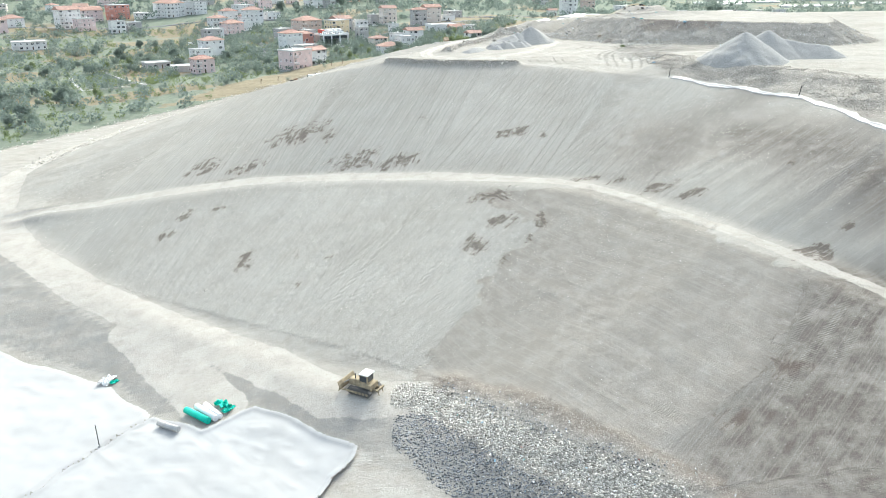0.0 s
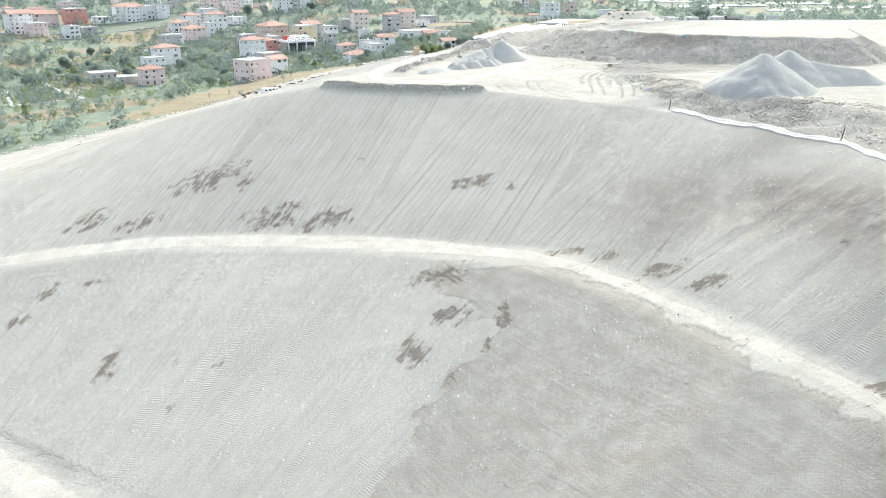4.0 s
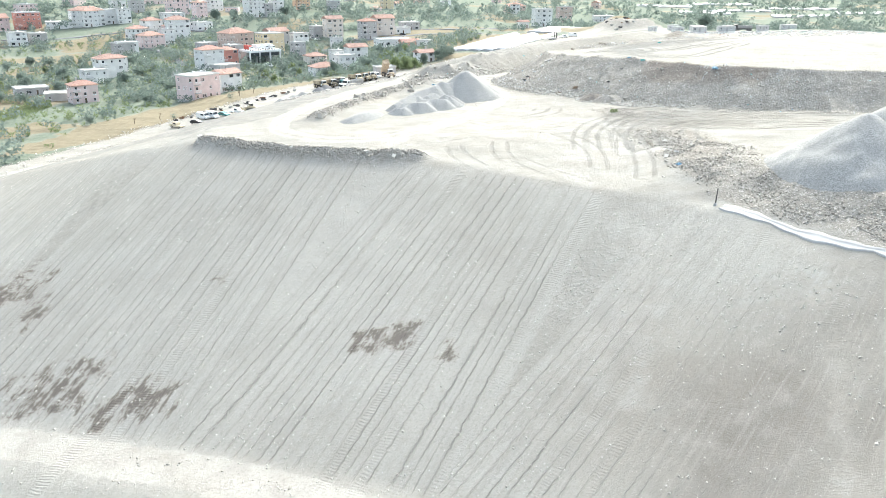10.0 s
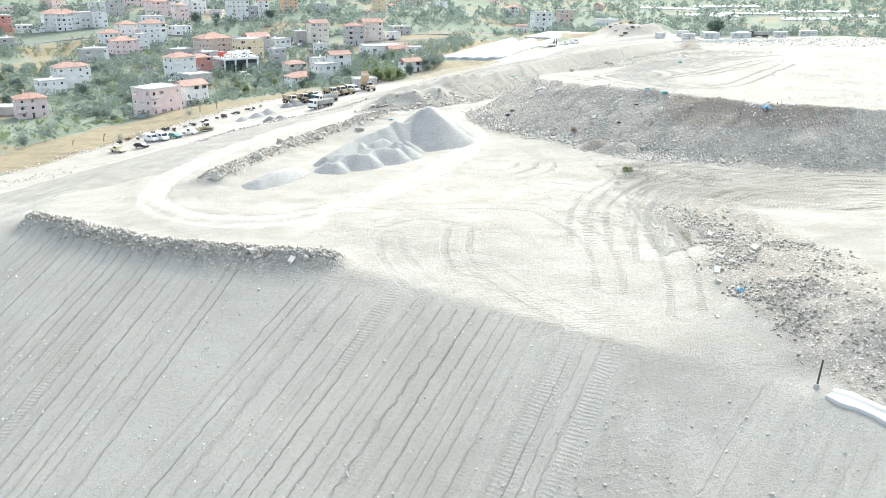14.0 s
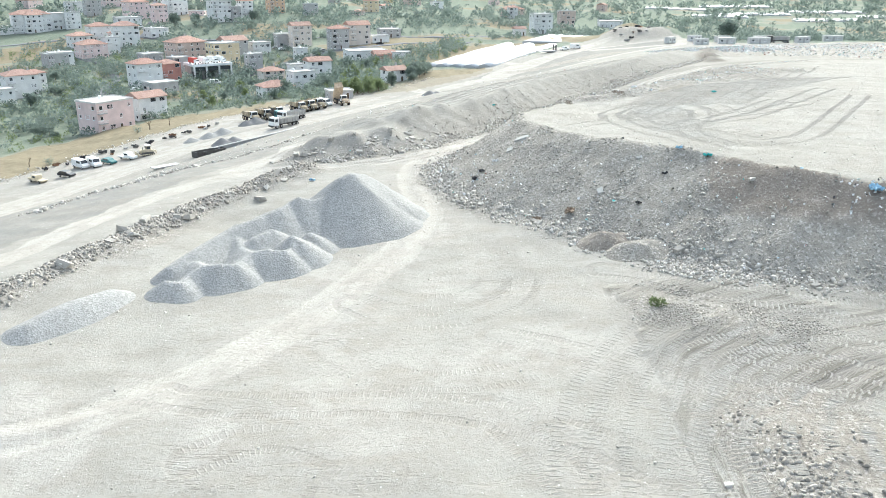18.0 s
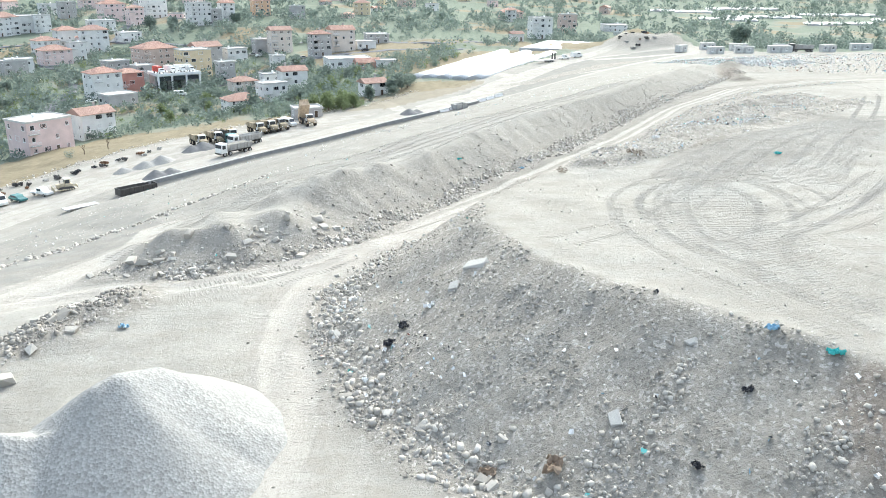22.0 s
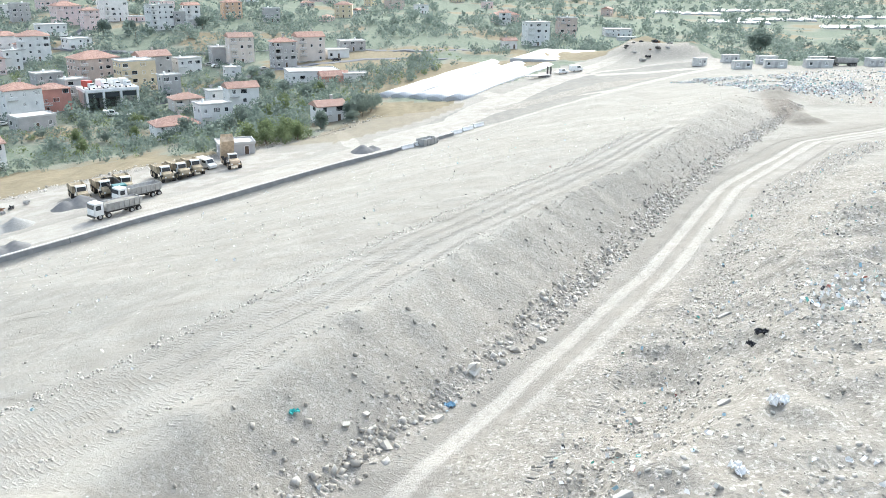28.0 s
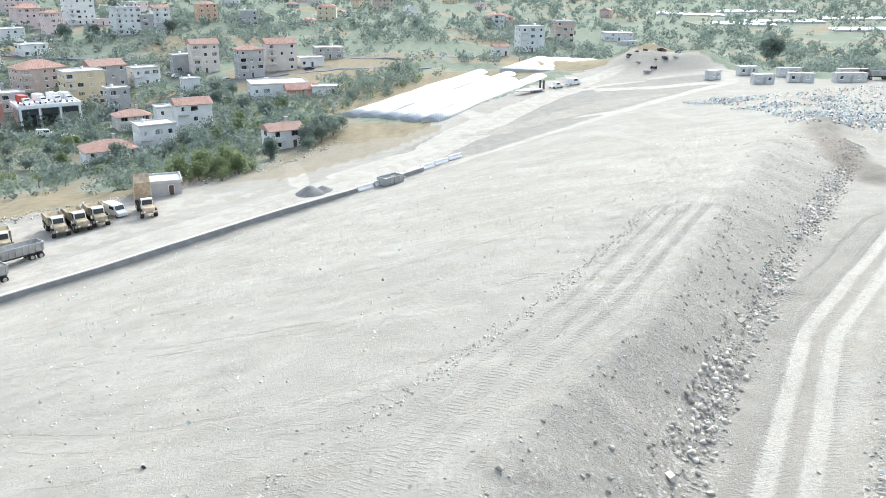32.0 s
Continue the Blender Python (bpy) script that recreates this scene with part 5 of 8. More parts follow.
HOUSES = {
    "lower": [(17.2, 466.7, 8.4, 6.3, 5.0, 30, 'gable', 'w'), (-23.0, 493.9, 9.8, 7.4, 7.5, 34, 'flat', 'w'), (-31.9, 483.0, 12.9, 9.7, 4.8, 32, 'hip', 'w'), (-18.8, 516.4, 10.4, 7.8, 9.0, 28, 'gable', 'w'), (-30.2, 528.2, 7.2, 5.4, 6.7, 30, 'flat', 'w'), (-42.2, 530.1, 10.5, 7.9, 4.7, 35, 'hip', 'c'), (-76.8, 420.7, 14.0, 10.5, 9.9, 57, 'flat', 'p'), (-70.7, 443.1, 11.1, 8.3, 8.5, 50, 'gable', 'w'), (-97.7, 522.3, 12.4, 9.3, 10.5, 47, 'hip', 'w'), (-85.0, 503.3, 11.9, 8.9, 4.5, 47, 'flat', 'g'), (-91.2, 533.1, 10.4, 7.8, 8.5, 45, 'hip', 'r'), (-61.8, 601.2, 10.7, 8.0, 7.1, 39, 'flat', 'w')],
    "street": [(-73.9, 570.8, 13.7, 10.3, 12.5, 38, 'flat', 'y'), (-98.3, 590.3, 17.5, 13, 11.1, 46, 'hip', 'b'), (-91.0, 551.0, 8.4, 6.3, 8.8, 47, 'flat', 'g'), (-73.8, 592.3, 13.1, 9.8, 11.2, 40, 'gable', 'g'), (-54.9, 553.3, 7.2, 5.4, 9.1, 39, 'flat', 'g'), (-34.5, 570.8, 6.1, 4.6, 7.0, 31, 'flat', 'w'), (-113.2, 577.6, 10.6, 8.0, 7.2, 45, 'flat', 'g'), (-51.6, 620.8, 9.1, 6.8, 7.6, 29, 'flat', 'g'), (-41.3, 616.5, 11.1, 8.3, 12.1, 27, 'gable', 'c'), (-17.8, 595.1, 9.8, 7.4, 11.2, 30, 'hip', 'g'), (-8.8, 611.3, 12.3, 9.2, 11.0, 25, 'gable', 'c')],
    "upper": [(2.7, 618.6, 10.2, 7.6, 3.9, 23, 'flat', 'w'), (7.4, 643.6, 12.3, 9.2, 5.0, 17, 'flat', 'g'), (-87.7, 800.3, 12.3, 9.2, 10.9, 30, 'hip', 'o'), (-58.6, 787.0, 10.0, 7.5, 9.0, 22, 'flat', 'g'), (-115.1, 735.2, 13.9, 10.4, 14.4, 40, 'flat', 'w'), (-104.9, 739.6, 8.7, 6.5, 9.9, 39, 'flat', 'g'), (-99.0, 743.9, 9.3, 7.0, 14.3, 38, 'gable', 'w'), (-159.4, 741.8, 9.7, 7.3, 11.8, 44, 'hip', 'p'), (-159.3, 779.6, 15.5, 11.6, 15.3, 43, 'gable', 'w'), (-183.5, 765.1, 15.4, 11.6, 12.4, 46, 'hip', 'p'), (-229.3, 849.7, 20.2, 13, 10.0, 41, 'flat', 'p'), (-141.8, 678.0, 12.4, 9.3, 5.5, 46, 'flat', 'w')],
    "east": [(103.1, 680.3, 12.5, 9.4, 12.2, 13, 'flat', 'w'), (129.2, 738.9, 10.9, 8.1, 12.1, 11, 'flat', 'b'), (86.0, 652.1, 7.2, 5.4, 4.5, 15, 'gable', 'w'), (99.4, 822.2, 7.2, 5.4, 8.8, 15, 'hip', 'w'), (168.7, 774.2, 17.2, 12.9, 4.8, -3, 'flat', 'w'), (9.0, 551.3, 10.4, 7.8, 2.7, 17, 'gable', 'r'), (-0.7, 560.6, 19.6, 13, 4.2, 19, 'flat', 'w'), (17.3, 550.9, 9.0, 6.7, 3.0, 12, 'flat', 'w'), (0.4, 425.0, 8.1, 6.0, 3.0, 21, 'flat', 'g')],
    "west": [(-235.7, 713.2, 11.3, 8.5, 12.0, 47, 'hip', 'w'), (-226.2, 726.5, 19.9, 13, 10.7, 41, 'flat', 'w'), (-175.1, 670.5, 12.6, 9.5, 9.4, 43, 'hip', 'w'), (-154.6, 652.2, 12.3, 9.3, 7.5, 42, 'hip', 'p'), (-178.5, 650.0, 12.8, 9.6, 7.2, 44, 'hip', 'w'), (-158.8, 615.9, 14.6, 11.0, 7.9, 44, 'hip', 'p'), (-151.1, 625.5, 8.0, 6.0, 9.4, 43, 'flat', 'w'), (-167.3, 588.8, 11.1, 8.3, 6.9, 46, 'flat', 'g'), (-143.2, 512.8, 8.2, 6.2, 8.1, 47, 'hip', 'w'), (-249.6, 814.5, 11.9, 8.9, 8.5, 39, 'flat', 'w'), (-226.3, 793.5, 11.4, 8.6, 11.6, 38, 'flat', 'g'), (-175.7, 724.0, 16.3, 12.2, 6.4, 31, 'flat', 'w')],
    "outlying": [(-299.9, 656.6, 16.7, 12.5, 15.0, 45, 'gable', 'w'), (-302.6, 704.6, 18.2, 13, 9.8, 43, 'gable', 'p'), (-281.4, 643.8, 13.8, 10.3, 9.5, 44, 'flat', 'p'), (-281.4, 712.7, 16.9, 12.6, 12.6, 37, 'flat', 'r'), (-250.6, 630.2, 10.8, 8.1, 8.7, 37, 'flat', 'w'), (-242.7, 642.1, 10.9, 8.2, 6.8, 36, 'flat', 'g'), (-238.1, 716.9, 23.5, 13, 11.9, 33, 'hip', 'w'), (-212.6, 723.1, 9.7, 7.3, 11.0, 31, 'flat', 'w'), (-165.9, 592.4, 12.1, 9.0, 6.9, 31, 'flat', 'w')],
    "fields": [(-142.0, 497.3, 12.6, 9.4, 9.8, 41, 'hip', 'w'), (-144.0, 482.2, 11.1, 8.3, 6.3, 42, 'flat', 'w'), (-127.5, 427.4, 10.6, 8.0, 7.8, 37, 'hip', 'p'), (-160.0, 450.1, 13.2, 9.9, 3.3, 35, 'flat', 'g'), (-140.7, 434.6, 11.3, 8.5, 3.2, 23, 'flat', 'g'), (-276.9, 543.8, 20.4, 13, 5.3, 32, 'flat', 'w'), (-345.9, 658.5, 15.9, 11.9, 7.3, 43, 'hip', 'w'), (-256.2, 708.6, 18.1, 13, 5.2, 25, 'flat', 'w'), (-149.9, 646.9, 14.6, 11.0, 12.4, 28, 'hip', 'w'), (-332.2, 618.2, 6.3, 4.7, 10.3, 38, 'hip', 'p')],
}

taken = []
for block in HOUSES.values():
    for row in block:
        house(*row)
        taken.append((row[0], row[1], max(row[2], row[3]) * 0.75))
# more houses up the far hillside and across the valley, thinning out with distance
rnd = random.Random(11)
while len(taken) < 118:
    x, y = rnd.uniform(-480, 330), rnd.uniform(760, 1150)
    if x > 40 and rnd.random() < 0.8 or any(math.hypot(x - a, y - b) < 20 for a, b, _ in taken):
        continue
    w = rnd.uniform(9, 16)
    house(round(x, 1), round(y, 1), w, w * rnd.uniform(0.6, 0.9), rnd.choice((3.2, 6.3, 6.5, 9.4)), rnd.uniform(0, 70), rnd.choice(("hip", "flat", "gable", "flat")), rnd.choice("wwwpcbyg"))
    taken.append((x, y, w * 0.8))
strip("village_road", [(-480, 640), (-353, 652), (-311, 658), (-239, 656), (-200, 677), (-157, 678), (-138, 670), (-96, 660), (-69, 659), (-10, 652), (40, 640), (80, 645)], 5.5, ASPHALT, "grey asphalt village street along the hillside")
strip("village_road", [(-62, 538), (-48, 554), (-42, 567), (-31, 576), (-19, 588), (-5, 598), (16, 609), (34, 613), (55, 607)], 5.0, ASPHALT, "grey asphalt street climbing past the workshops")
strip("village_road", [(-150, 674), (-154, 700), (-164, 739), (-166, 765), (-190, 820), (-210, 900)], 4.5, ASPHALT, "narrow asphalt lane climbing the hillside")
strip("village_road", [(-100, 470), (-110, 500), (-118, 540), (-135, 580), (-150, 600), (-190, 630)], 4.0, ASPHALT, "narrow asphalt lane between the gardens")


# ---- greenhouses ----
def sheet_material():
    n = Nodes("white_film", 0.55)
    v = n.local()
    hoops = n.wave(v, 0.5, 0.1, 1.0)
    col = n.mix(n.step(n.noise(v, 0.25, 5), 0.35, 0.7), (0.44, 0.44, 0.44), (0.38, 0.38, 0.375))
    col = n.mix(n.step(hoops, 0.0, 0.08, 0.4, 0), col, (0.33, 0.33, 0.33))
    return n.done(col, n.bump(hoops, 0.3, 0.1))


FILM = sheet_material()


def greenhouse(corner, along_to, across_to, bays, rise, label, eaves=0.75, gap=0.03, level=False):
    """A block of arched film tunnels, each roof of its own; the bays step back one by one."""
    c, a, b = Vector(corner), Vector(along_to), Vector(across_to)
    run, wide = a - c, b - c
    z0 = min(ground(*(c + run * u + wide * v)) for u in (0, 1) for v in (0, 1))
    even = (ground(*c) + ground(*a)) / 2 + 0.6
    ob = tagged(new("greenhouse"), label, "greenhouse", "white greenhouses")
    ob.empty_display_size = 0.3
    ob.matrix_basis = Matrix.Translation((c.x, c.y, z0))
    for k in range(bays):
        p0 = c + wide * (k / bays)
        bm = bmesh.new()
        seg, rows = 8, []
        far = 1.0 - (0.0, 0.14, 0.05, 0.22, 0.1, 0.0)[k % 6] * (gap > 0.1)
        for u in np.linspace(0, far, 10):
            q = p0 + run * u
            mid = q + wide / bays * 0.5
            base = (even if level else ground(*mid)) + eaves - z0
            ring = []
            for i in range(seg + 1):
                f = i / seg
                at = q + wide / bays * (f * (1 - gap) + gap / 2)
                ring.append(bm.verts.new((at.x - c.x, at.y - c.y, base + rise * math.sin(math.pi * (0.06 + 0.88 * f)))))
            left = bm.verts.new((ring[0].co.x, ring[0].co.y, (base - eaves - 0.7) if not level else -1.0))
            right = bm.verts.new((ring[-1].co.x, ring[-1].co.y, (base - eaves - 0.7) if not level else -1.0))
            rows.append([left] + ring + [right])
        for r, s in zip(rows, rows[1:]):
            for i in range(len(r) - 1):
                bm.faces.new((r[i], r[i + 1], s[i + 1], s[i]))
        bm.faces.new(rows[0][::-1]), bm.faces.new(rows[-1])
        bmesh.ops.recalc_face_normals(bm, faces=bm.faces)
        for f in bm.faces:
            f.smooth = len(f.verts) == 4
        part("film_tunnel", bm, FILM, ob)
    return ob


greenhouse((27.5, 501), (70, 582), (56, 477), 5, 0.8, "block of white film greenhouse tunnels on the field", 0.35, 0.2)
greenhouse((79, 572), (98, 614), (122, 557), 9, 0.22, "broad white film greenhouse with a low even roof", 1.4, 0.02, True)
for x, y, w in ((290, 960, 60), (330, 1000, 80), (380, 930, 70), (420, 1040, 90), (270, 1060, 70), (470, 980, 80), (350, 1120, 90)):
    greenhouse((x, y), (x + 8, y + 26), (x + w, y + 6), 5, 0.7, "far white greenhouse down in the valley")


# ---- trees and shrubs ----
def leaf_material(name, a, b, c):
    n = Nodes(name, 0.75)
    n.bsdf.inputs["Subsurface Weight"].default_value = 0.0
    col = n.mix(n.step(n.island(), 0, 1), a, b)
    col = n.mix(n.step(n.chance(), 0, 1, 0, 0.7), col, c)
    mat = n.done(col)
    thin = n.node("ShaderNodeBsdfTranslucent")
    n.put(thin.inputs["Color"], col)
    both = n.node("ShaderNodeMixShader")
    both.inputs[0].default_value = 0.45
    n.t.links.new(n.bsdf.outputs[0], both.inputs[1])
    n.t.links.new(thin.outputs[0], both.inputs[2])
    n.t.links.new(both.outputs[0], n.t.nodes["Material Output"].inputs["Surface"])
    return mat


# olive grey-green, made paler and bluer to carry the distance haze
OLIVE = leaf_material("olive_leaves", (0.140, 0.176, 0.148), (0.215, 0.252, 0.222), (0.165, 0.202, 0.165))
FRESH = leaf_material("fresh_leaves", (0.135, 0.17, 0.08), (0.205, 0.24, 0.12), (0.165, 0.20, 0.10))
BARK = worn("bark", (0.17, 0.13, 0.10), 0.95)


def leaf_cloud(rng, centres, radii, count, size):
    """Leaf cards filling lumps, denser towards their outsides."""
    pick = rng.randint(0, len(centres), count)
    way = rng.normal(size=(count, 3))
    way /= np.linalg.norm(way, axis=1)[:, None]
    p = centres[pick] + way * radii[pick] * (rng.uniform(0.25, 1, count) ** 0.5)[:, None]
    u = rng.normal(size=(count, 3))
    u /= np.linalg.norm(u, axis=1)[:, None]
    v = np.cross(u, rng.normal(size=(count, 3)))
    v /= np.linalg.norm(v, axis=1)[:, None]
    s = (size * rng.uniform(0.6, 1.3, count))[:, None]
    return np.stack([p - u * s - v * s * 0.6, p + u * s - v * s * 0.6, p + u * s * 0.8 + v * s * 0.6, p - u * s * 0.8 + v * s * 0.6], 1).reshape(-1, 3)


def quads(name, co, mat):
    me = bpy.data.meshes.new(name)
    me.vertices.add(len(co))
    me.vertices.foreach_set("co", co.astype(np.float32).ravel())
    me.loops.add(len(co))
    me.loops.foreach_set("vertex_index", np.arange(len(co), dtype=np.int32))
    me.polygons.add(len(co) // 4)
    me.polygons.foreach_set("loop_start", np.arange(0, len(co), 4, dtype=np.int32))
    me.update(calc_edges=True)
    me.materials.append(mat)
    return me


def branching(bm, a, way, length, r, depth, rng, tips):
    b = a + way * length
    tube(bm, a, b, r, r * 0.6, 6)
    tips.append(b)
    if depth:
        for _ in range(rng.randint(2, 4)):
            turn = Vector((rng.uniform(-1, 1), rng.uniform(-1, 1), rng.uniform(0.0, 0.8)))
            branching(bm, b, (way + turn * 0.9).normalized(), length * rng.uniform(0.55, 0.8), r * 0.55, depth - 1, rng, tips)


def tree_kind(seed, height, spread, mat, label, leaves=1300, bare=False):
    """A tapered trunk with limbs and an uneven crown; kept as a pattern for copies."""
    rng = np.random.RandomState(seed)
    ob = tagged(new("tree"), label, "tree", "trees below the village")
    ob.empty_display_size = 0.3
    bm = bmesh.new()
    tips = []
    branching(bm, Vector((0, 0, -0.4)), Vector((rng.uniform(-0.15, 0.15), rng.uniform(-0.15, 0.15), 1)).normalized(), height * 0.28, height * 0.035, 3 if bare else 2, rng, tips)
    part("trunk", bm, BARK, ob)
    if not bare:
        centres = np.array([t for t in tips[1:]] + [(rng.uniform(-0.3, 0.3) * spread, rng.uniform(-0.3, 0.3) * spread, height * rng.uniform(0.16, 0.8)) for _ in range(14)])
        centres[:, 2] = np.clip(centres[:, 2], height * 0.18, height * 0.85)
        far = np.hypot(centres[:, 0], centres[:, 1])
        centres[:, :2] *= np.minimum(1, spread * 0.42 / np.maximum(far, 0.01))[:, None]
        radii = rng.uniform(0.15, 0.24, (len(centres), 1)) * spread
        crown = new("crown", quads("crown", leaf_cloud(rng, centres, radii, leaves, height * 0.028), mat))
        crown.parent = ob
    return ob


KINDS = [tree_kind(1, 4.2, 4.6, OLIVE, "grey-green olive tree with a rounded crown"), tree_kind(2, 5.2, 5.4, OLIVE, "spreading olive tree with a gappy crown"),
         tree_kind(3, 5.0, 4.6, FRESH, "bright green leafy garden tree"), tree_kind(4, 2.4, 3.2, FRESH, "low green shrub in a garden", 700), tree_kind(5, 7.5, 6.0, OLIVE, "tall dark tree near the houses", 1500),
         tree_kind(6, 4.6, 4.4, OLIVE, "leafless grey-brown tree on the dry grass", bare=True), tree_kind(7, 1.8, 2.8, OLIVE, "low grey-green bush on dry grass", 600)]





WORKS = [(-400, -100), (-170, 120), (-138, 205)] + [(x - 3, y + 3) for x, y in fe] + [(44, 466), (60, 496), (80, 524), (104, 560), (124, 574), (165, 522), (245, 484), (2000, 600), (2000, 1500), (-2000, 1500), (-2000, -100)]
BARE = [[(-110, 298), (-80, 332), (-60, 368), (-30, 404), (0, 426), (-22, 438), (-58, 436), (-74, 408), (-98, 350)], [(24, 466), (52, 458), (120, 556), (150, 600), (100, 620), (64, 590), (26, 506)], [(-14, 556), (30, 586), (50, 640), (20, 650), (-34, 604)]]


def may_grow(x, y):
    a, b = np.array([x]), np.array([y])
    return bool(inside(WORKS, a, b)[0]) and not any(bool(inside(r, a, b)[0]) for r in BARE) and not any(math.hypot(x - p, y - q) < r + 1.5 for p, q, r in taken)


planted = 0
rnd = random.Random(21)


def plant(kind, x, y, size=1.0):
    global planted
    m = pose(x, y, ground(x, y) - 0.05, 0, 0, rnd.uniform(0, 360))
    t = copy_thing(KINDS[kind], m)
    t.scale = (size * rnd.uniform(0.9, 1.1), size * rnd.uniform(0.9, 1.1), size * rnd.uniform(0.85, 1.15))
    planted += 1
    return t


# trees that stand out: by the shed, round the white house, along the dry meadow
for kind, x, y, s in ((2, 6, 433, 1.1), (2, 9.5, 436, 1.2), (2, 13, 438, 1.2), (2, 4, 443, 1.3), (3, 11, 432, 1.4), (3, 15, 441, 1.5), (3, -4, 438, 1.5), (1, 27, 464, 1.0), (1, 29, 471, 1.1), (0, 25, 457, 1.0), (0, 30, 476, 1.1), (2, 1, 436, 1.3), (2, 5, 440, 1.4), (2, 9, 444, 1.4), (2, 12, 441, 1.2), (4, 17, 452, 0.8), (4, 24, 462, 0.9), (4, 26, 470, 1.0), (2, 22, 475, 1.0), (2, -5, 492, 1.2), (2, 0, 497, 1.1), (2, -2, 505, 1.1),
                      (2, 6, 490, 1.0), (1, -14, 478, 1.1), (4, -26, 474, 1.0), (1, -30, 470, 1.0), (5, -55, 398, 1.3), (6, -58, 396, 1.3), (5, -50, 402, 1.0), (5, -74, 360, 1.1), (6, -70, 362, 1.2), (5, -80, 352, 0.9),
                      (5, -30, 452, 0.9), (5, -38, 456, 1.0), (5, -46, 458, 1.0), (5, -20, 456, 0.8), (6, -34, 446, 1.0), (6, -14, 446, 0.9), (4, 217, 660, 2.6), (2, -60, 478, 1.1), (2, -44, 482, 1.0), (2, -50, 500, 1.2),
                      (4, -140, 712, 1.6), (4, -128, 722, 1.5), (4, -92, 742, 1.6), (5, -120, 705, 1.4), (1, -178, 206, 1.6), (5, -186, 214, 1.6), (4, -168, 262, 1.3), (4, -162, 268, 1.2)):
    plant(kind, x, y, s)
# gardens, olive groves and hedges
tries = 0
while planted < 285 and tries < 6000:
    tries += 1
    x, y = rnd.uniform(-230, 30), rnd.uniform(150, 640)
    if x < -60 - (y - 200) * 0.55 - 150 or not may_grow(x, y):
        continue
    dense = float(lattice(61, 30, np.array([x]), np.array([y]))[0])
    if dense < -0.15 or (dense < 0.25 and rnd.random() < 0.6):
        continue
    plant(rnd.choices((0, 1, 2, 3, 4, 6), (5, 4, 2, 3, 1, 4))[0], x, y, rnd.uniform(0.75, 1.25))
for ob in KINDS:
    for o in (*ob.children_recursive, ob):
        bpy.data.objects.remove(o)


def woodland(name, mat, seed, count, label, area, size, thin, cards=90, fine=0.075):
    """Far shrubs, groves and hedges, too many to tell apart."""
    rng = np.random.RandomState(seed)
    r = random.Random(seed)
    cos = []
    made = tries = 0
    while made < count and tries < count * 12:
        tries += 1
        x, y = r.uniform(*area[0]), r.uniform(*area[1])
        d = float(lattice(61, 30, np.array([x]), np.array([y]))[0]) + 0.6 * float(lattice(62, 90, np.array([x]), np.array([y]))[0])
        if d < thin or not may_grow(x, y):
            continue
        if d > thin + 0.5:
            x, y = round(x / 5.5) * 5.5 + r.uniform(-0.6, 0.6), round(y / 5.5) * 5.5 + r.uniform(-0.6, 0.6)
        s = size * r.uniform(0.6, 1.5)
        c = np.array([(x + r.uniform(-1, 1) * s * 0.45, y + r.uniform(-1, 1) * s * 0.45, ground(x, y) + s * r.uniform(0.25, 0.75)) for _ in range(4)])
        cos.append(leaf_cloud(rng, c, np.full((4, 1), s * 0.38), cards, s * fine))
        made += 1
    return tagged(new(name, quads(name, np.concatenate(cos), mat)), label, "trees", kind="stuff")


woodland("grove", OLIVE, 71, 2600, "grey-green olive groves and hedges between the houses", ((-420, 320), (250, 900)), 4.0, -0.35, 60, 0.09)
woodland("grove", OLIVE, 74, 1000, "dense garden trees and hedges among the houses", ((-190, 45), (425, 660)), 3.2, -0.9, 70)
woodland("grove", OLIVE, 72, 2600, "dark distant groves on the hillside and valley floor", ((-620, 700), (680, 1500)), 6.0, -0.6, 38, 0.12)
woodland("scrub", FRESH, 73, 2600, "bright green low scrub in gardens and field edges", ((-330, 60), (150, 640)), 1.9, -0.6, 36, 0.105)


def crop_rows(ring, mat, step, label, seed, high):
    """Planted rows across a plot, as one sheet of small leaf clumps."""
    rng = np.random.RandomState(seed)
    c = []
    a, b = Vector(ring[0]), Vector(ring[1])
    d, e = Vector(ring[3]) - a, Vector(ring[2]) - b
    n = int(d.length / step)
    for i in range(n + 1):
        p, q = a + d * (i / n), b + e * (i / n)
        m = int((q - p).length / 0.8)
        for j in range(m + 1):
            at = p + (q - p) * (j / m)
            c.append((at.x, at.y, ground(at.x, at.y) + high * 0.5))
    c = np.array(c)
    return tagged(new("crop_rows", quads("crop_rows", leaf_cloud(rng, c, np.full((len(c), 1), high * 0.55), len(c) * 7, 0.2), mat)), label, "crop rows", kind="stuff")


crop_rows([(-190, 417), (-184, 437), (-144, 380), (-166, 375)], OLIVE, 1.8, "dark green planted rows on a fenced plot", 75, 0.7)
crop_rows([(-153, 403), (-146, 436), (-136, 415), (-136, 376)], FRESH, 2.0, "bright green vine rows beside the plot", 76, 1.1)
for a, b in (((-194, 418), (-168, 371)), ((-168, 371), (-140, 378)), ((-187, 441), (-141, 379))):
    strip("garden_path", [a, b], 1.6, CONCRETE, "pale concrete path edging the planted plot", 0.15, "path")
for ob in store:
    bpy.data.objects.remove(ob)


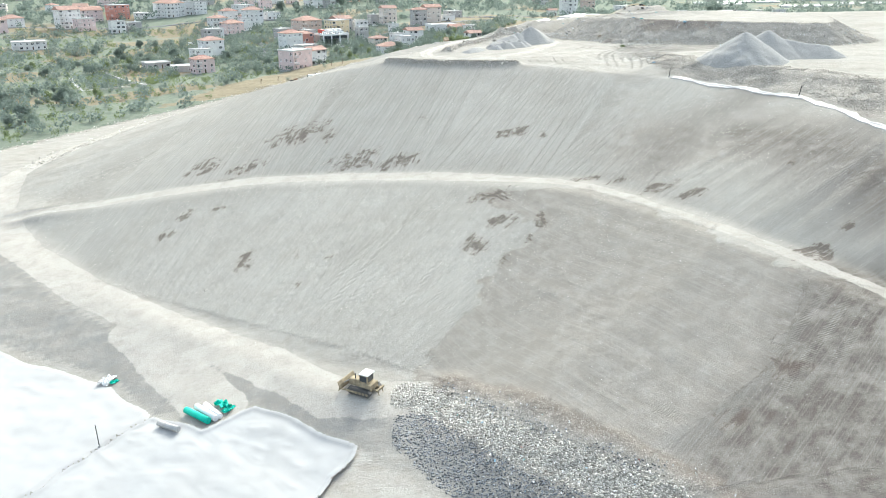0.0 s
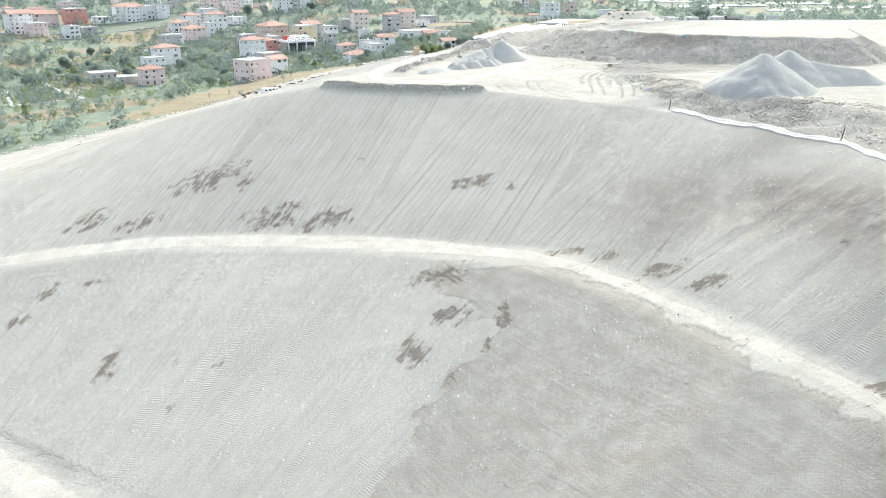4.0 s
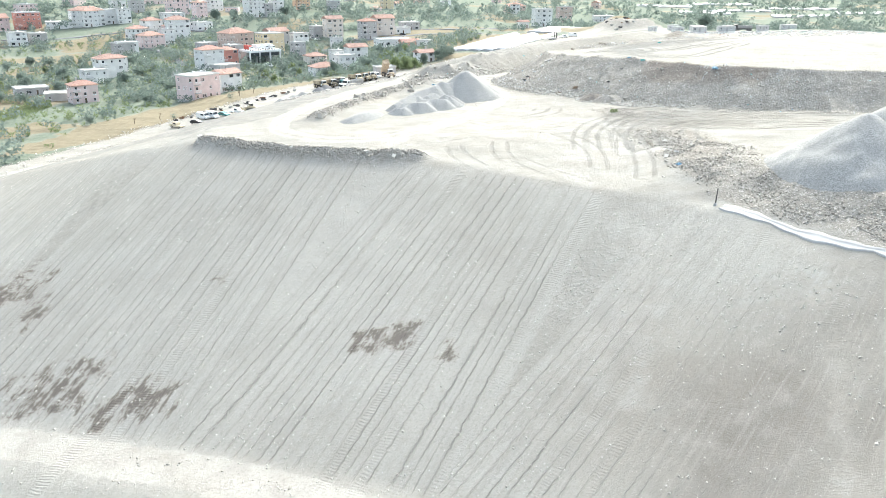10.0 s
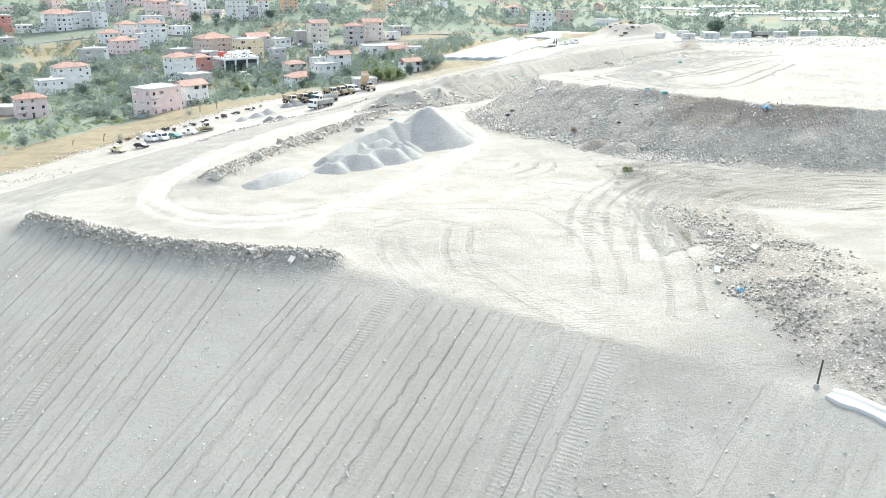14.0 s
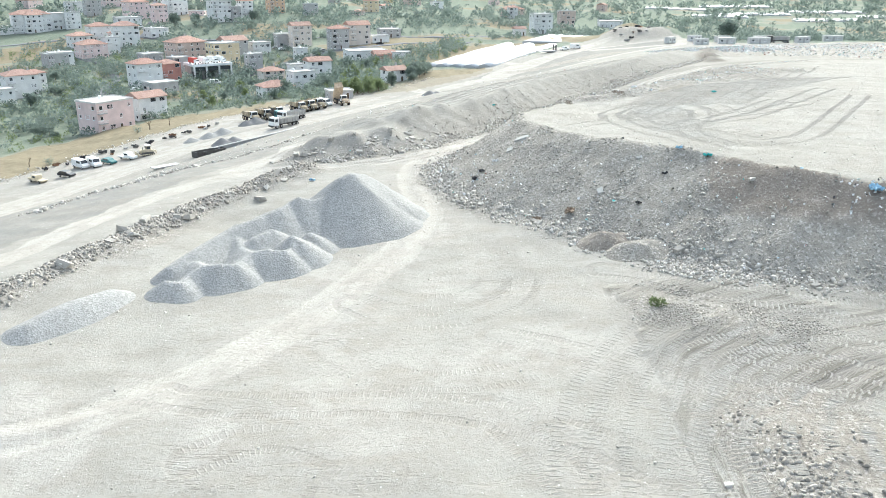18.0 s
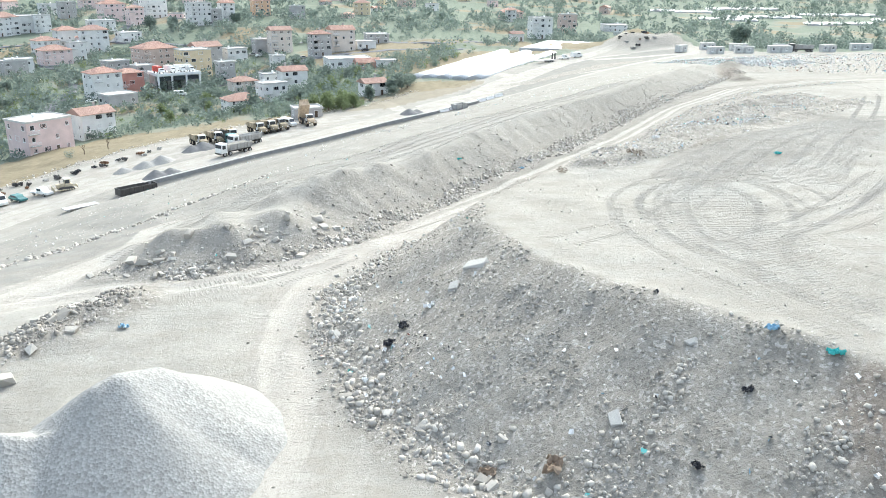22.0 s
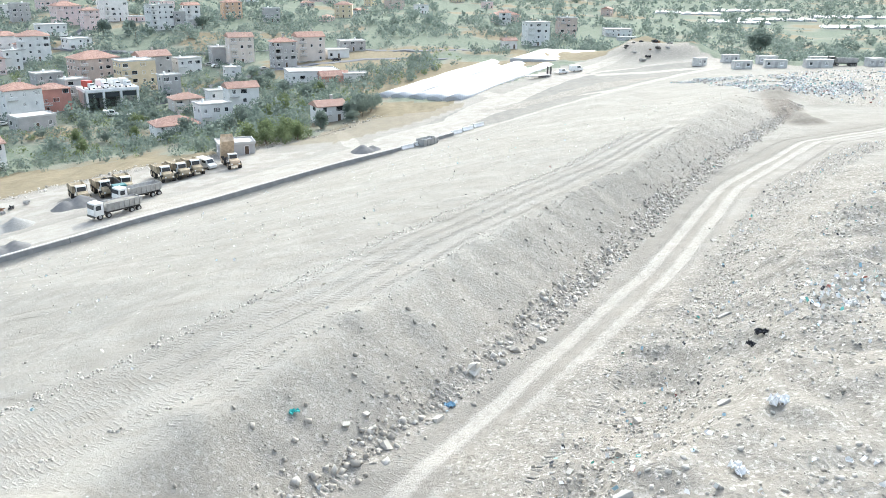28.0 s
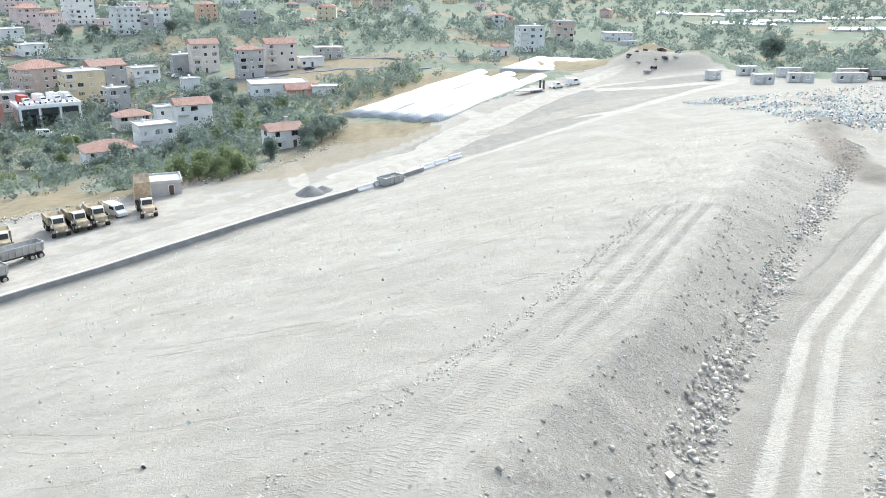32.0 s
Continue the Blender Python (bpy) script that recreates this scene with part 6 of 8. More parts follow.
# ---- machines and vehicles ----
YELLOW = worn("machine_yellow", (0.40, 0.33, 0.225), 0.8, scale=1.2, amount=0.5)
PALEYELLOW = worn("dusty_machine_paint", (0.58, 0.50, 0.36), 0.7, scale=1.2, amount=0.3)
CABWHITE = worn("vehicle_white", (0.74, 0.73, 0.70), 0.4, scale=1, amount=0.15)
GREYSTEEL = worn("dusty_steel", (0.42, 0.41, 0.39), 0.6, 0.2, scale=1.2, amount=0.25)
DARKSTEEL = worn("dark_steel", (0.10, 0.095, 0.09), 0.6, 0.3)
RUST = worn("rusty_steel", (0.24, 0.14, 0.09), 0.85, scale=1.5, amount=0.4)
RUBBER = worn("rubber", (0.045, 0.042, 0.04), 0.9)
RED = worn("red_paint", (0.5, 0.09, 0.07), 0.5)
BLACK = worn("black_paint", (0.03, 0.03, 0.035), 0.35)
GREEN = worn("teal_paint", (0.05, 0.17, 0.17), 0.5)
MESHGREEN = worn("green_netting", (0.03, 0.50, 0.36), 0.7, amount=0.3)
BLUEWRAP = worn("blue_wrap", (0.28, 0.45, 0.58), 0.5, amount=0.2)


def bevelled(bm, width=0.05):
    bmesh.ops.bevel(bm, geom=bm.edges[:], offset=width, segments=1, affect='EDGES')
    return bm


def prism(profile, y0, y1, bevel=0.04):
    """A side profile in x and z pulled across y."""
    bm = bmesh.new()
    a = [bm.verts.new((x, y0, z)) for x, z in profile]
    b = [bm.verts.new((x, y1, z)) for x, z in profile]
    bm.faces.new(a[::-1]), bm.faces.new(b)
    n = len(profile)
    for i in range(n):
        bm.faces.new((a[i], a[(i + 1) % n], b[(i + 1) % n], b[i]))
    bmesh.ops.recalc_face_normals(bm, faces=bm.faces)
    if bevel:
        bevelled(bm, bevel)
    return bm


def wheel(ob, x, y, r, width, hub=None):
    bm = bmesh.new()
    tube(bm, (0, -width / 2, 0), (0, width / 2, 0), r, r, 18)
    bevelled(bm, r * 0.08)
    w = part("wheel", bm, RUBBER, ob)
    w.location = (x, y, r)
    bm = bmesh.new()
    tube(bm, (0, -width / 2 - 0.02, 0), (0, width / 2 + 0.02, 0), r * 0.55, r * 0.55, 14)
    part("rim", bm, hub or GREYSTEEL, w)
    return w


def panes(ob, boxes):
    for b in boxes:
        bm = bmesh.new()
        box(bm, *b)
        part("window", bm, GLASS, ob)


def bulldozer(x, y, yaw, label, paint, scale=1.0):
    ob = thing("bulldozer", (x, y, ground(x, y) + 0.02), label, "bulldozer", yaw=yaw)
    ob.scale = (scale,) * 3
    loop = [(-1.9, 0.35), (-1.6, 0.05), (1.4, 0.05), (1.75, 0.35), (1.75, 0.6), (1.45, 0.95), (0.2, 1.05), (-1.5, 0.95), (-1.9, 0.65)]
    for s in (-1, 1):
        tr = part("track", prism(loop, s * 1.25 - 0.28, s * 1.25 + 0.28, 0.03), DARKSTEEL, ob)
        bm = bmesh.new()
        box(bm, -0.035, s * 1.25 - 0.3, 0.0, 0.035, s * 1.25 + 0.3, 0.08)
        first = part("grouser", bm, DARKSTEEL, tr)
        first.location = (-1.55, 0, 0)
        for i in range(1, 22):
            again("grouser", first, Matrix.Translation((-1.55 + i // 2 * 0.29, 0, 0.98 if i % 2 else 0)), tr)
        bm = bmesh.new()
        tube(bm, (0, s * 1.25 - 0.31, 0.42), (0, s * 1.25 + 0.31, 0.42), 0.2, seg=10)
        first = part("roller", bm, paint, tr)
        first.location = (-1.4, 0, 0)
        for u in (-0.85, -0.3, 0.25, 0.8, 1.35):
            again("roller", first, Matrix.Translation((u, 0, 0)), tr)
    part("hood", prism([(0.15, 0.8), (2.0, 0.8), (2.0, 1.65), (0.15, 1.85)], -0.62, 0.62, 0.08), paint, ob)
    part("body", prism([(-1.7, 0.7), (0.3, 0.7), (0.3, 1.5), (-0.9, 1.55), (-1.7, 1.6)], -0.95, 0.95, 0.06), paint, ob)
    part("cab", prism([(-1.15, 1.5), (0.3, 1.5), (0.12, 2.75), (-1.05, 2.75)], -0.75, 0.75, 0.05), paint, ob)
    part("roof", prism([(-1.25, 2.75), (0.25, 2.75), (0.2, 2.92), (-1.2, 2.92)], -0.9, 0.9, 0.05), CABWHITE, ob, "white cab roof")
    panes(ob, [(-0.95, -0.78, 1.8, 0.1, -0.74, 2.6), (-0.95, 0.74, 1.8, 0.1, 0.78, 2.6), (0.16, -0.62, 1.9, 0.24, 0.62, 2.6), (-1.14, -0.62, 1.8, -1.08, 0.62, 2.6)])
    bm = bmesh.new()
    tube(bm, (1.1, 0.3, 1.7), (1.1, 0.3, 2.5), 0.08, seg=10)
    part("exhaust", bm, DARKSTEEL, ob)
    blade = part("blade", prism([(2.85, 0.1), (2.65, 0.5), (2.7, 1.0), (2.95, 1.4), (3.05, 1.4), (2.85, 1.0), (2.8, 0.5), (2.98, 0.08)], -1.85, 1.85, 0.02), paint, ob)
    for s in (-1, 1):
        bm = bmesh.new()
        tube(bm, (0.0, s * 1.6, 0.5), (2.75, s * 1.6, 0.45), 0.11, seg=8)
        part("push_arm", bm, paint, ob)
        bm = bmesh.new()
        tube(bm, (1.9, s * 0.55, 1.5), (2.75, s * 0.75, 0.9), 0.07, seg=8)
        part("lift_ram", bm, GREYSTEEL, ob)
        bm = bmesh.new()
        tube(bm, (-1.7, s * 0.5, 0.9), (-2.6, s * 0.5, 1.0), 0.1, seg=8)
        tube(bm, (-2.5, s * 0.5, 1.2), (-2.75, s * 0.5, 0.25), 0.09, 0.05, 8)
        part("ripper", bm, paint, ob)
    bm = bmesh.new()
    box(bm, -2.7, -0.9, 0.9, -2.45, 0.9, 1.15)
    part("ripper_beam", bm, paint, ob)
    return ob


def open_body(length, width, height, wall=0.1, flare=0.25):
    """An open tipping body: floor and four sloped sides with thickness."""
    bm = bmesh.new()
    a, b, f = length / 2, width / 2, flare
    def ring(x0, x1, y, z):
        return [bm.verts.new(p) for p in ((x0, -y, z), (x1, -y, z), (x1, y, z), (x0, y, z))]
    r0, r1 = ring(-a, a, b - f, 0), ring(-a - 0.1, a + 0.1, b, height)
    r2, r3 = ring(-a - 0.1 + wall, a + 0.1 - wall, b - wall, height), ring(-a + wall, a - wall, b - f - wall, wall)
    for p, q in ((r0, r1), (r1, r2), (r2, r3)):
        for i in range(4):
            bm.faces.new((p[i], p[(i + 1) % 4], q[(i + 1) % 4], q[i]))
    bm.faces.new(r0[::-1]), bm.faces.new(r3)
    bmesh.ops.recalc_face_normals(bm, faces=bm.faces)
    return bm


def tipper(x, y, yaw, label, cab=CABWHITE, body=GREYSTEEL, load=None):
    """A four-axle road tipper, cab forward along x."""
    ob = thing("tipper_truck", (x, y, ground(x, y) + 0.02), label, "truck", yaw=yaw)
    part("cab", prism([(2.9, 0.75), (4.7, 0.75), (4.7, 1.7), (4.5, 3.0), (2.9, 3.05)], -1.22, 1.22, 0.08), cab, ob)
    panes(ob, [(4.55, -1.05, 1.85, 4.66, 1.05, 2.75), (3.4, -1.25, 1.8, 4.3, -1.2, 2.6), (3.4, 1.2, 1.8, 4.3, 1.25, 2.6)])
    bm = bmesh.new()
    box(bm, 4.68, -1.2, 0.5, 4.85, 1.2, 0.85)
    part("bumper", bm, DARKSTEEL, ob)
    bm = bmesh.new()
    for s in (-0.45, 0.45):
        box(bm, -4.4, s - 0.12, 0.75, 3.0, s + 0.12, 1.05)
    part("chassis", bm, DARKSTEEL, ob)
    b = part("tipping_body", open_body(6.6, 2.5, 1.45), body, ob)
    b.location = (-1.1, 0, 1.15)
    bm = bmesh.new()
    box(bm, -0.05, -0.07, 0.1, 0.05, 0.09, 1.42)
    first = part("rib", bm, body, b)
    first.location = (-3.0, -1.16, 0)
    for i in range(1, 14):
        again("rib", first, Matrix.Translation((-3.0 + i // 2, 1.16 if i % 2 else -1.16, 0)), b)
    if load:
        bm = bmesh.new()
        bmesh.ops.create_grid(bm, x_segments=16, y_segments=7, size=0.5)
        for v in bm.verts:
            v.co = Vector((v.co.x * 6.4, v.co.y * 2.25, 1.15 + 0.35 * math.cos(v.co.x * 2.6) * math.cos(v.co.y * 2.6) + random.uniform(-0.05, 0.05)))
        part("load", bm, load, b)
    for u in (3.7, 2.1, -2.4, -3.75):
        for s in (-1, 1):
            wheel(ob, u, s * 1.0, 0.52, 0.42)
    for s in (-1, 1):
        bm = bmesh.new()
        box(bm, 4.3, s * 1.45 - 0.1, 1.9, 4.42, s * 1.45 + 0.1, 2.4)
        part("mirror", bm, BLACK, ob)
    return ob


def dumper(x, y, yaw, label, raised=0.0, paint=YELLOW):
    """An articulated dump truck, cab forward along x."""
    ob = thing("dump_truck", (x, y, ground(x, y) + 0.02), label, "dump truck", "parked dump trucks", yaw)
    part("bonnet", prism([(2.6, 1.1), (4.5, 1.1), (4.6, 1.5), (4.3, 2.05), (2.6, 2.2)], -1.0, 1.0, 0.1), paint, ob)
    part("cab", prism([(1.5, 1.2), (2.7, 1.2), (2.65, 3.15), (1.55, 3.15)], -0.95, 0.95, 0.06), CABWHITE, ob, "pale dusty cab")
    panes(ob, [(2.62, -0.8, 2.2, 2.72, 0.8, 3.0), (1.7, -0.98, 2.1, 2.5, -0.93, 3.0), (1.7, 0.93, 2.1, 2.5, 0.98, 3.0)])
    part("fender", prism([(2.4, 1.0), (4.2, 1.0), (4.1, 1.35), (2.5, 1.35)], -1.35, 1.35, 0.05), paint, ob)
    bm = bmesh.new()
    box(bm, -4.2, -0.5, 0.9, 1.9, 0.5, 1.25)
    part("chassis", bm, DARKSTEEL, ob)
    hop = part("hopper", prism([(-4.6, 0.5), (-3.4, 0.0), (0.9, 0.0), (1.2, 1.3), (1.7, 1.6), (0.8, 1.6), (0.5, 0.2), (-3.3, 0.2), (-4.5, 0.75)], -1.3, 1.3, 0.0), paint, ob)
    hop.matrix_basis = pose(-3.2, 0, 1.5) @ pose(0, 0, 0, 0, -raised, 0) @ pose(3.2, 0, 0)
    for s in (-1, 1):
        part("hopper_side", prism([(-4.5, 0.55), (-3.4, 0.0), (0.9, 0.0), (1.1, 1.4), (-3.2, 1.25)], s * 1.32 - 0.06, s * 1.32 + 0.06, 0.02), paint, hop)
    for u in (3.3, -1.2, -2.9):
        for s in (-1, 1):
            wheel(ob, u, s * 1.12, 0.82, 0.6, paint)
    for s in (-1, 1):
        bm = bmesh.new()
        box(bm, 4.5, s * 0.75 - 0.15, 1.25, 4.62, s * 0.75 + 0.15, 1.5)
        part("headlight", bm, WHITE, ob)
    return ob


def car(x, y, yaw, label, paint, kind="car", lift=0.0):
    ob = thing("van" if kind == "van" else ("pickup" if kind == "pickup" else "car"), (x, y, ground(x, y) + 0.02 + lift), label, "van" if kind == "van" else "car", yaw=yaw)
    if kind == "van":
        prof, w, l = [(-2.6, 0.4), (2.5, 0.4), (2.55, 1.0), (1.7, 1.35), (1.2, 2.2), (-2.5, 2.3), (-2.6, 1.0)], 0.95, 1.7
        glass = [(-0.3, -0.97, 1.4, 1.15, -0.93, 1.95), (-0.3, 0.93, 1.4, 1.15, 0.97, 1.95)]
    elif kind == "pickup":
        prof, w, l = [(-2.6, 0.45), (2.5, 0.45), (2.5, 1.05), (1.3, 1.15), (0.8, 1.8), (-0.5, 1.85), (-0.6, 0.8), (-2.6, 0.8)], 0.92, 1.6
        glass = [(-0.35, -0.94, 1.2, 0.7, -0.9, 1.65), (-0.35, 0.9, 1.2, 0.7, 0.94, 1.65)]
    else:
        prof, w, l = [(-2.1, 0.4), (2.1, 0.4), (2.1, 0.85), (1.1, 1.0), (0.5, 1.45), (-1.2, 1.47), (-1.9, 1.0), (-2.1, 0.9)], 0.85, 1.35
        glass = [(-1.2, -0.87, 1.02, 0.55, -0.83, 1.36), (-1.2, 0.83, 1.02, 0.55, 0.87, 1.36)]
    part("body", prism(prof, -w, w, 0.08), paint, ob)
    panes(ob, glass)
    if kind == "van":
        bm = bmesh.new()
        box(bm, -0.02, -0.8, -0.4, 0.02, 0.8, 0.4)
        g = part("windscreen", bm, GLASS, ob)
        g.matrix_basis = pose(1.48, 0, 1.78, 0, -30, 0)
    for u in (l - 0.1, -l + 0.1):
        for s in (-1, 1):
            wheel(ob, u, s * (w - 0.1), 0.34, 0.24)
    return ob


bulldozer(-9.6, 84.6, 152, "dusty tan-yellow bulldozer with a white cab roof on the haul road", worn("dusty_yellow", (0.36, 0.295, 0.20), 0.85, scale=1.5, amount=0.5), 0.9)
bulldozer(-42.5, 358, 215, "pale yellow bulldozer parked beside the valley road", PALEYELLOW, 0.9)
tipper(-9.5, 387.5, 232, "white tipper truck with a pale body parked by the dump trucks")
tipper(-10, 377.5, 231, "white-cabbed tipper truck with a grey body on the valley road", load=EARTH)
for x, y, a in ((-22, 390.5, -56), (-18.6, 393.4, -54), (-15.4, 396.2, -58), (-9.8, 403, -55), (-7.2, 405, -52), (-4.8, 407.4, -57)):
    dumper(x, y, a, "dusty yellow articulated dump truck parked in a row on the verge")
dumper(2.6, 411, -64, "orange dump truck with its hopper tipped up beside the shed", 62, worn("dump_orange", (0.52, 0.40, 0.28), 0.8, amount=0.4))
tipper(-15.5, 391.5, -54, "dark green tipper truck parked between dump trucks", GREEN, DARKSTEEL)
car(-2.6, 410.5, -40, "small white van at the end of the dump trucks", CABWHITE, "van")
car(-56.5, 350.5, -35, "white van parked beside the valley road", CABWHITE, "van")
car(-53.4, 351, -45, "white delivery van parked beside a dark car", CABWHITE, "van")
car(-50.2, 352.5, -30, "dark green car parked next to the vans", GREEN)
car(-46.5, 355.5, -25, "white flatbed pickup on the gravel verge", CABWHITE, "pickup")
car(-56.5, 342, -20, "black car parked on the gravel verge", BLACK)
car(-62, 339, 150, "pale yellow loader-like pickup at the verge end", PALEYELLOW, "pickup")
for x, y, a, col, kind in ((-58, 518, 30, CABWHITE, "car"), (-66, 521, 20, CABWHITE, "van"), (-98, 509, 60, CABWHITE, "car"), (-40, 552, 40, GREYSTEEL, "car"), (-36, 583, 45, CABWHITE, "van"), (-25, 588, 40, GREYSTEEL, "car"),
                           (-150, 560, 20, GREYSTEEL, "car"), (-146, 566, 10, CABWHITE, "car"), (-160, 556, 30, CABWHITE, "car"), (-170, 552, 30, CABWHITE, "van"), (-140, 690, 50, CABWHITE, "car"), (-148, 712, 70, GREYSTEEL, "car"), (-165, 716, 60, CABWHITE, "van"),
                           (-50, 606, 30, CABWHITE, "car"), (-54, 610, 20, GREYSTEEL, "car"), (-8, 580, 30, CABWHITE, "car"), (4, 606, 30, BLACK, "car")):
    car(x, y, a, {"car": "small car parked beside a village lane", "van": "white van parked beside a village house"}[kind], col, kind)


# ---- workshop with trucks on its roof ----
def workshop(x, y, yaw):
    ob = thing("workshop", (x, y, ground(x, y) - 0.5), "grey concrete workshop with a white-framed front and roof parking", "workshop", yaw=yaw)
    bm = bmesh.new()
    box(bm, -9, -1.5, -2, 9, 6, 6.6)
    part("wall", bm, CONCRETE, ob)
    bm = bmesh.new()
    box(bm, -9.6, -6.6, 6.6, 9.6, 6.6, 7.1)
    for b in ((-9.6, -6.6, 9.6, -6.3), (-9.6, 6.3, 9.6, 6.6), (-9.6, -6.3, -9.3, 6.3), (9.3, -6.3, 9.6, 6.3)):
        box(bm, b[0], b[1], 7.08, b[2], b[3], 7.7)
    part("roof_deck", bm, WHITE, ob)
    for u in (-9, -3.2, 3.0, 9):
        bm = bmesh.new()
        box(bm, u - 0.35, -6.5, -2, u + 0.35, -5.8, 6.6)
        part("column", bm, WHITE, ob, "white square column")
    for u in (-6.1, -0.1, 6.0):
        bm = bmesh.new()
        box(bm, u - 2.4, -6.3, 4.6, u + 2.4, -6.1, 6.3)
        part("window", bm, GLASS, ob)
        # flat panels close the open bays; dark ones imitate the shade inside
        bm = bmesh.new()
        box(bm, u - 2.3, -1.62, -0.5, u + 2.3, -1.48, 4.0)
        part("door", bm, GREYSTEEL if u > 3 else DARKSTEEL, ob, "steel panel filling an open bay, dark for the shade inside")
    return ob


shop = workshop(-74, 541, 36)
for i, (u, v, col) in enumerate(((-6.5, 0, RED), (-1.5, 0.5, CABWHITE), (3, 1, CABWHITE), (6.5, 0, CABWHITE))):
    p = shop.matrix_basis @ Vector((u, v, 7.15))
    t = thing("box_truck", p, "small box truck parked on the workshop roof", "truck", "trucks on the workshop roof", 36 - 75)
    part("cargo_box", prism([(-3.2, 0.8), (0.9, 0.8), (0.9, 3.0), (-3.2, 3.0)], -1.1, 1.1, 0.05), col, t)
    part("cab", prism([(1.0, 0.6), (2.7, 0.6), (2.7, 1.3), (2.4, 2.2), (1.0, 2.2)], -1.0, 1.0, 0.06), CABWHITE, t)
    panes(t, [(2.45, -0.85, 1.4, 2.6, 0.85, 2.0)])
    for a in (1.9, -2.2):
        for s in (-1, 1):
            wheel(t, a, s * 0.85, 0.42, 0.3)


# ---- parapet and barriers along the valley road ----
# stained concrete, darkened below CONCRETE to hold the wall face's shade
SHADECONCRETE = worn("weathered_shaded_concrete", (0.27, 0.27, 0.265), 0.9, scale=0.5, amount=0.3, grain=4)


def parapet():
    line = resample([p for p in PLAN["outer_inner"][3:11]], 3.0)
    ob = tagged(new("parapet_wall"), "grey concrete retaining wall with a pale coping along the road", "wall", kind="structure")
    for a, b in zip(line, line[1:]):
        a, b = Vector(a), Vector(b)
        d = (b - a)
        yaw = math.degrees(math.atan2(d.y, d.x))
        n = math.hypot(d.x, d.y)
        bm = bmesh.new()
        box(bm, 0.004, -0.55, -3.2, n - 0.004, -0.25, 0.55)
        p = part("panel", bm, SHADECONCRETE, ob)
        p.matrix_basis = pose(*a, 0, -math.degrees(math.atan2(d.z, n)), yaw)
        # coping: the wall's sunlit top, painted in with a paler material
        bm = bmesh.new()
        box(bm, 0, -0.65, 0.55, n, -0.15, 0.72)
        part("coping", bm, FLATROOF, p, "pale concrete coping")
    return ob


parapet()
for a in resample([(41, 417, 0), (61, 439.5, 0)], 4.2)[:-1]:
    b = tagged(new("road_barrier"), "white concrete road barrier in a broken row", "barrier", "road barriers")
    me = part("barrier_block", prism([(-0.4, 0), (0.4, 0), (0.35, 0.25), (0.15, 0.45), (0.12, 0.95), (-0.12, 0.95), (-0.15, 0.45), (-0.35, 0.25)], -1.9, 1.9, 0.02), WHITE, b)
    b.matrix_basis = pose(a[0], a[1], ground(a[0], a[1]), 0, 0, -43)


def skip(x, y, yaw, label, length=7.0, mat=None):
    ob = thing("skip", (x, y, ground(x, y) + 0.05), label, "skip", "roll-off skips", yaw)
    b = part("tub", open_body(length, 2.4, 1.5, 0.12, 0.1), mat or RUST, ob)
    for i in range(int(length) + 1):
        u = -length / 2 + i * length / int(length)
        for s in (-1, 1):
            bm = bmesh.new()
            box(bm, u - 0.06, s * 1.2 - 0.08, 0, u + 0.06, s * 1.2 + 0.1, 1.5)
            part("rib", bm, mat or RUST, b)
    return ob


skip(-24.5, 351, 47, "long rusty dark steel skip beside the road", 8, DARKSTEEL)
bm = bmesh.new()
box(bm, -3.4, -1.1, 0.25, 3.4, 1.1, 0.42)
for u in (-2.8, -0.9, 0.9, 2.8):
    box(bm, u - 0.12, -1.05, -0.1, u + 0.12, 1.05, 0.25)
ob = tagged(part("platform_bed", bm, GREYSTEEL), "low flat grey steel platform lying on the gravel", "steel platform")
ob.matrix_basis = pose(-33, 343, ground(-33, 343) + 0.1, 0, 0, 47)
skip(45.5, 420.5, 46, "small grey-brown skip on the road edge", 4.5, GREYSTEEL)
for pk, lab in (([(-23.5, 360.5, 1.6), (-21, 362.5, 1.3)], "low dark heap of road planings"), ([(31, 416, 1.5), (33, 417.5, 1.0)], "small dark earth heap on the road"), ([(-30, 372, 1.5), (-27, 375, 1.8), (-34, 369, 1.2)], "grey gravel heap on the road verge"),
                ([(-20, 386, 1.9), (-22, 384, 1.4)], "dark grey gravel heap beside dump trucks")):
    heap("gravel_heap", pk, 0.6, lab, 0.4, worn("dark_gravel", (0.2, 0.195, 0.19), 0.95, scale=1, grain=8) if "dark" in lab else GRAVEL, seed=len(lab))


def site_cabin(x, y, yaw, mat=None, length=6.5, label="white site cabin at the landfill entrance"):
    ob = thing("site_cabin", (x, y, ground(x, y) - 0.1), label, "site cabin", "entrance cabins", yaw)
    bm = bmesh.new()
    box(bm, -length / 2, -1.25, 0.2, length / 2, 1.25, 2.7)
    part("wall", bevelled(bm, 0.05), mat or CABINPAINT, ob)
    bm = bmesh.new()
    box(bm, -length / 2 - 0.1, -1.35, 2.7, length / 2 + 0.1, 1.35, 2.85)
    part("roof", bm, FLATROOF, ob)
    for u in (-length / 3, length / 4):
        again("window", CABIN_WINDOW, Matrix.Translation((u, -1.25, 1.1)), ob)
    again("door", CABIN_DOOR, Matrix.Translation((0, -1.25, 0.25)), ob)
    return ob


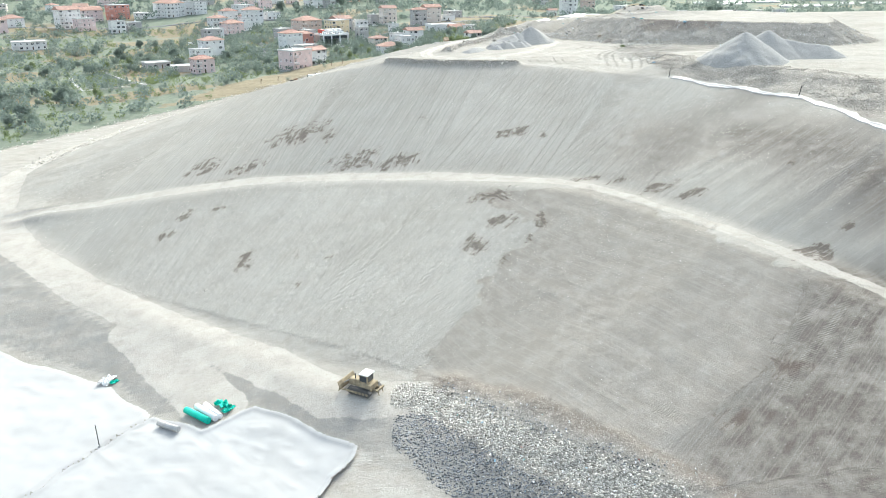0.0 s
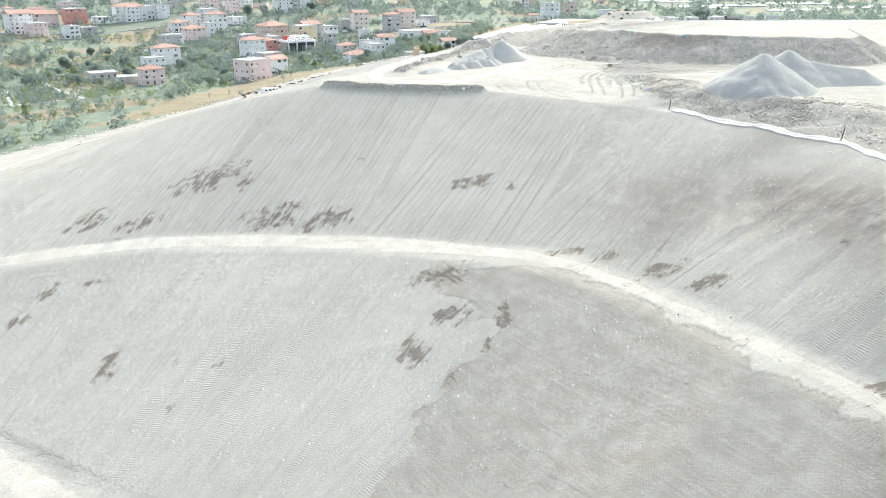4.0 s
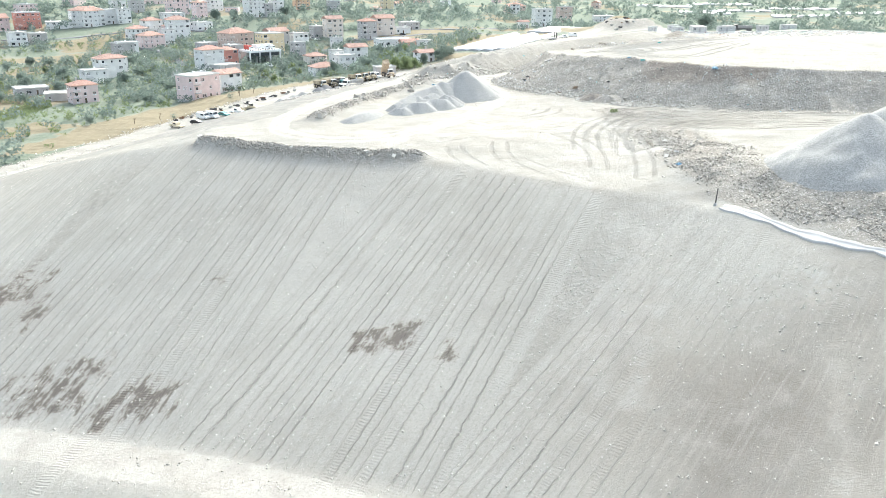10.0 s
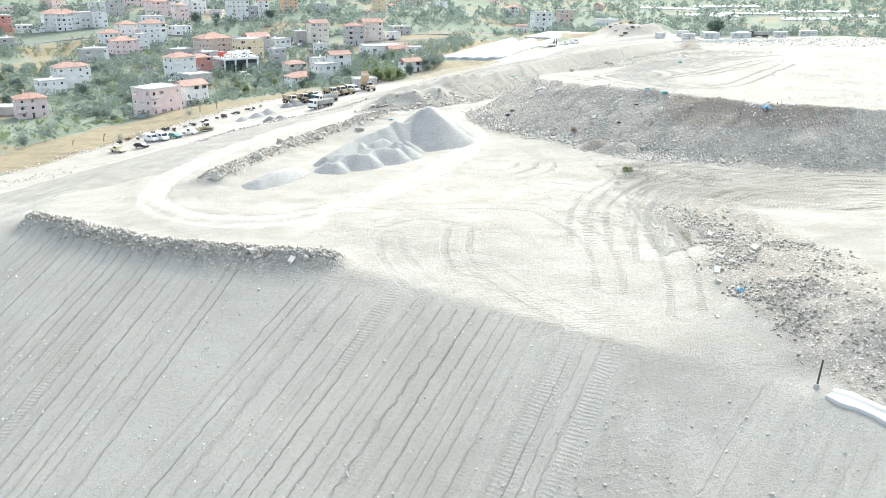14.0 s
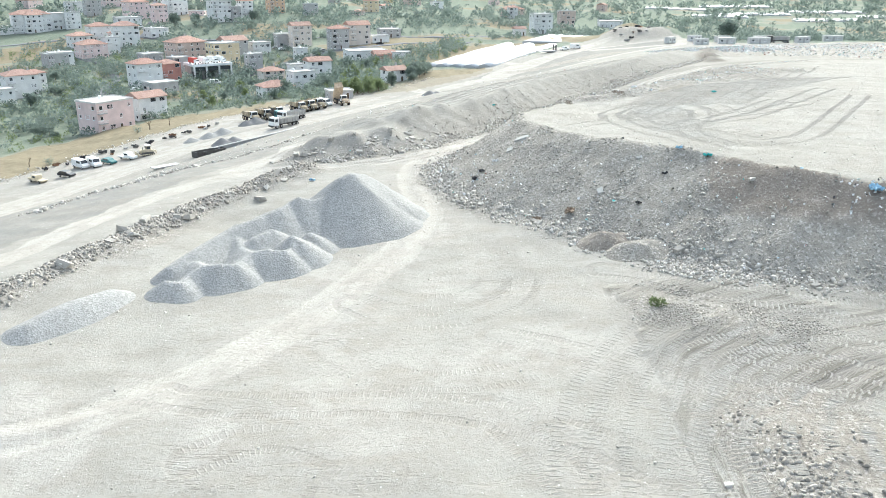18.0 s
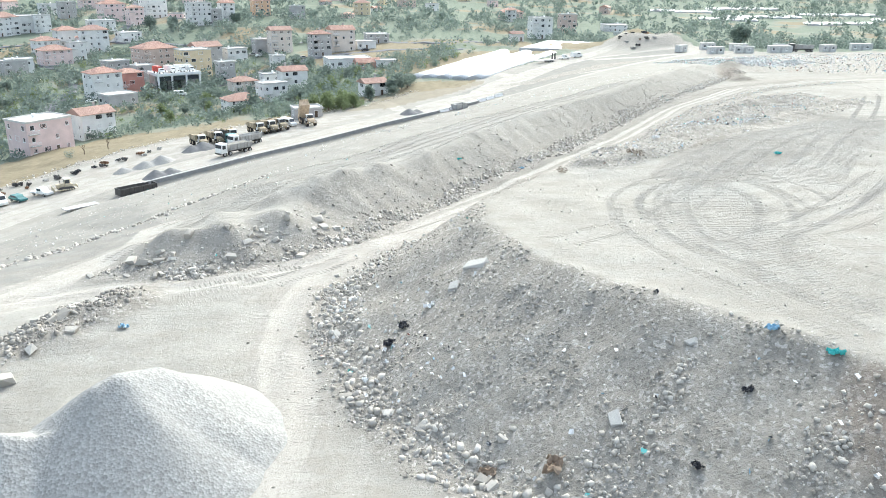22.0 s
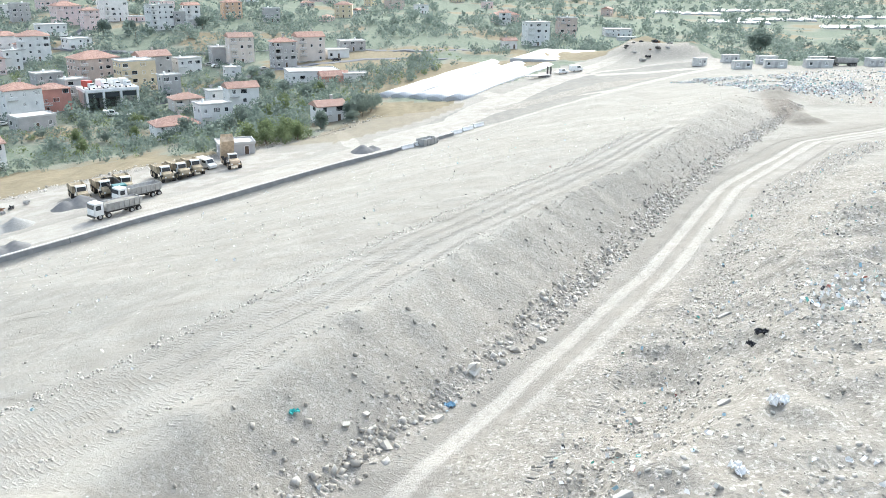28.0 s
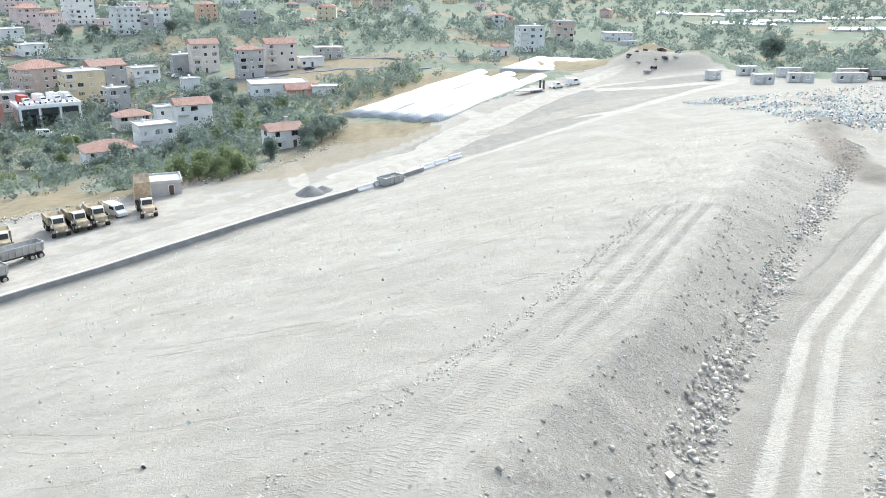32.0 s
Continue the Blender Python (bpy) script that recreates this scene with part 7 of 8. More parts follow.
CABINPAINT = worn("dusty_cabin_paint", (0.56, 0.55, 0.52), 0.8, scale=0.8, amount=0.3)
CABIN_WINDOW = window_mesh("window", 1.1, 1.0, True)
bm = bmesh.new()
box(bm, -0.45, -0.05, 0, 0.45, 0.05, 2.0)
CABIN_DOOR = part("door", bm, GREYSTEEL)
for x, y, a, l in ((146, 498, 8, 6), (158, 501, -6, 7), (171, 499, 4, 9), (163, 520, 5, 7), (151, 522, 10, 6), (178, 512, 0, 8), (191, 502, 12, 6), (137, 512, 40, 5), (206, 506, -5, 8), (168, 745, 10, 12), (180, 730, 5, 9)):
    site_cabin(x, y, a, length=l)
for ob in (CABIN_WINDOW, CABIN_DOOR):
    bpy.data.objects.remove(ob)
tipper(182, 505, 175, "dark truck parked among the entrance cabins", DARKSTEEL, GREYSTEEL)


def lowbed(x, y, yaw):
    ob = thing("low_loader", (x, y, ground(x, y)), "low-loader trailer with raised ramps beside the road", "trailer", yaw=yaw)
    bm = bmesh.new()
    box(bm, -5, -1.3, 0.8, 5, 1.3, 1.1)
    part("deck", bm, GREYSTEEL, ob)
    for s in (-0.8, 0.8):
        bm = bmesh.new()
        box(bm, 4.6, s - 0.35, 1.1, 4.8, s + 0.35, 3.6)
        part("ramp", bm, DARKSTEEL, ob)
    for u in (1.5, 2.6, 3.7):
        for s in (-1, 1):
            wheel(ob, u, s * 1.05, 0.4, 0.3)


lowbed(83, 514, 32)
car(92, 521, 30, "white pickup behind the low loader", CABWHITE, "pickup")
car(98, 526, 30, "white van parked at the roadside", CABWHITE, "van")


# ---- liner basin ----
def liner_material():
    n = Nodes("liner_sheet", 0.6)
    p = n.coords()
    col = n.mix(n.step(n.noise(p, 0.12, 5), 0.3, 0.7), (0.325, 0.317, 0.302), (0.36, 0.353, 0.34))
    col = n.mix(n.step(n.noise(p, 1.2, 6), 0.55, 0.8, 0, 0.4), col, (0.32, 0.312, 0.295))
    return n.done(col, n.bump(n.noise(p, 0.5, 3), 0.12, 0.06))


LINER = liner_material()


def sheet(ring, lift, label, seed, curl=0.0, gap=0.4):
    """A geotextile sheet lying on the ground, with folds and a thin edge turned down."""
    xs = np.arange(min(p[0] for p in ring), max(p[0] for p in ring) + 0.4, gap)
    ys = np.arange(min(p[1] for p in ring), max(p[1] for p in ring) + 0.4, gap)
    x, y = np.meshgrid(xs, ys)
    ring = [(a + 0.3 * math.sin(a * 0.9 + b), b + 0.3 * math.sin(b * 1.1)) for a, b in resample(ring + ring[:1], 1.5)][:-1]
    ok = inside(ring, x, y)
    z = np.array([[ground(a, b) for a in xs] for b in ys]) + lift + np.maximum(lattice(seed + 1, 1.6, x + y, y) ** 3 * 0.07, -0.02)
    edge = near(ring + ring[:1], x, y)
    rim = np.array(resample(ring + ring[:1], 0.05))
    for j, i in zip(*np.nonzero(inside(ring, x, y) & (edge < gap * 1.1))):
        k = np.hypot(rim[:, 0] - x[j, i], rim[:, 1] - y[j, i]).argmin()
        x[j, i], y[j, i] = rim[k]
        edge[j, i] = 0.05
    z += curl * np.exp(-(edge / 0.5) ** 2) - 0.2 * np.exp(-(edge / 0.25) ** 2)
    idx = np.arange(x.size).reshape(x.shape)
    keep = ok[:-1, :-1] & ok[1:, 1:] & ok[1:, :-1] & ok[:-1, 1:]
    quad = np.stack([idx[:-1, :-1], idx[:-1, 1:], idx[1:, 1:], idx[1:, :-1]], -1)[keep]
    used, inv = np.unique(quad.ravel(), return_inverse=True)
    me = bpy.data.meshes.new("liner_sheet")
    me.from_pydata(np.stack([x.ravel()[used], y.ravel()[used], z.ravel()[used]], -1).tolist(), [], inv.reshape(-1, 4).tolist())
    me.shade_smooth()
    me.materials.append(LINER)
    return tagged(new("liner_sheet", me), label, "liner sheet", "basin liner sheets")


sheet([(-110, 114), (-90, 111.5), (-66, 104.5), (-46, 94.5), (-36.2, 85.6), (-46, 71.5), (-58, 48), (-80, 20), (-115, 20)], 0.16, "white geotextile sheet spread over the basin floor", 81)
sheet([(-36, 85), (-28, 80.2), (-23, 84.4), (-9.2, 75.3), (-13, 68.8), (-20, 56), (-34, 30), (-62, 40), (-46, 71)], 0.30, "white geotextile sheet with a turned-up blue-grey edge", 83, 0.35, 0.22)


def roll(a, b, r, mat, label):
    bm = bmesh.new()
    a, b = Vector(a), Vector(b)
    tube(bm, a, b, r, r, 16)
    tube(bm, a - (b - a).normalized() * 0.08, b + (b - a).normalized() * 0.08, r * 0.45, r * 0.45, 12)
    for f in bm.faces:
        f.smooth = len(f.verts) == 4
    return tagged(part("sheet_roll", bm, mat), label, "sheet roll", "rolled sheets")


def at(x, y, up=0.0):
    return (x, y, ground(x, y) + up)


roll(at(-31.6, 84.8, 0.5), at(-28.0, 81.8, 0.5), 0.42, MESHGREEN, "roll of green geonet lying by the basin edge")
roll(at(-30.4, 85.2, 0.45), at(-27.2, 82.2, 0.45), 0.4, WHITE, "white roll of geotextile lying by the basin edge")
roll(at(-29.4, 85.4, 0.4), at(-26.8, 82.6, 0.4), 0.36, WHITE, "white roll of geotextile half unrolled beside green netting")
roll(at(-34.2, 82.4, 0.75), at(-31.2, 80.4, 0.75), 0.36, GREYSTEEL, "grey roll of sheeting lying on the liner")


def crumple(x, y, size, mat, label, seed, name="netting_scrap", flat=0.35):
    bm = bmesh.new()
    bmesh.ops.create_grid(bm, x_segments=9, y_segments=7, size=0.5)
    r = random.Random(seed)
    for v in bm.verts:
        v.co = Vector((v.co.x * size * 1.3 + r.uniform(-0.1, 0.1) * size, v.co.y * size * 0.8 + r.uniform(-0.1, 0.1) * size, r.uniform(0, flat) * size))
    bmesh.ops.solidify(bm, geom=bm.faces[:], thickness=0.03)
    ob = part(name, bm, mat)
    ob.matrix_basis = pose(x, y, ground(x, y) + 0.05, 0, 0, r.uniform(0, 180))
    return tagged(ob, label, "scrap")


crumple(-27.2, 85.2, 1.6, MESHGREEN, "crumpled bright green netting beside the rolls", 1)
crumple(-26.2, 84.2, 1.2, MESHGREEN, "crumpled green netting heap by the basin", 2)
crumple(-45.4, 94.6, 1.8, WHITE, "crumpled white sheet end with green netting at the basin edge", 3, "sheet_scrap")
crumple(-44.3, 94.2, 0.9, MESHGREEN, "scrap of green netting at the basin edge", 4)


def post(x, y, h, label, lean=0.0):
    ob = thing("post", (x, y, ground(x, y) - 0.3), label, "post", "thin posts")
    bm = bmesh.new()
    tube(bm, (0, 0, 0), (lean, 0, h + 0.3), 0.06, 0.05, 8)
    part("shaft", bm, DARKSTEEL, ob)
    bm = bmesh.new()
    tube(bm, (0, 0, 0.25), (0, 0, 0.55), 0.2, 0.12, 8)
    part("footing", bm, CONCRETE, ob)


post(-40.6, 80, 3.0, "thin dark post standing on the liner seam", -0.1)
post(44.6, 158.3, 1.7, "thin dark post at the end of the white drain", 0.1)
post(60.4, 135.2, 1.8, "thin dark leaning post beside the white drain", 0.3)


def drain():
    line = resample([(45, 157.6), (49, 152), (53.5, 146), (57, 140), (60.4, 134), (62, 127), (62.6, 119), (65.5, 106), (72.5, 84), (82, 56)], 0.9)
    bm = bmesh.new()
    rows = []
    for i, p in enumerate(line):
        a, b = Vector(line[max(i - 1, 0)]), Vector(line[min(i + 1, len(line) - 1)])
        side = Vector((-(b - a).y, (b - a).x)).normalized()
        w = 0.42 + 0.12 * math.sin(i * 0.7) + 0.12 * math.sin(i * 1.9)
        q = Vector(p) + side * 0.18 * math.sin(i * 0.45)
        rows.append([bm.verts.new((*(q + side * s * w), ground(*(q + side * s * w)) + d)) for s, d in ((-1.15, -0.1), (-1, 0.16), (-0.55, 0.08), (0, 0.05), (0.55, 0.08), (1, 0.2), (1.15, -0.1))])
    for a, b in zip(rows, rows[1:]):
        for k in range(6):
            bm.faces.new((a[k], a[k + 1], b[k + 1], b[k]))
    for f in bm.faces:
        f.smooth = True
    bmesh.ops.recalc_face_normals(bm, faces=bm.faces)
    tagged(part("drain_channel", bm, LINER), "white lined drain channel along the slope crest", "drain", kind="structure")


drain()


# ---- stones, spoil and litter ----
def stone_material(name, a, b, c):
    n = Nodes(name, 0.92)
    v = n.coords()
    col = n.mix(n.island(), a, b)
    col = n.mix(n.step(n.chance(), 0, 1, 0, 0.5), col, c)
    grain = n.noise(v, 6.0, 5, 0.7)
    col = n.mix(n.step(grain, 0.45, 0.75, 0, 0.5), col, tuple(k * 0.72 for k in c))
    return n.done(col, n.bump(grain, 0.5, 0.05))


# stone tones vary; the range is widened to imitate sunlit and shadowed sides
STONE = stone_material("pale_stone", (0.25, 0.228, 0.195), (0.61, 0.57, 0.51), (0.46, 0.422, 0.365))
DIM = stone_material("grey_stone", (0.20, 0.18, 0.152), (0.49, 0.453, 0.398), (0.36, 0.327, 0.28))
SHARD = stone_material("refuse_shards", (0.13, 0.115, 0.095), (0.74, 0.70, 0.62), (0.46, 0.42, 0.35))
GRIME = stone_material("grimy_shards", (0.07, 0.07, 0.07), (0.34, 0.35, 0.36), (0.13, 0.13, 0.13))


def angular(seed, count):
    """An angular stone: the hull of a broken block's corners."""
    r = np.random.RandomState(seed)
    corner = np.array([(a, b, c) for a in (-1, 1) for b in (-1, 1) for c in (-1, 1)], float) * r.uniform(0.35, 0.95, (8, 3))
    extra = r.uniform(-0.9, 0.9, (max(count - 8, 0), 3))
    p = np.concatenate([corner, extra]) * np.array((1.0, r.uniform(0.6, 0.9), r.uniform(0.4, 0.75)))
    bm = bmesh.new()
    for q in p:
        bm.verts.new(q)
    out = bmesh.ops.convex_hull(bm, input=bm.verts[:])
    bmesh.ops.delete(bm, geom=list({g for g in out["geom_interior"] + out["geom_unused"] if isinstance(g, bmesh.types.BMVert)}), context='VERTS')
    bmesh.ops.recalc_face_normals(bm, faces=bm.faces)
    bm.verts.index_update()
    co = np.array([v.co[:] for v in bm.verts])
    tri = np.array([[v.index for v in f.verts] for f in bm.faces])
    return bm, co, tri


SMALL = [angular(100 + i, 8)[1:] for i in range(9)]


def heights(x, y):
    i = np.clip(np.searchsorted(GX, x) - 1, 0, NX - 2)
    j = np.clip(np.searchsorted(GY, y) - 1, 0, NY - 2)
    u, v = (x - GX[i]) / (GX[i + 1] - GX[i]), (y - GY[j]) / (GY[j + 1] - GY[j])
    return (Z[j, i] * (1 - u) + Z[j, i + 1] * u) * (1 - v) + (Z[j + 1, i] * (1 - u) + Z[j + 1, i + 1] * u) * v


CELL = np.gradient(GY)[:, None] * np.gradient(GX)[None, :]


def strew(name, where, count, small, large, mat, label, seed, power=2.6, flat=1.0):
    """Loose stones strewn by a mask, many small and few large, joined as stuff."""
    rng = np.random.RandomState(seed)
    weight = (np.clip(where, 0, None) * CELL).ravel()
    pick = rng.choice(weight.size, count, p=weight / weight.sum())
    j, i = np.divmod(pick, NX)
    x = GX[i] + rng.uniform(-0.5, 0.5, count) * np.gradient(GX)[i]
    y = GY[j] + rng.uniform(-0.5, 0.5, count) * np.gradient(GY)[j]
    size = small + (large - small) * rng.uniform(0, 1, count) ** power
    z = heights(x, y)
    cos, tris, base = [], [], 0
    kind = rng.randint(0, len(SMALL), count)
    for k, (co, tri) in enumerate(SMALL):
        m = np.nonzero(kind == k)[0]
        q = rng.normal(size=(len(m), 4))
        q /= np.linalg.norm(q, axis=1)[:, None]
        w, a, b, c = q.T
        rot = np.stack([1 - 2 * (b * b + c * c), 2 * (a * b - c * w), 2 * (a * c + b * w), 2 * (a * b + c * w), 1 - 2 * (a * a + c * c), 2 * (b * c - a * w), 2 * (a * c - b * w), 2 * (b * c + a * w), 1 - 2 * (a * a + b * b)], -1).reshape(-1, 3, 3)
        p = np.einsum("nij,vj->nvi", rot, co) * size[m][:, None, None]
        p[:, :, 2] *= flat
        p += np.stack([x[m], y[m], z[m] + size[m] * 0.04 * flat], -1)[:, None, :]
        cos.append(p.reshape(-1, 3))
        tris.append((tri[None] + (np.arange(len(m)) * len(co))[:, None, None] + base).reshape(-1, 3))
        base += len(m) * len(co)
    co, tri = np.concatenate(cos), np.concatenate(tris)
    me = bpy.data.meshes.new(name)
    me.vertices.add(len(co))
    me.vertices.foreach_set("co", co.astype(np.float32).ravel())
    me.loops.add(tri.size)
    me.loops.foreach_set("vertex_index", tri.astype(np.int32).ravel())
    me.polygons.add(len(tri))
    me.polygons.foreach_set("loop_start", np.arange(0, tri.size, 3, dtype=np.int32))
    me.update(calc_edges=True)
    me.materials.append(mat)
    return tagged(new(name, me), label, "stones", kind="stuff")


def band(line, half, edge=0.8):
    return soft(near(line, X, Y), half, edge)


run, off = arc(PLAN["cliff_head"], X, Y)
stripe = inside(CLIFF_FACE, X, Y) * np.clip(lattice(98, 1.5, run, off / 7) * 2 - 0.5, 0, 1) * np.clip(off / 5, 0.15, 1) * (X < 110)
cliff = (inside(CLIFF_FACE, X, Y) * 0.8 + band(PLAN["cliff_foot"], 1.6, 1.0)) * (X < 110)
bank = inside(BANK_FACE, X, Y) * (0.15 + np.exp(-near(PLAN["nose"], X, Y) / 2.0)) * (0.5 + 0.5 * lattice(93, 3, X, Y)).clip(0.1, 1) + band(PLAN["nose"], 1.0)
feet = band(PLAN["nose"][1:], 0.8, 0.5) * (0.4 + lattice(91, 4, X, Y)).clip(0, 1) + band(PLAN["cliff_foot"][:9], 1.0, 0.6) * 0.8
berm = band(PLAN["rubble_leg"], 1.1, 0.5) + band([(-13, 191), (-5, 185.8), (2, 181.6), (9, 179.6), (16, 177.6)], 0.9, 0.4)
spill = inside(HUMMOCKS, X, Y) * (0.35 + 0.8 * lattice(94, 3.5, X, Y)).clip(0.05, 1) + 0.8 * band(PLAN["refuse_edge"], 1.6)
mound = np.minimum(1, band(PLAN["mound_top"][:5], 4.5, 1.5) + band(PLAN["ditch_back"][:4], 2, 0.8) + 1.5 * band([(46.5, 186), (47.5, 175), (46, 166)], 2.6, 1)) * (Y > 100)
strew("scree", cliff * (0.35 + lattice(96, 2.2, X, Y) * 1.1).clip(0.04, 1), 19000, 0.02, 0.15, DIM, "loose grey stones and scree on the spoil face", 201, 4.0)
strew("scree", stripe, 3000, 0.04, 0.2, STONE, "pale broken stones fallen in streaks down the spoil face", 216, 2.6)
strew("scree", bank, 5500, 0.025, 0.22, DIM, "loose grey stones on the long spoil bank", 202, 4.0)
strew("boulder_line", feet, 7500, 0.03, 0.30, STONE, "pale angular boulders fallen to the foot of the bank", 203, 3.6)
strew("rubble_berm", berm, 7500, 0.03, 0.26, DIM, "low berm of pale broken rock", 204, 3.0)
strew("rubble_berm", band(PLAN["shelf"][2:], 0.9, 0.5), 900, 0.08, 0.4, STONE, "thin line of rubble along the shelf edge", 205)
strew("spoil_rubble", spill, 18000, 0.02, 0.16, STONE, "tipped rubble and broken blocks beside the track", 206, 4.5)
strew("spoil_rubble", mound * np.clip(0.35 + lattice(99, 2.4, X, Y), 0.06, 1), 22000, 0.02, 0.2, DIM, "stony spoil mound beside the yard", 207, 4.5)
strew("spoil_rubble", band([(45, 200.5), (48, 198.5), (51, 197)], 2.2, 1.4) * np.clip(0.3 + lattice(99, 1.5, X, Y), 0.03, 1), 6000, 0.012, 0.11, DIM, "patch of broken stone below the spoil face", 208)
strew("slope_stones", slope * (Y > 95) * (0.12 + np.clip(lattice(92, 6, X, Y), 0, 1) + 0.9 * band([(-25, 152), (-2, 146), (12, 138.5), (22, 131), (34, 120)], 5, 4) * np.clip(lattice(97, 2, X, Y), 0, 1)), 15000, 0.025, 0.15, STONE, "small pale stones scattered on the graded slope", 209, 2.5)
strew("flat_stones", np.clip(upper + terrace * (Y < 420) * (0.8 + 1.2 * lattice(95, 7, X, Y)).clip(0.2, 2) + 0.35 * in_yard, 0, 2) * (X < 120), 12000, 0.025, 0.13, STONE, "small pale stones scattered on the compacted fill", 210, 2.8)
strew("windrow", band(shifted(RIDGE_PASS, 5.6), 0.45, 0.4) + 0.5 * band(shifted(RIDGE_PASS, -1.9), 0.3, 0.3), 2600, 0.03, 0.15, STONE, "low line of clods pushed up beside the crawler pass", 215, 2.6)
strew("refuse_face", band([(-4, 83.4), (0, 81), (6.4, 74), (13, 68.3), (18, 63.8), (27, 52)], 1.7, 0.9), 24000, 0.04, 0.21, SHARD, "shredded pale refuse along the top of the fill edge", 211, 2.0, 0.5)
strew("refuse_face", (inside([(-5, 80.5), (-1.2, 79.5), (5, 72.2), (11.5, 66.4), (17, 61), (24, 50), (10, 50), (1.5, 67.5), (-2.5, 71.7), (-5.6, 76)], X + WOBBLE * 0.5, Y) + 0.35 * band([(0, 84.6), (8.6, 75.4), (15.6, 69.4), (20.5, 64.6)], 0.5, 0.5)) * 1.0, 17000, 0.04, 0.19, GRIME, "dark shredded refuse on the lower fill face", 213, 2.0, 0.5)
strew("verge_rubble", band(fe, 2.5, 1.5) + band([(-109, 205), (-100, 262), (-86, 292), (-70, 318)], 4, 2) * 0.6, 2600, 0.08, 0.45, STONE, "rubble and junk along the field edge", 212)

# single boulders that stand out
ROCKS = []
for i in range(12):
    bm, _, _ = angular(300 + i, 13)
    bmesh.ops.bevel(bm, geom=bm.edges[:], offset=0.025, segments=1, affect='EDGES')
    ROCKS.append(part("boulder", bm, STONE))
rnd = random.Random(33)


def boulder(x, y, s, words):
    ob = new("boulder", rnd.choice(ROCKS).data)
    ob.matrix_basis = pose(x, y, ground(x, y) + s * 0.12, rnd.uniform(-25, 25), rnd.uniform(-25, 25), rnd.uniform(0, 360)) @ Matrix.Diagonal((s, s * rnd.uniform(0.75, 1), s * rnd.uniform(0.7, 1), 1))
    return tagged(ob, words, "boulder", "boulders")


for line, n, off, lo, hi, words in ((PLAN["nose"][5:12], 90, 0.7, 0.14, 0.42, "pale angular boulder at the foot of the long bank"), ([(16, 243.6), (21, 244.6), (25, 247), (28.5, 251)], 90, 1.5, 0.14, 0.62, "broken pale block on the nose of the spoil bank"),
                                    (PLAN["cliff_foot"][2:9], 34, 0.8, 0.15, 0.4, "grey boulder at the foot of the spoil face"), (PLAN["rubble_leg"], 80, 0.9, 0.1, 0.7, "pale broken rock in the berm beside the track"),
                                    ([(-13, 191), (2, 181.6), (16, 177.6)], 26, 0.6, 0.18, 0.5, "pale rock in the low berm on the crest"), (PLAN["refuse_edge"][:5], 46, 1.8, 0.16, 0.42, "pale broken block among tipped rubble"),
                                    ([(45, 184), (46, 174), (44, 166)], 20, 1.5, 0.2, 0.5, "grey block in the stony mound beside the yard")):
    pts = resample([(p[0], p[1]) for p in line], 0.7)
    for _ in range(n):
        a, b = rnd.choice(pts)
        boulder(a + rnd.gauss(0, off), b + rnd.gauss(0, off), lo + (hi - lo) * rnd.random() ** 3.2, words)
for x, y, s in ((14.4, 227.1, 0.7), (9.6, 220.6, 0.7), (48.3, 279.2, 0.6), (54.5, 213, 0.45), (48, 208.4, 0.5)):
    boulder(x, y, s, "large pale slab-like boulder standing out from the spoil")
for ob in ROCKS:
    bpy.data.objects.remove(ob)

for peaks, lean, words, seed, tone in (([(43.0, 211.4, 0.95), (43.5, 211.1, 0.9)], 0.62, "small brown earth heap at the foot of the spoil face", 45, 0.6), ([(44.6, 209.2, 0.8), (45.8, 208.9, 0.75)], 0.55, "low stony heap in front of the spoil face", 55, 0.1)):
    ob = heap("spoil_heap", spine(peaks), lean, words, 0.15, EARTH, seed, 0.16)
    for key, value in (("rubble", 0.9), ("brown", tone)):
        ob.data.attributes.new(key, 'FLOAT', 'POINT').data.foreach_set("value", np.full(len(ob.data.vertices), value, np.float32))
strew("spoil_rubble", band([(43, 211), (48, 207)], 1.6, 0.8) + band([(46.5, 206.5), (53, 203.5)], 1.2, 0.6), 2600, 0.025, 0.22, STONE, "broken pale stones round the small heaps", 214, 3.0)


# ---- litter ----
def litter_material():
    n = Nodes("litter", 0.5)
    r = n.node("ShaderNodeValToRGB")
    n.put(r.inputs[0], n.island())
    ramp = r.color_ramp
    ramp.interpolation = 'CONSTANT'
    ramp.elements[0].color, ramp.elements[1].position, ramp.elements[1].color = (0.70, 0.69, 0.67, 1), 0.66, (0.05, 0.05, 0.06, 1)
    for at_, c in ((0.74, (0.34, 0.50, 0.60, 1)), (0.79, (0.16, 0.48, 0.44, 1)), (0.82, (0.55, 0.5, 0.42, 1)), (0.985, (0.40, 0.16, 0.13, 1))):
        ramp.elements.new(at_).color = c
    return n.done(r.outputs[0])


LITTER = litter_material()


def scatter_litter(where, count, size, label, seed):
    rng = np.random.RandomState(seed)
    weight = (np.clip(where, 0, None) * CELL).ravel()
    pick = rng.choice(weight.size, count, p=weight / weight.sum())
    j, i = np.divmod(pick, NX)
    x, y = GX[i] + rng.uniform(-0.6, 0.6, count) * np.gradient(GX)[i], GY[j] + rng.uniform(-0.6, 0.6, count) * np.gradient(GY)[j]
    c = np.stack([x, y, heights(x, y) + 0.12], -1)
    co = leaf_cloud(rng, c, np.full((count, 1), 0.08), count, size)
    return tagged(new("litter", quads("litter", co, LITTER)), label, "litter", kind="stuff")


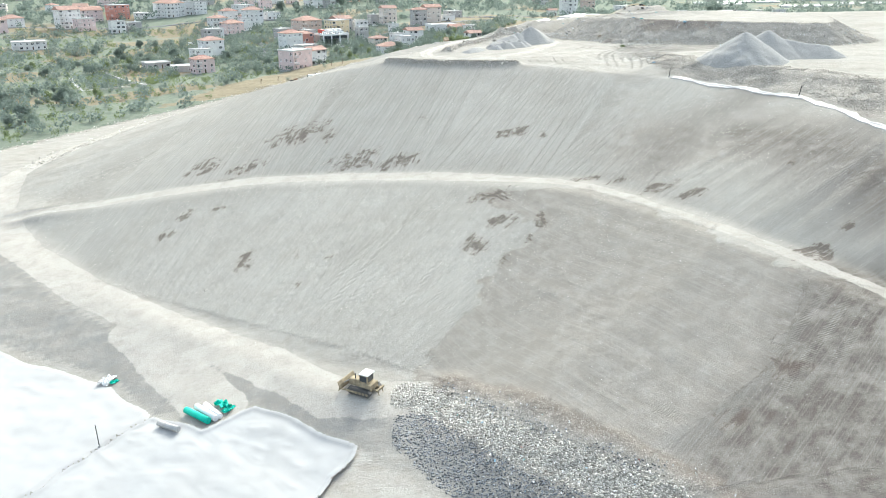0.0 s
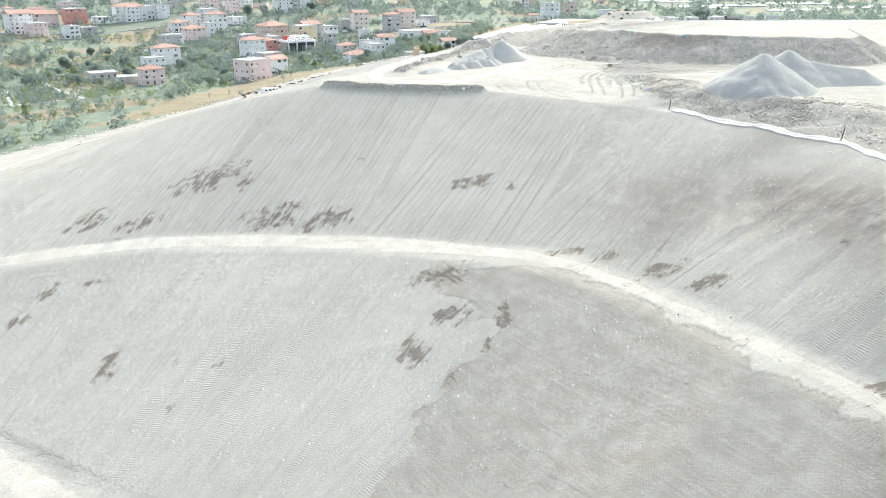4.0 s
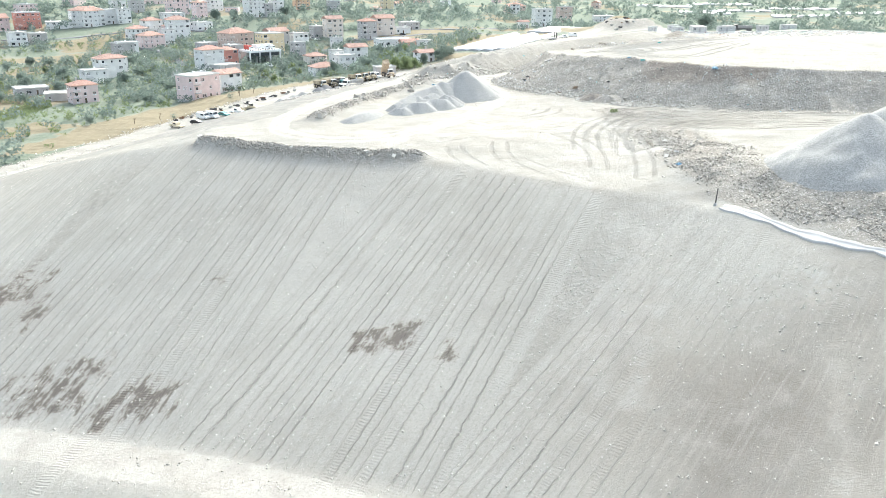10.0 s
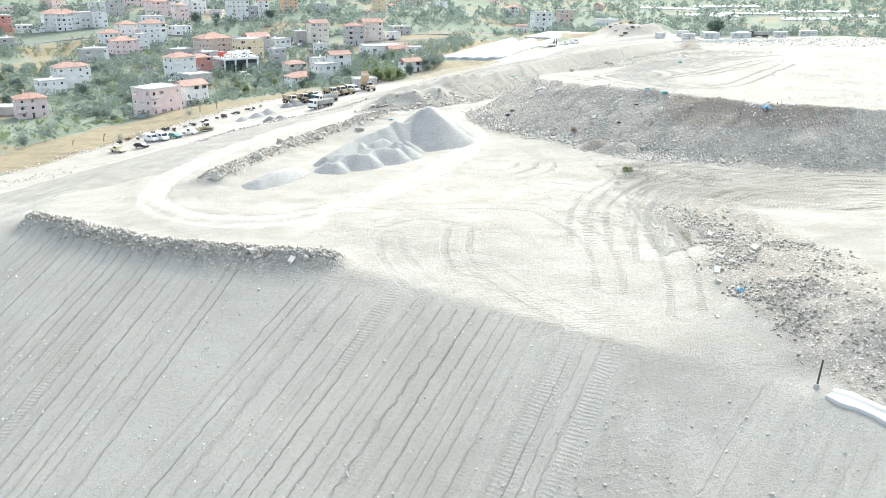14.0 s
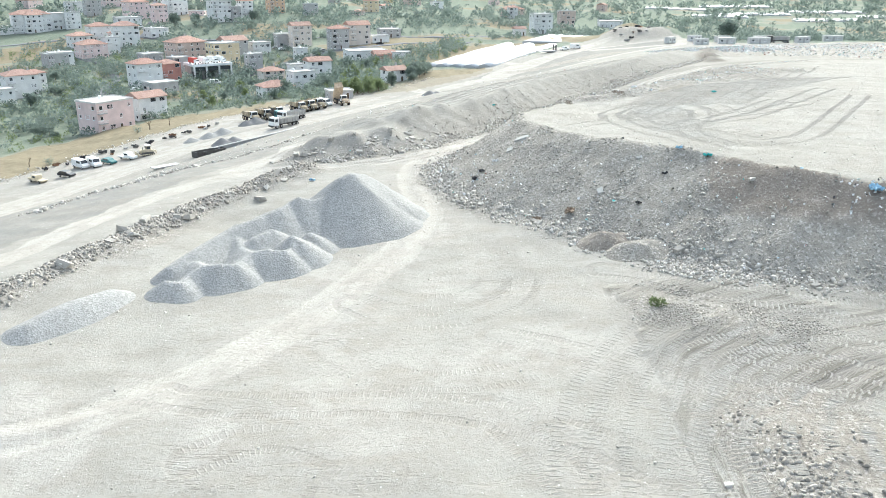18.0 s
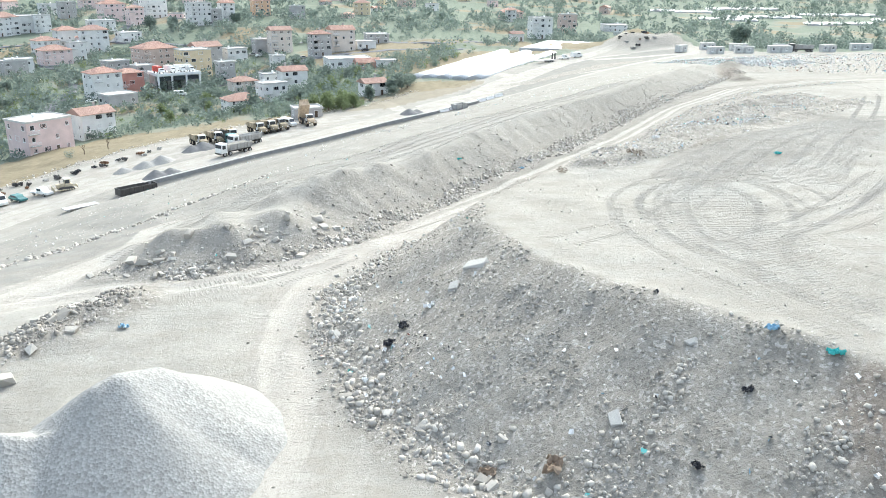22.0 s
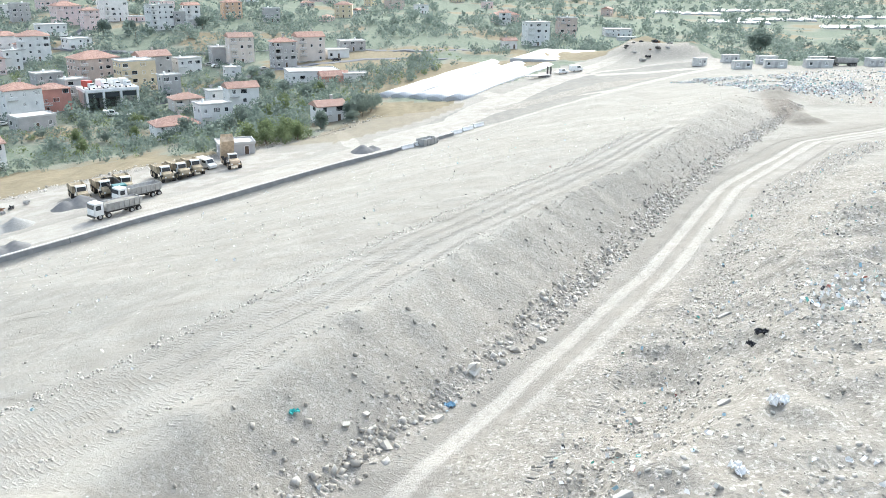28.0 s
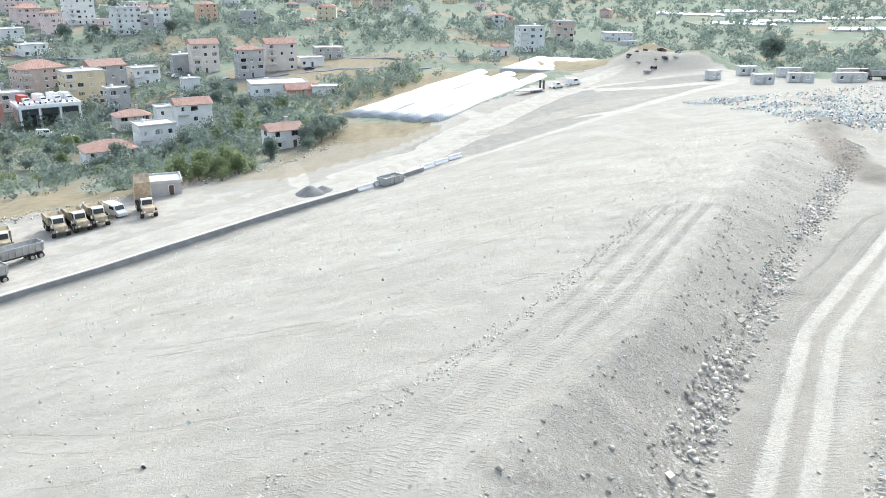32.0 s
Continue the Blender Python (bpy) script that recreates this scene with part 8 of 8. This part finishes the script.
scatter_litter(spill + 0.4 * feet, 1500, 0.10, "scraps of plastic and paper among the rubble", 401)
scatter_litter(cliff * 0.5 + band([(34.5, 229), (37, 225)], 1.2, 0.5) * 3 + band([(60, 208.5), (63, 207)], 1.5, 0.6) * 6, 900, 0.10, "plastic scraps caught in the spoil face", 402)
scatter_litter(inside([(120, 385), (150, 368), (240, 400), (240, 470), (165, 488), (138, 465)], X, Y) * 1.0, 5000, 0.2, "white and grey litter strewn over the far refuse field", 405)
scatter_litter(terrace * (Y < 400) * (X < 100) * (Y > 262), 700, 0.09, "small dark and pale scraps pressed into the terrace", 406)
scatter_litter(inside([(109.5, 459.5), (135, 463), (150, 432), (127, 392), (114, 400), (118, 430)], X + WOBBLE * 3, Y + WOBBLE * 3) * np.clip(0.4 + lattice(100, 6, X, Y), 0, 1), 5000, 0.2, "white and brown litter on the far fill", 407)
scatter_litter(refuse * (Y < 84), 900, 0.12, "plastic scraps in the refuse face", 403)
scatter_litter(band([(66, 279), (70, 281), (76, 284)], 2.0, 0.8), 420, 0.12, "white and blue plastic refuse spilling over the fill", 404)
PURPLE = worn("purple_plastic", (0.20, 0.17, 0.42), 0.5, amount=0.3)
CARDBOARD = worn("brown_carpet", (0.30, 0.23, 0.17), 0.9, amount=0.3)
DEADLEAF = leaf_material("dead_brush", (0.15, 0.12, 0.095), (0.22, 0.18, 0.14), (0.18, 0.15, 0.12))


def tyre_ring(bm, big, thin):
    rings = []
    for i in range(16):
        a = i * math.tau / 16
        rings.append([bm.verts.new(((big + thin * math.cos(b)) * math.cos(a), (big + thin * math.cos(b)) * math.sin(a), thin * math.sin(b))) for b in (j * math.tau / 8 for j in range(8))])
    for i in range(16):
        for j in range(8):
            bm.faces.new((rings[i][j], rings[(i + 1) % 16][j], rings[(i + 1) % 16][(j + 1) % 8], rings[i][(j + 1) % 8])).smooth = True


TEAL = worn("teal_plastic", (0.10, 0.50, 0.48), 0.5, amount=0.3)
for k, (x, y, s, mat, words) in enumerate(((52.6, 217.6, 0.8, TEAL, "teal rag caught on the spoil edge"), (49.1, 217.1, 0.6, BLACK, "black plastic bag on the spoil face"), (46.9, 275.8, 0.7, BLUEWRAP, "bright blue plastic bag at the foot of the bank"),
                                          (39.8, 272.1, 0.6, TEAL, "teal plastic scrap on the bank foot"), (61.9, 276.4, 0.7, BLACK, "dark discarded box beside the rubble"), (68, 279, 1.0, WHITE, "white plastic sack on the tipped rubble"),
                                          (18.4, 233, 0.7, BLUEWRAP, "blue plastic drum scrap in the berm"), (43.9, 168.2, 0.8, BLUEWRAP, "blue plastic sheet scrap in the spoil mound"), (61.3, 208.2, 1.4, BLUEWRAP, "pale blue plastic sheeting spilling from the spoil face"),
                                          (35.2, 229, 0.9, BLACK, "black plastic refuse on the spoil face"), (36.6, 229.8, 0.8, WHITE, "white plastic sheet on the spoil face"), (45, 172.6, 0.6, WHITE, "white block scrap beside the yard"),
                                          (66, 255, 0.7, TEAL, "turquoise plastic strip lying on the fill"))):
    crumple(x, y, s * 0.6, mat, words, 60 + k, "plastic_scrap", 0.5)
for k, (x, y, s, mat, words) in enumerate(((47.8, 261.5, 0.7, PURPLE, "purple plastic sack among broken blocks"), (62.7, 277.2, 0.8, BLACK, "black discarded crate on the tipped rubble"), (56, 263, 0.8, WHITE, "white torn sack on the rubble"),
                                          (59.1, 267.3, 1.0, WHITE, "crumpled white sheet on the rubble"), (33.5, 225.2, 0.7, WHITE, "pale torn bag at the foot of the spoil face"), (34.5, 227.6, 0.8, BLACK, "black torn sack on the spoil face"),
                                          (41.5, 216.3, 1.3, CARDBOARD, "coiled brown carpet roll on the spoil face"), (39, 217.3, 0.9, CARDBOARD, "crushed brown cardboard on the spoil face"), (50.8, 219.4, 0.7, BLUEWRAP, "blue plastic scrap at the spoil edge"), (46.5, 214.6, 0.6, BLACK, "dark bag low on the spoil face"))):
    crumple(x, y, s * 0.6, mat, words, 160 + k, "plastic_scrap", 0.5)
SLAB = stone_material("slab_grey", (0.36, 0.345, 0.315), (0.46, 0.44, 0.405), (0.41, 0.39, 0.36))
for x, y, w, d in ((44.1, 217.6, 1.0, 0.8), (47.8, 220.2, 0.7, 0.6), (39.2, 231.5, 1.9, 1.1), (38, 230.5, 0.7, 1.2), (48.3, 279, 1.1, 0.6), (58, 269.5, 1.0, 0.7), (52, 262, 0.9, 0.6), (63, 283, 1.0, 0.6)):
    bm = bmesh.new()
    w, d = w * 0.7, d * 0.7
    box(bm, -w / 2, -d / 2, -0.1, w / 2, d / 2, 0.12)
    for v in bm.verts:
        v.co += Vector((rnd.uniform(-0.15, 0.15), rnd.uniform(-0.12, 0.12), 0))
    bmesh.ops.bevel(bm, geom=bm.edges[:], offset=0.03, segments=1, affect='EDGES')
    e = 0.6
    up = Vector((ground(x - e, y) - ground(x + e, y), ground(x, y - e) - ground(x, y + e), 2 * e)).normalized()
    ob = tagged(part("concrete_slab", bm, SLAB), "flat broken concrete slab lying in the spoil", "concrete slab", "concrete slabs")
    ob.matrix_basis = Matrix.Translation((x, y, ground(x, y))) @ up.to_track_quat('Z', 'Y').to_matrix().to_4x4() @ Matrix.Rotation(rnd.uniform(0, 6), 4, 'Z')
for x, y in ((46.4, 261.2),):
    bm = bmesh.new()
    tyre_ring(bm, 0.27, 0.11)
    ob = tagged(part("tyre", bm, BLACK), "worn black tyre dumped among the rubble", "tyre", "dumped tyres")
    ob.matrix_basis = pose(x, y, ground(x, y) + 0.1, 8, -6, 0)
for x, y, s in ((47.5, 254, 0.5), (54.7, 257.1, 0.6), (54, 257.5, 0.4)):
    co = leaf_cloud(np.random.RandomState(int(x * 10)), np.array([(x, y, ground(x, y) + 0.3), (x + 0.4, y + 0.2, ground(x, y) + 0.2)]), np.full((2, 1), s * 0.55), 260, 0.035)
    tagged(new("shrub", quads("shrub", co, DEADLEAF)), "dead brown brushwood lying on the rubble", "shrub")
for k in range(16):
    x, y = 128 + rnd.uniform(-9, 9), 545 + rnd.uniform(-14, 16)
    crumple(x, y, rnd.uniform(0.8, 1.8), rnd.choice((RUST, DARKSTEEL, BLACK, GREYSTEEL, WHITE)), "scrap and junk piled on the entrance hill", 190 + k, "scrap_metal", 0.7)
plant_rng = np.random.RandomState(9)
co = leaf_cloud(plant_rng, np.array([(44.1, 200.4, ground(44.1, 200.4) + 0.15), (44.5, 200.2, ground(44.5, 200.2) + 0.12)]), np.full((2, 1), 0.4), 260, 0.07)
tagged(new("shrub", quads("shrub", co, FRESH)), "small green weed growing on the bare yard", "shrub")
# old tyres and scrap along the meadow edge
for k in range(26):
    u = k / 25
    x, y = -66 + 34 * u + rnd.uniform(-1, 1), 352 + 34 * u + rnd.uniform(-1.2, 1.2) + (4 if k % 3 else 0)
    crumple(x, y, rnd.uniform(0.8, 1.6), rnd.choice((RUST, DARKSTEEL, BLACK, GREYSTEEL)), "rusty scrap metal dumped along the meadow edge", 90 + k, "scrap_metal", 0.6)


# ---- crawler and tyre marks pressed into the fill ----
def crawler_marks(name, lines, label, gauge=1.0, width=0.26, pitch=0.32, tone=0.3):
    """Grouser ridges: two rows of low bars along each pass."""
    cos = []
    for line in lines:
        pts = resample([(p[0], p[1]) for p in line], pitch)
        n = len(pts)
        smooth = np.array(pts)
        for _ in range(14):
            smooth[1:-1] = (smooth[:-2] + 2 * smooth[1:-1] + smooth[2:]) / 4
        way = np.gradient(smooth, axis=0)
        way /= np.linalg.norm(way, axis=1)[:, None] + 1e-9
        side = np.stack([-way[:, 1], way[:, 0]], -1)
        for s in (-1, 1):
            c = smooth + side * gauge * s
            corner = []
            for a, b, up in ((-1, -0.09, -0.01), (-1, 0.0, 0.022), (1, 0.0, 0.022), (1, -0.09, -0.01), (-1, 0.0, 0.022), (-1, 0.09, -0.01), (1, 0.09, -0.01), (1, 0.0, 0.022)):
                p = c + side * width * a + way * b
                corner.append(np.stack([p[:, 0], p[:, 1], heights(p[:, 0], p[:, 1]) + up], -1))
            cos.append(np.stack(corner, 1).reshape(-1, 3))
    ob = new(name, quads(name, np.concatenate(cos), EARTH))
    n = len(ob.data.vertices)
    for key, value in (("pale", tone),):
        ob.data.attributes.new(key, 'FLOAT', 'POINT').data.foreach_set("value", np.full(n, value, np.float32))
    return tagged(ob, label, "track marks", kind="stuff")


crawler_marks("crawler_marks", [shifted(RIDGE_PASS, d) for d in (0.0, 1.7, 3.3)] + [[(24, 257.5), (28.6, 262), (33.6, 268), (38, 276)], [(14, 256), (20, 262), (30, 272), (36, 283)]], "crawler tracks pressed along the top of the bank")
crawler_marks("crawler_marks", [[(54.5 + k * 1.75, 249.5 - k * 0.9), (60 + k * 1.75, 258 - k * 0.9), (67 + k * 1.75, 265.5 - k * 0.9), (84 + k * 1.6, 282 - k * 0.9)] for k in range(7)], "close rows of crawler ribs on the brown upper fill", 0.5, 0.46, 0.42)
crawler_marks("crawler_marks", FILL_TURNS, "crawler and tyre tracks turning on the upper fill")
crawler_marks("crawler_marks", TURNS, "tyre and crawler tracks curving over the yard", 0.95, 0.24, tone=0.8)
crawler_marks("crawler_marks", [shifted(rounded(SWEEP), d) for d in (-7.4, -5.6, -4.1, -2.4, -0.6, 1.3, 2.9, 4.6, 6.0)], "crawler tracks sweeping past the foot of the spoil face", 0.85, 0.3, 0.36)
FAN = rounded([(57.5, 251), (55.2, 248), (53.3, 242.2), (51.8, 236.5), (51.6, 232.5), (52.5, 229.8), (53.5, 227), (56, 221)])
crawler_marks("crawler_marks", [shifted(FAN, 1.25 * k)[2 * k:len(FAN) - 2 * k] for k in range(5)], "fan of deep crawler prints turned into the upper fill", 0.42, 0.36, 0.46, 0.45)
crawler_marks("crawler_marks", [[(16, 250.5), (19.5, 256), (24, 261.5), (31, 269)], [(14, 252), (17.5, 257.5), (22, 263.5), (29, 271)], [(12.6, 246), (16.8, 253.5), (20, 258)], [(21, 238.4), (25, 240.6), (29.5, 245)], [(20.4, 236.6), (25.5, 239), (31, 245)], [(22, 240.6), (27, 243.6)]], "crawler tracks over the nose of the bank and the junction", 0.8, 0.3, 0.36)
crawler_marks("crawler_marks", [shifted(PLAN["rut"][1:9], d) for d in (-2.6, 2.6)], "crawler tracks beside the dirt track")
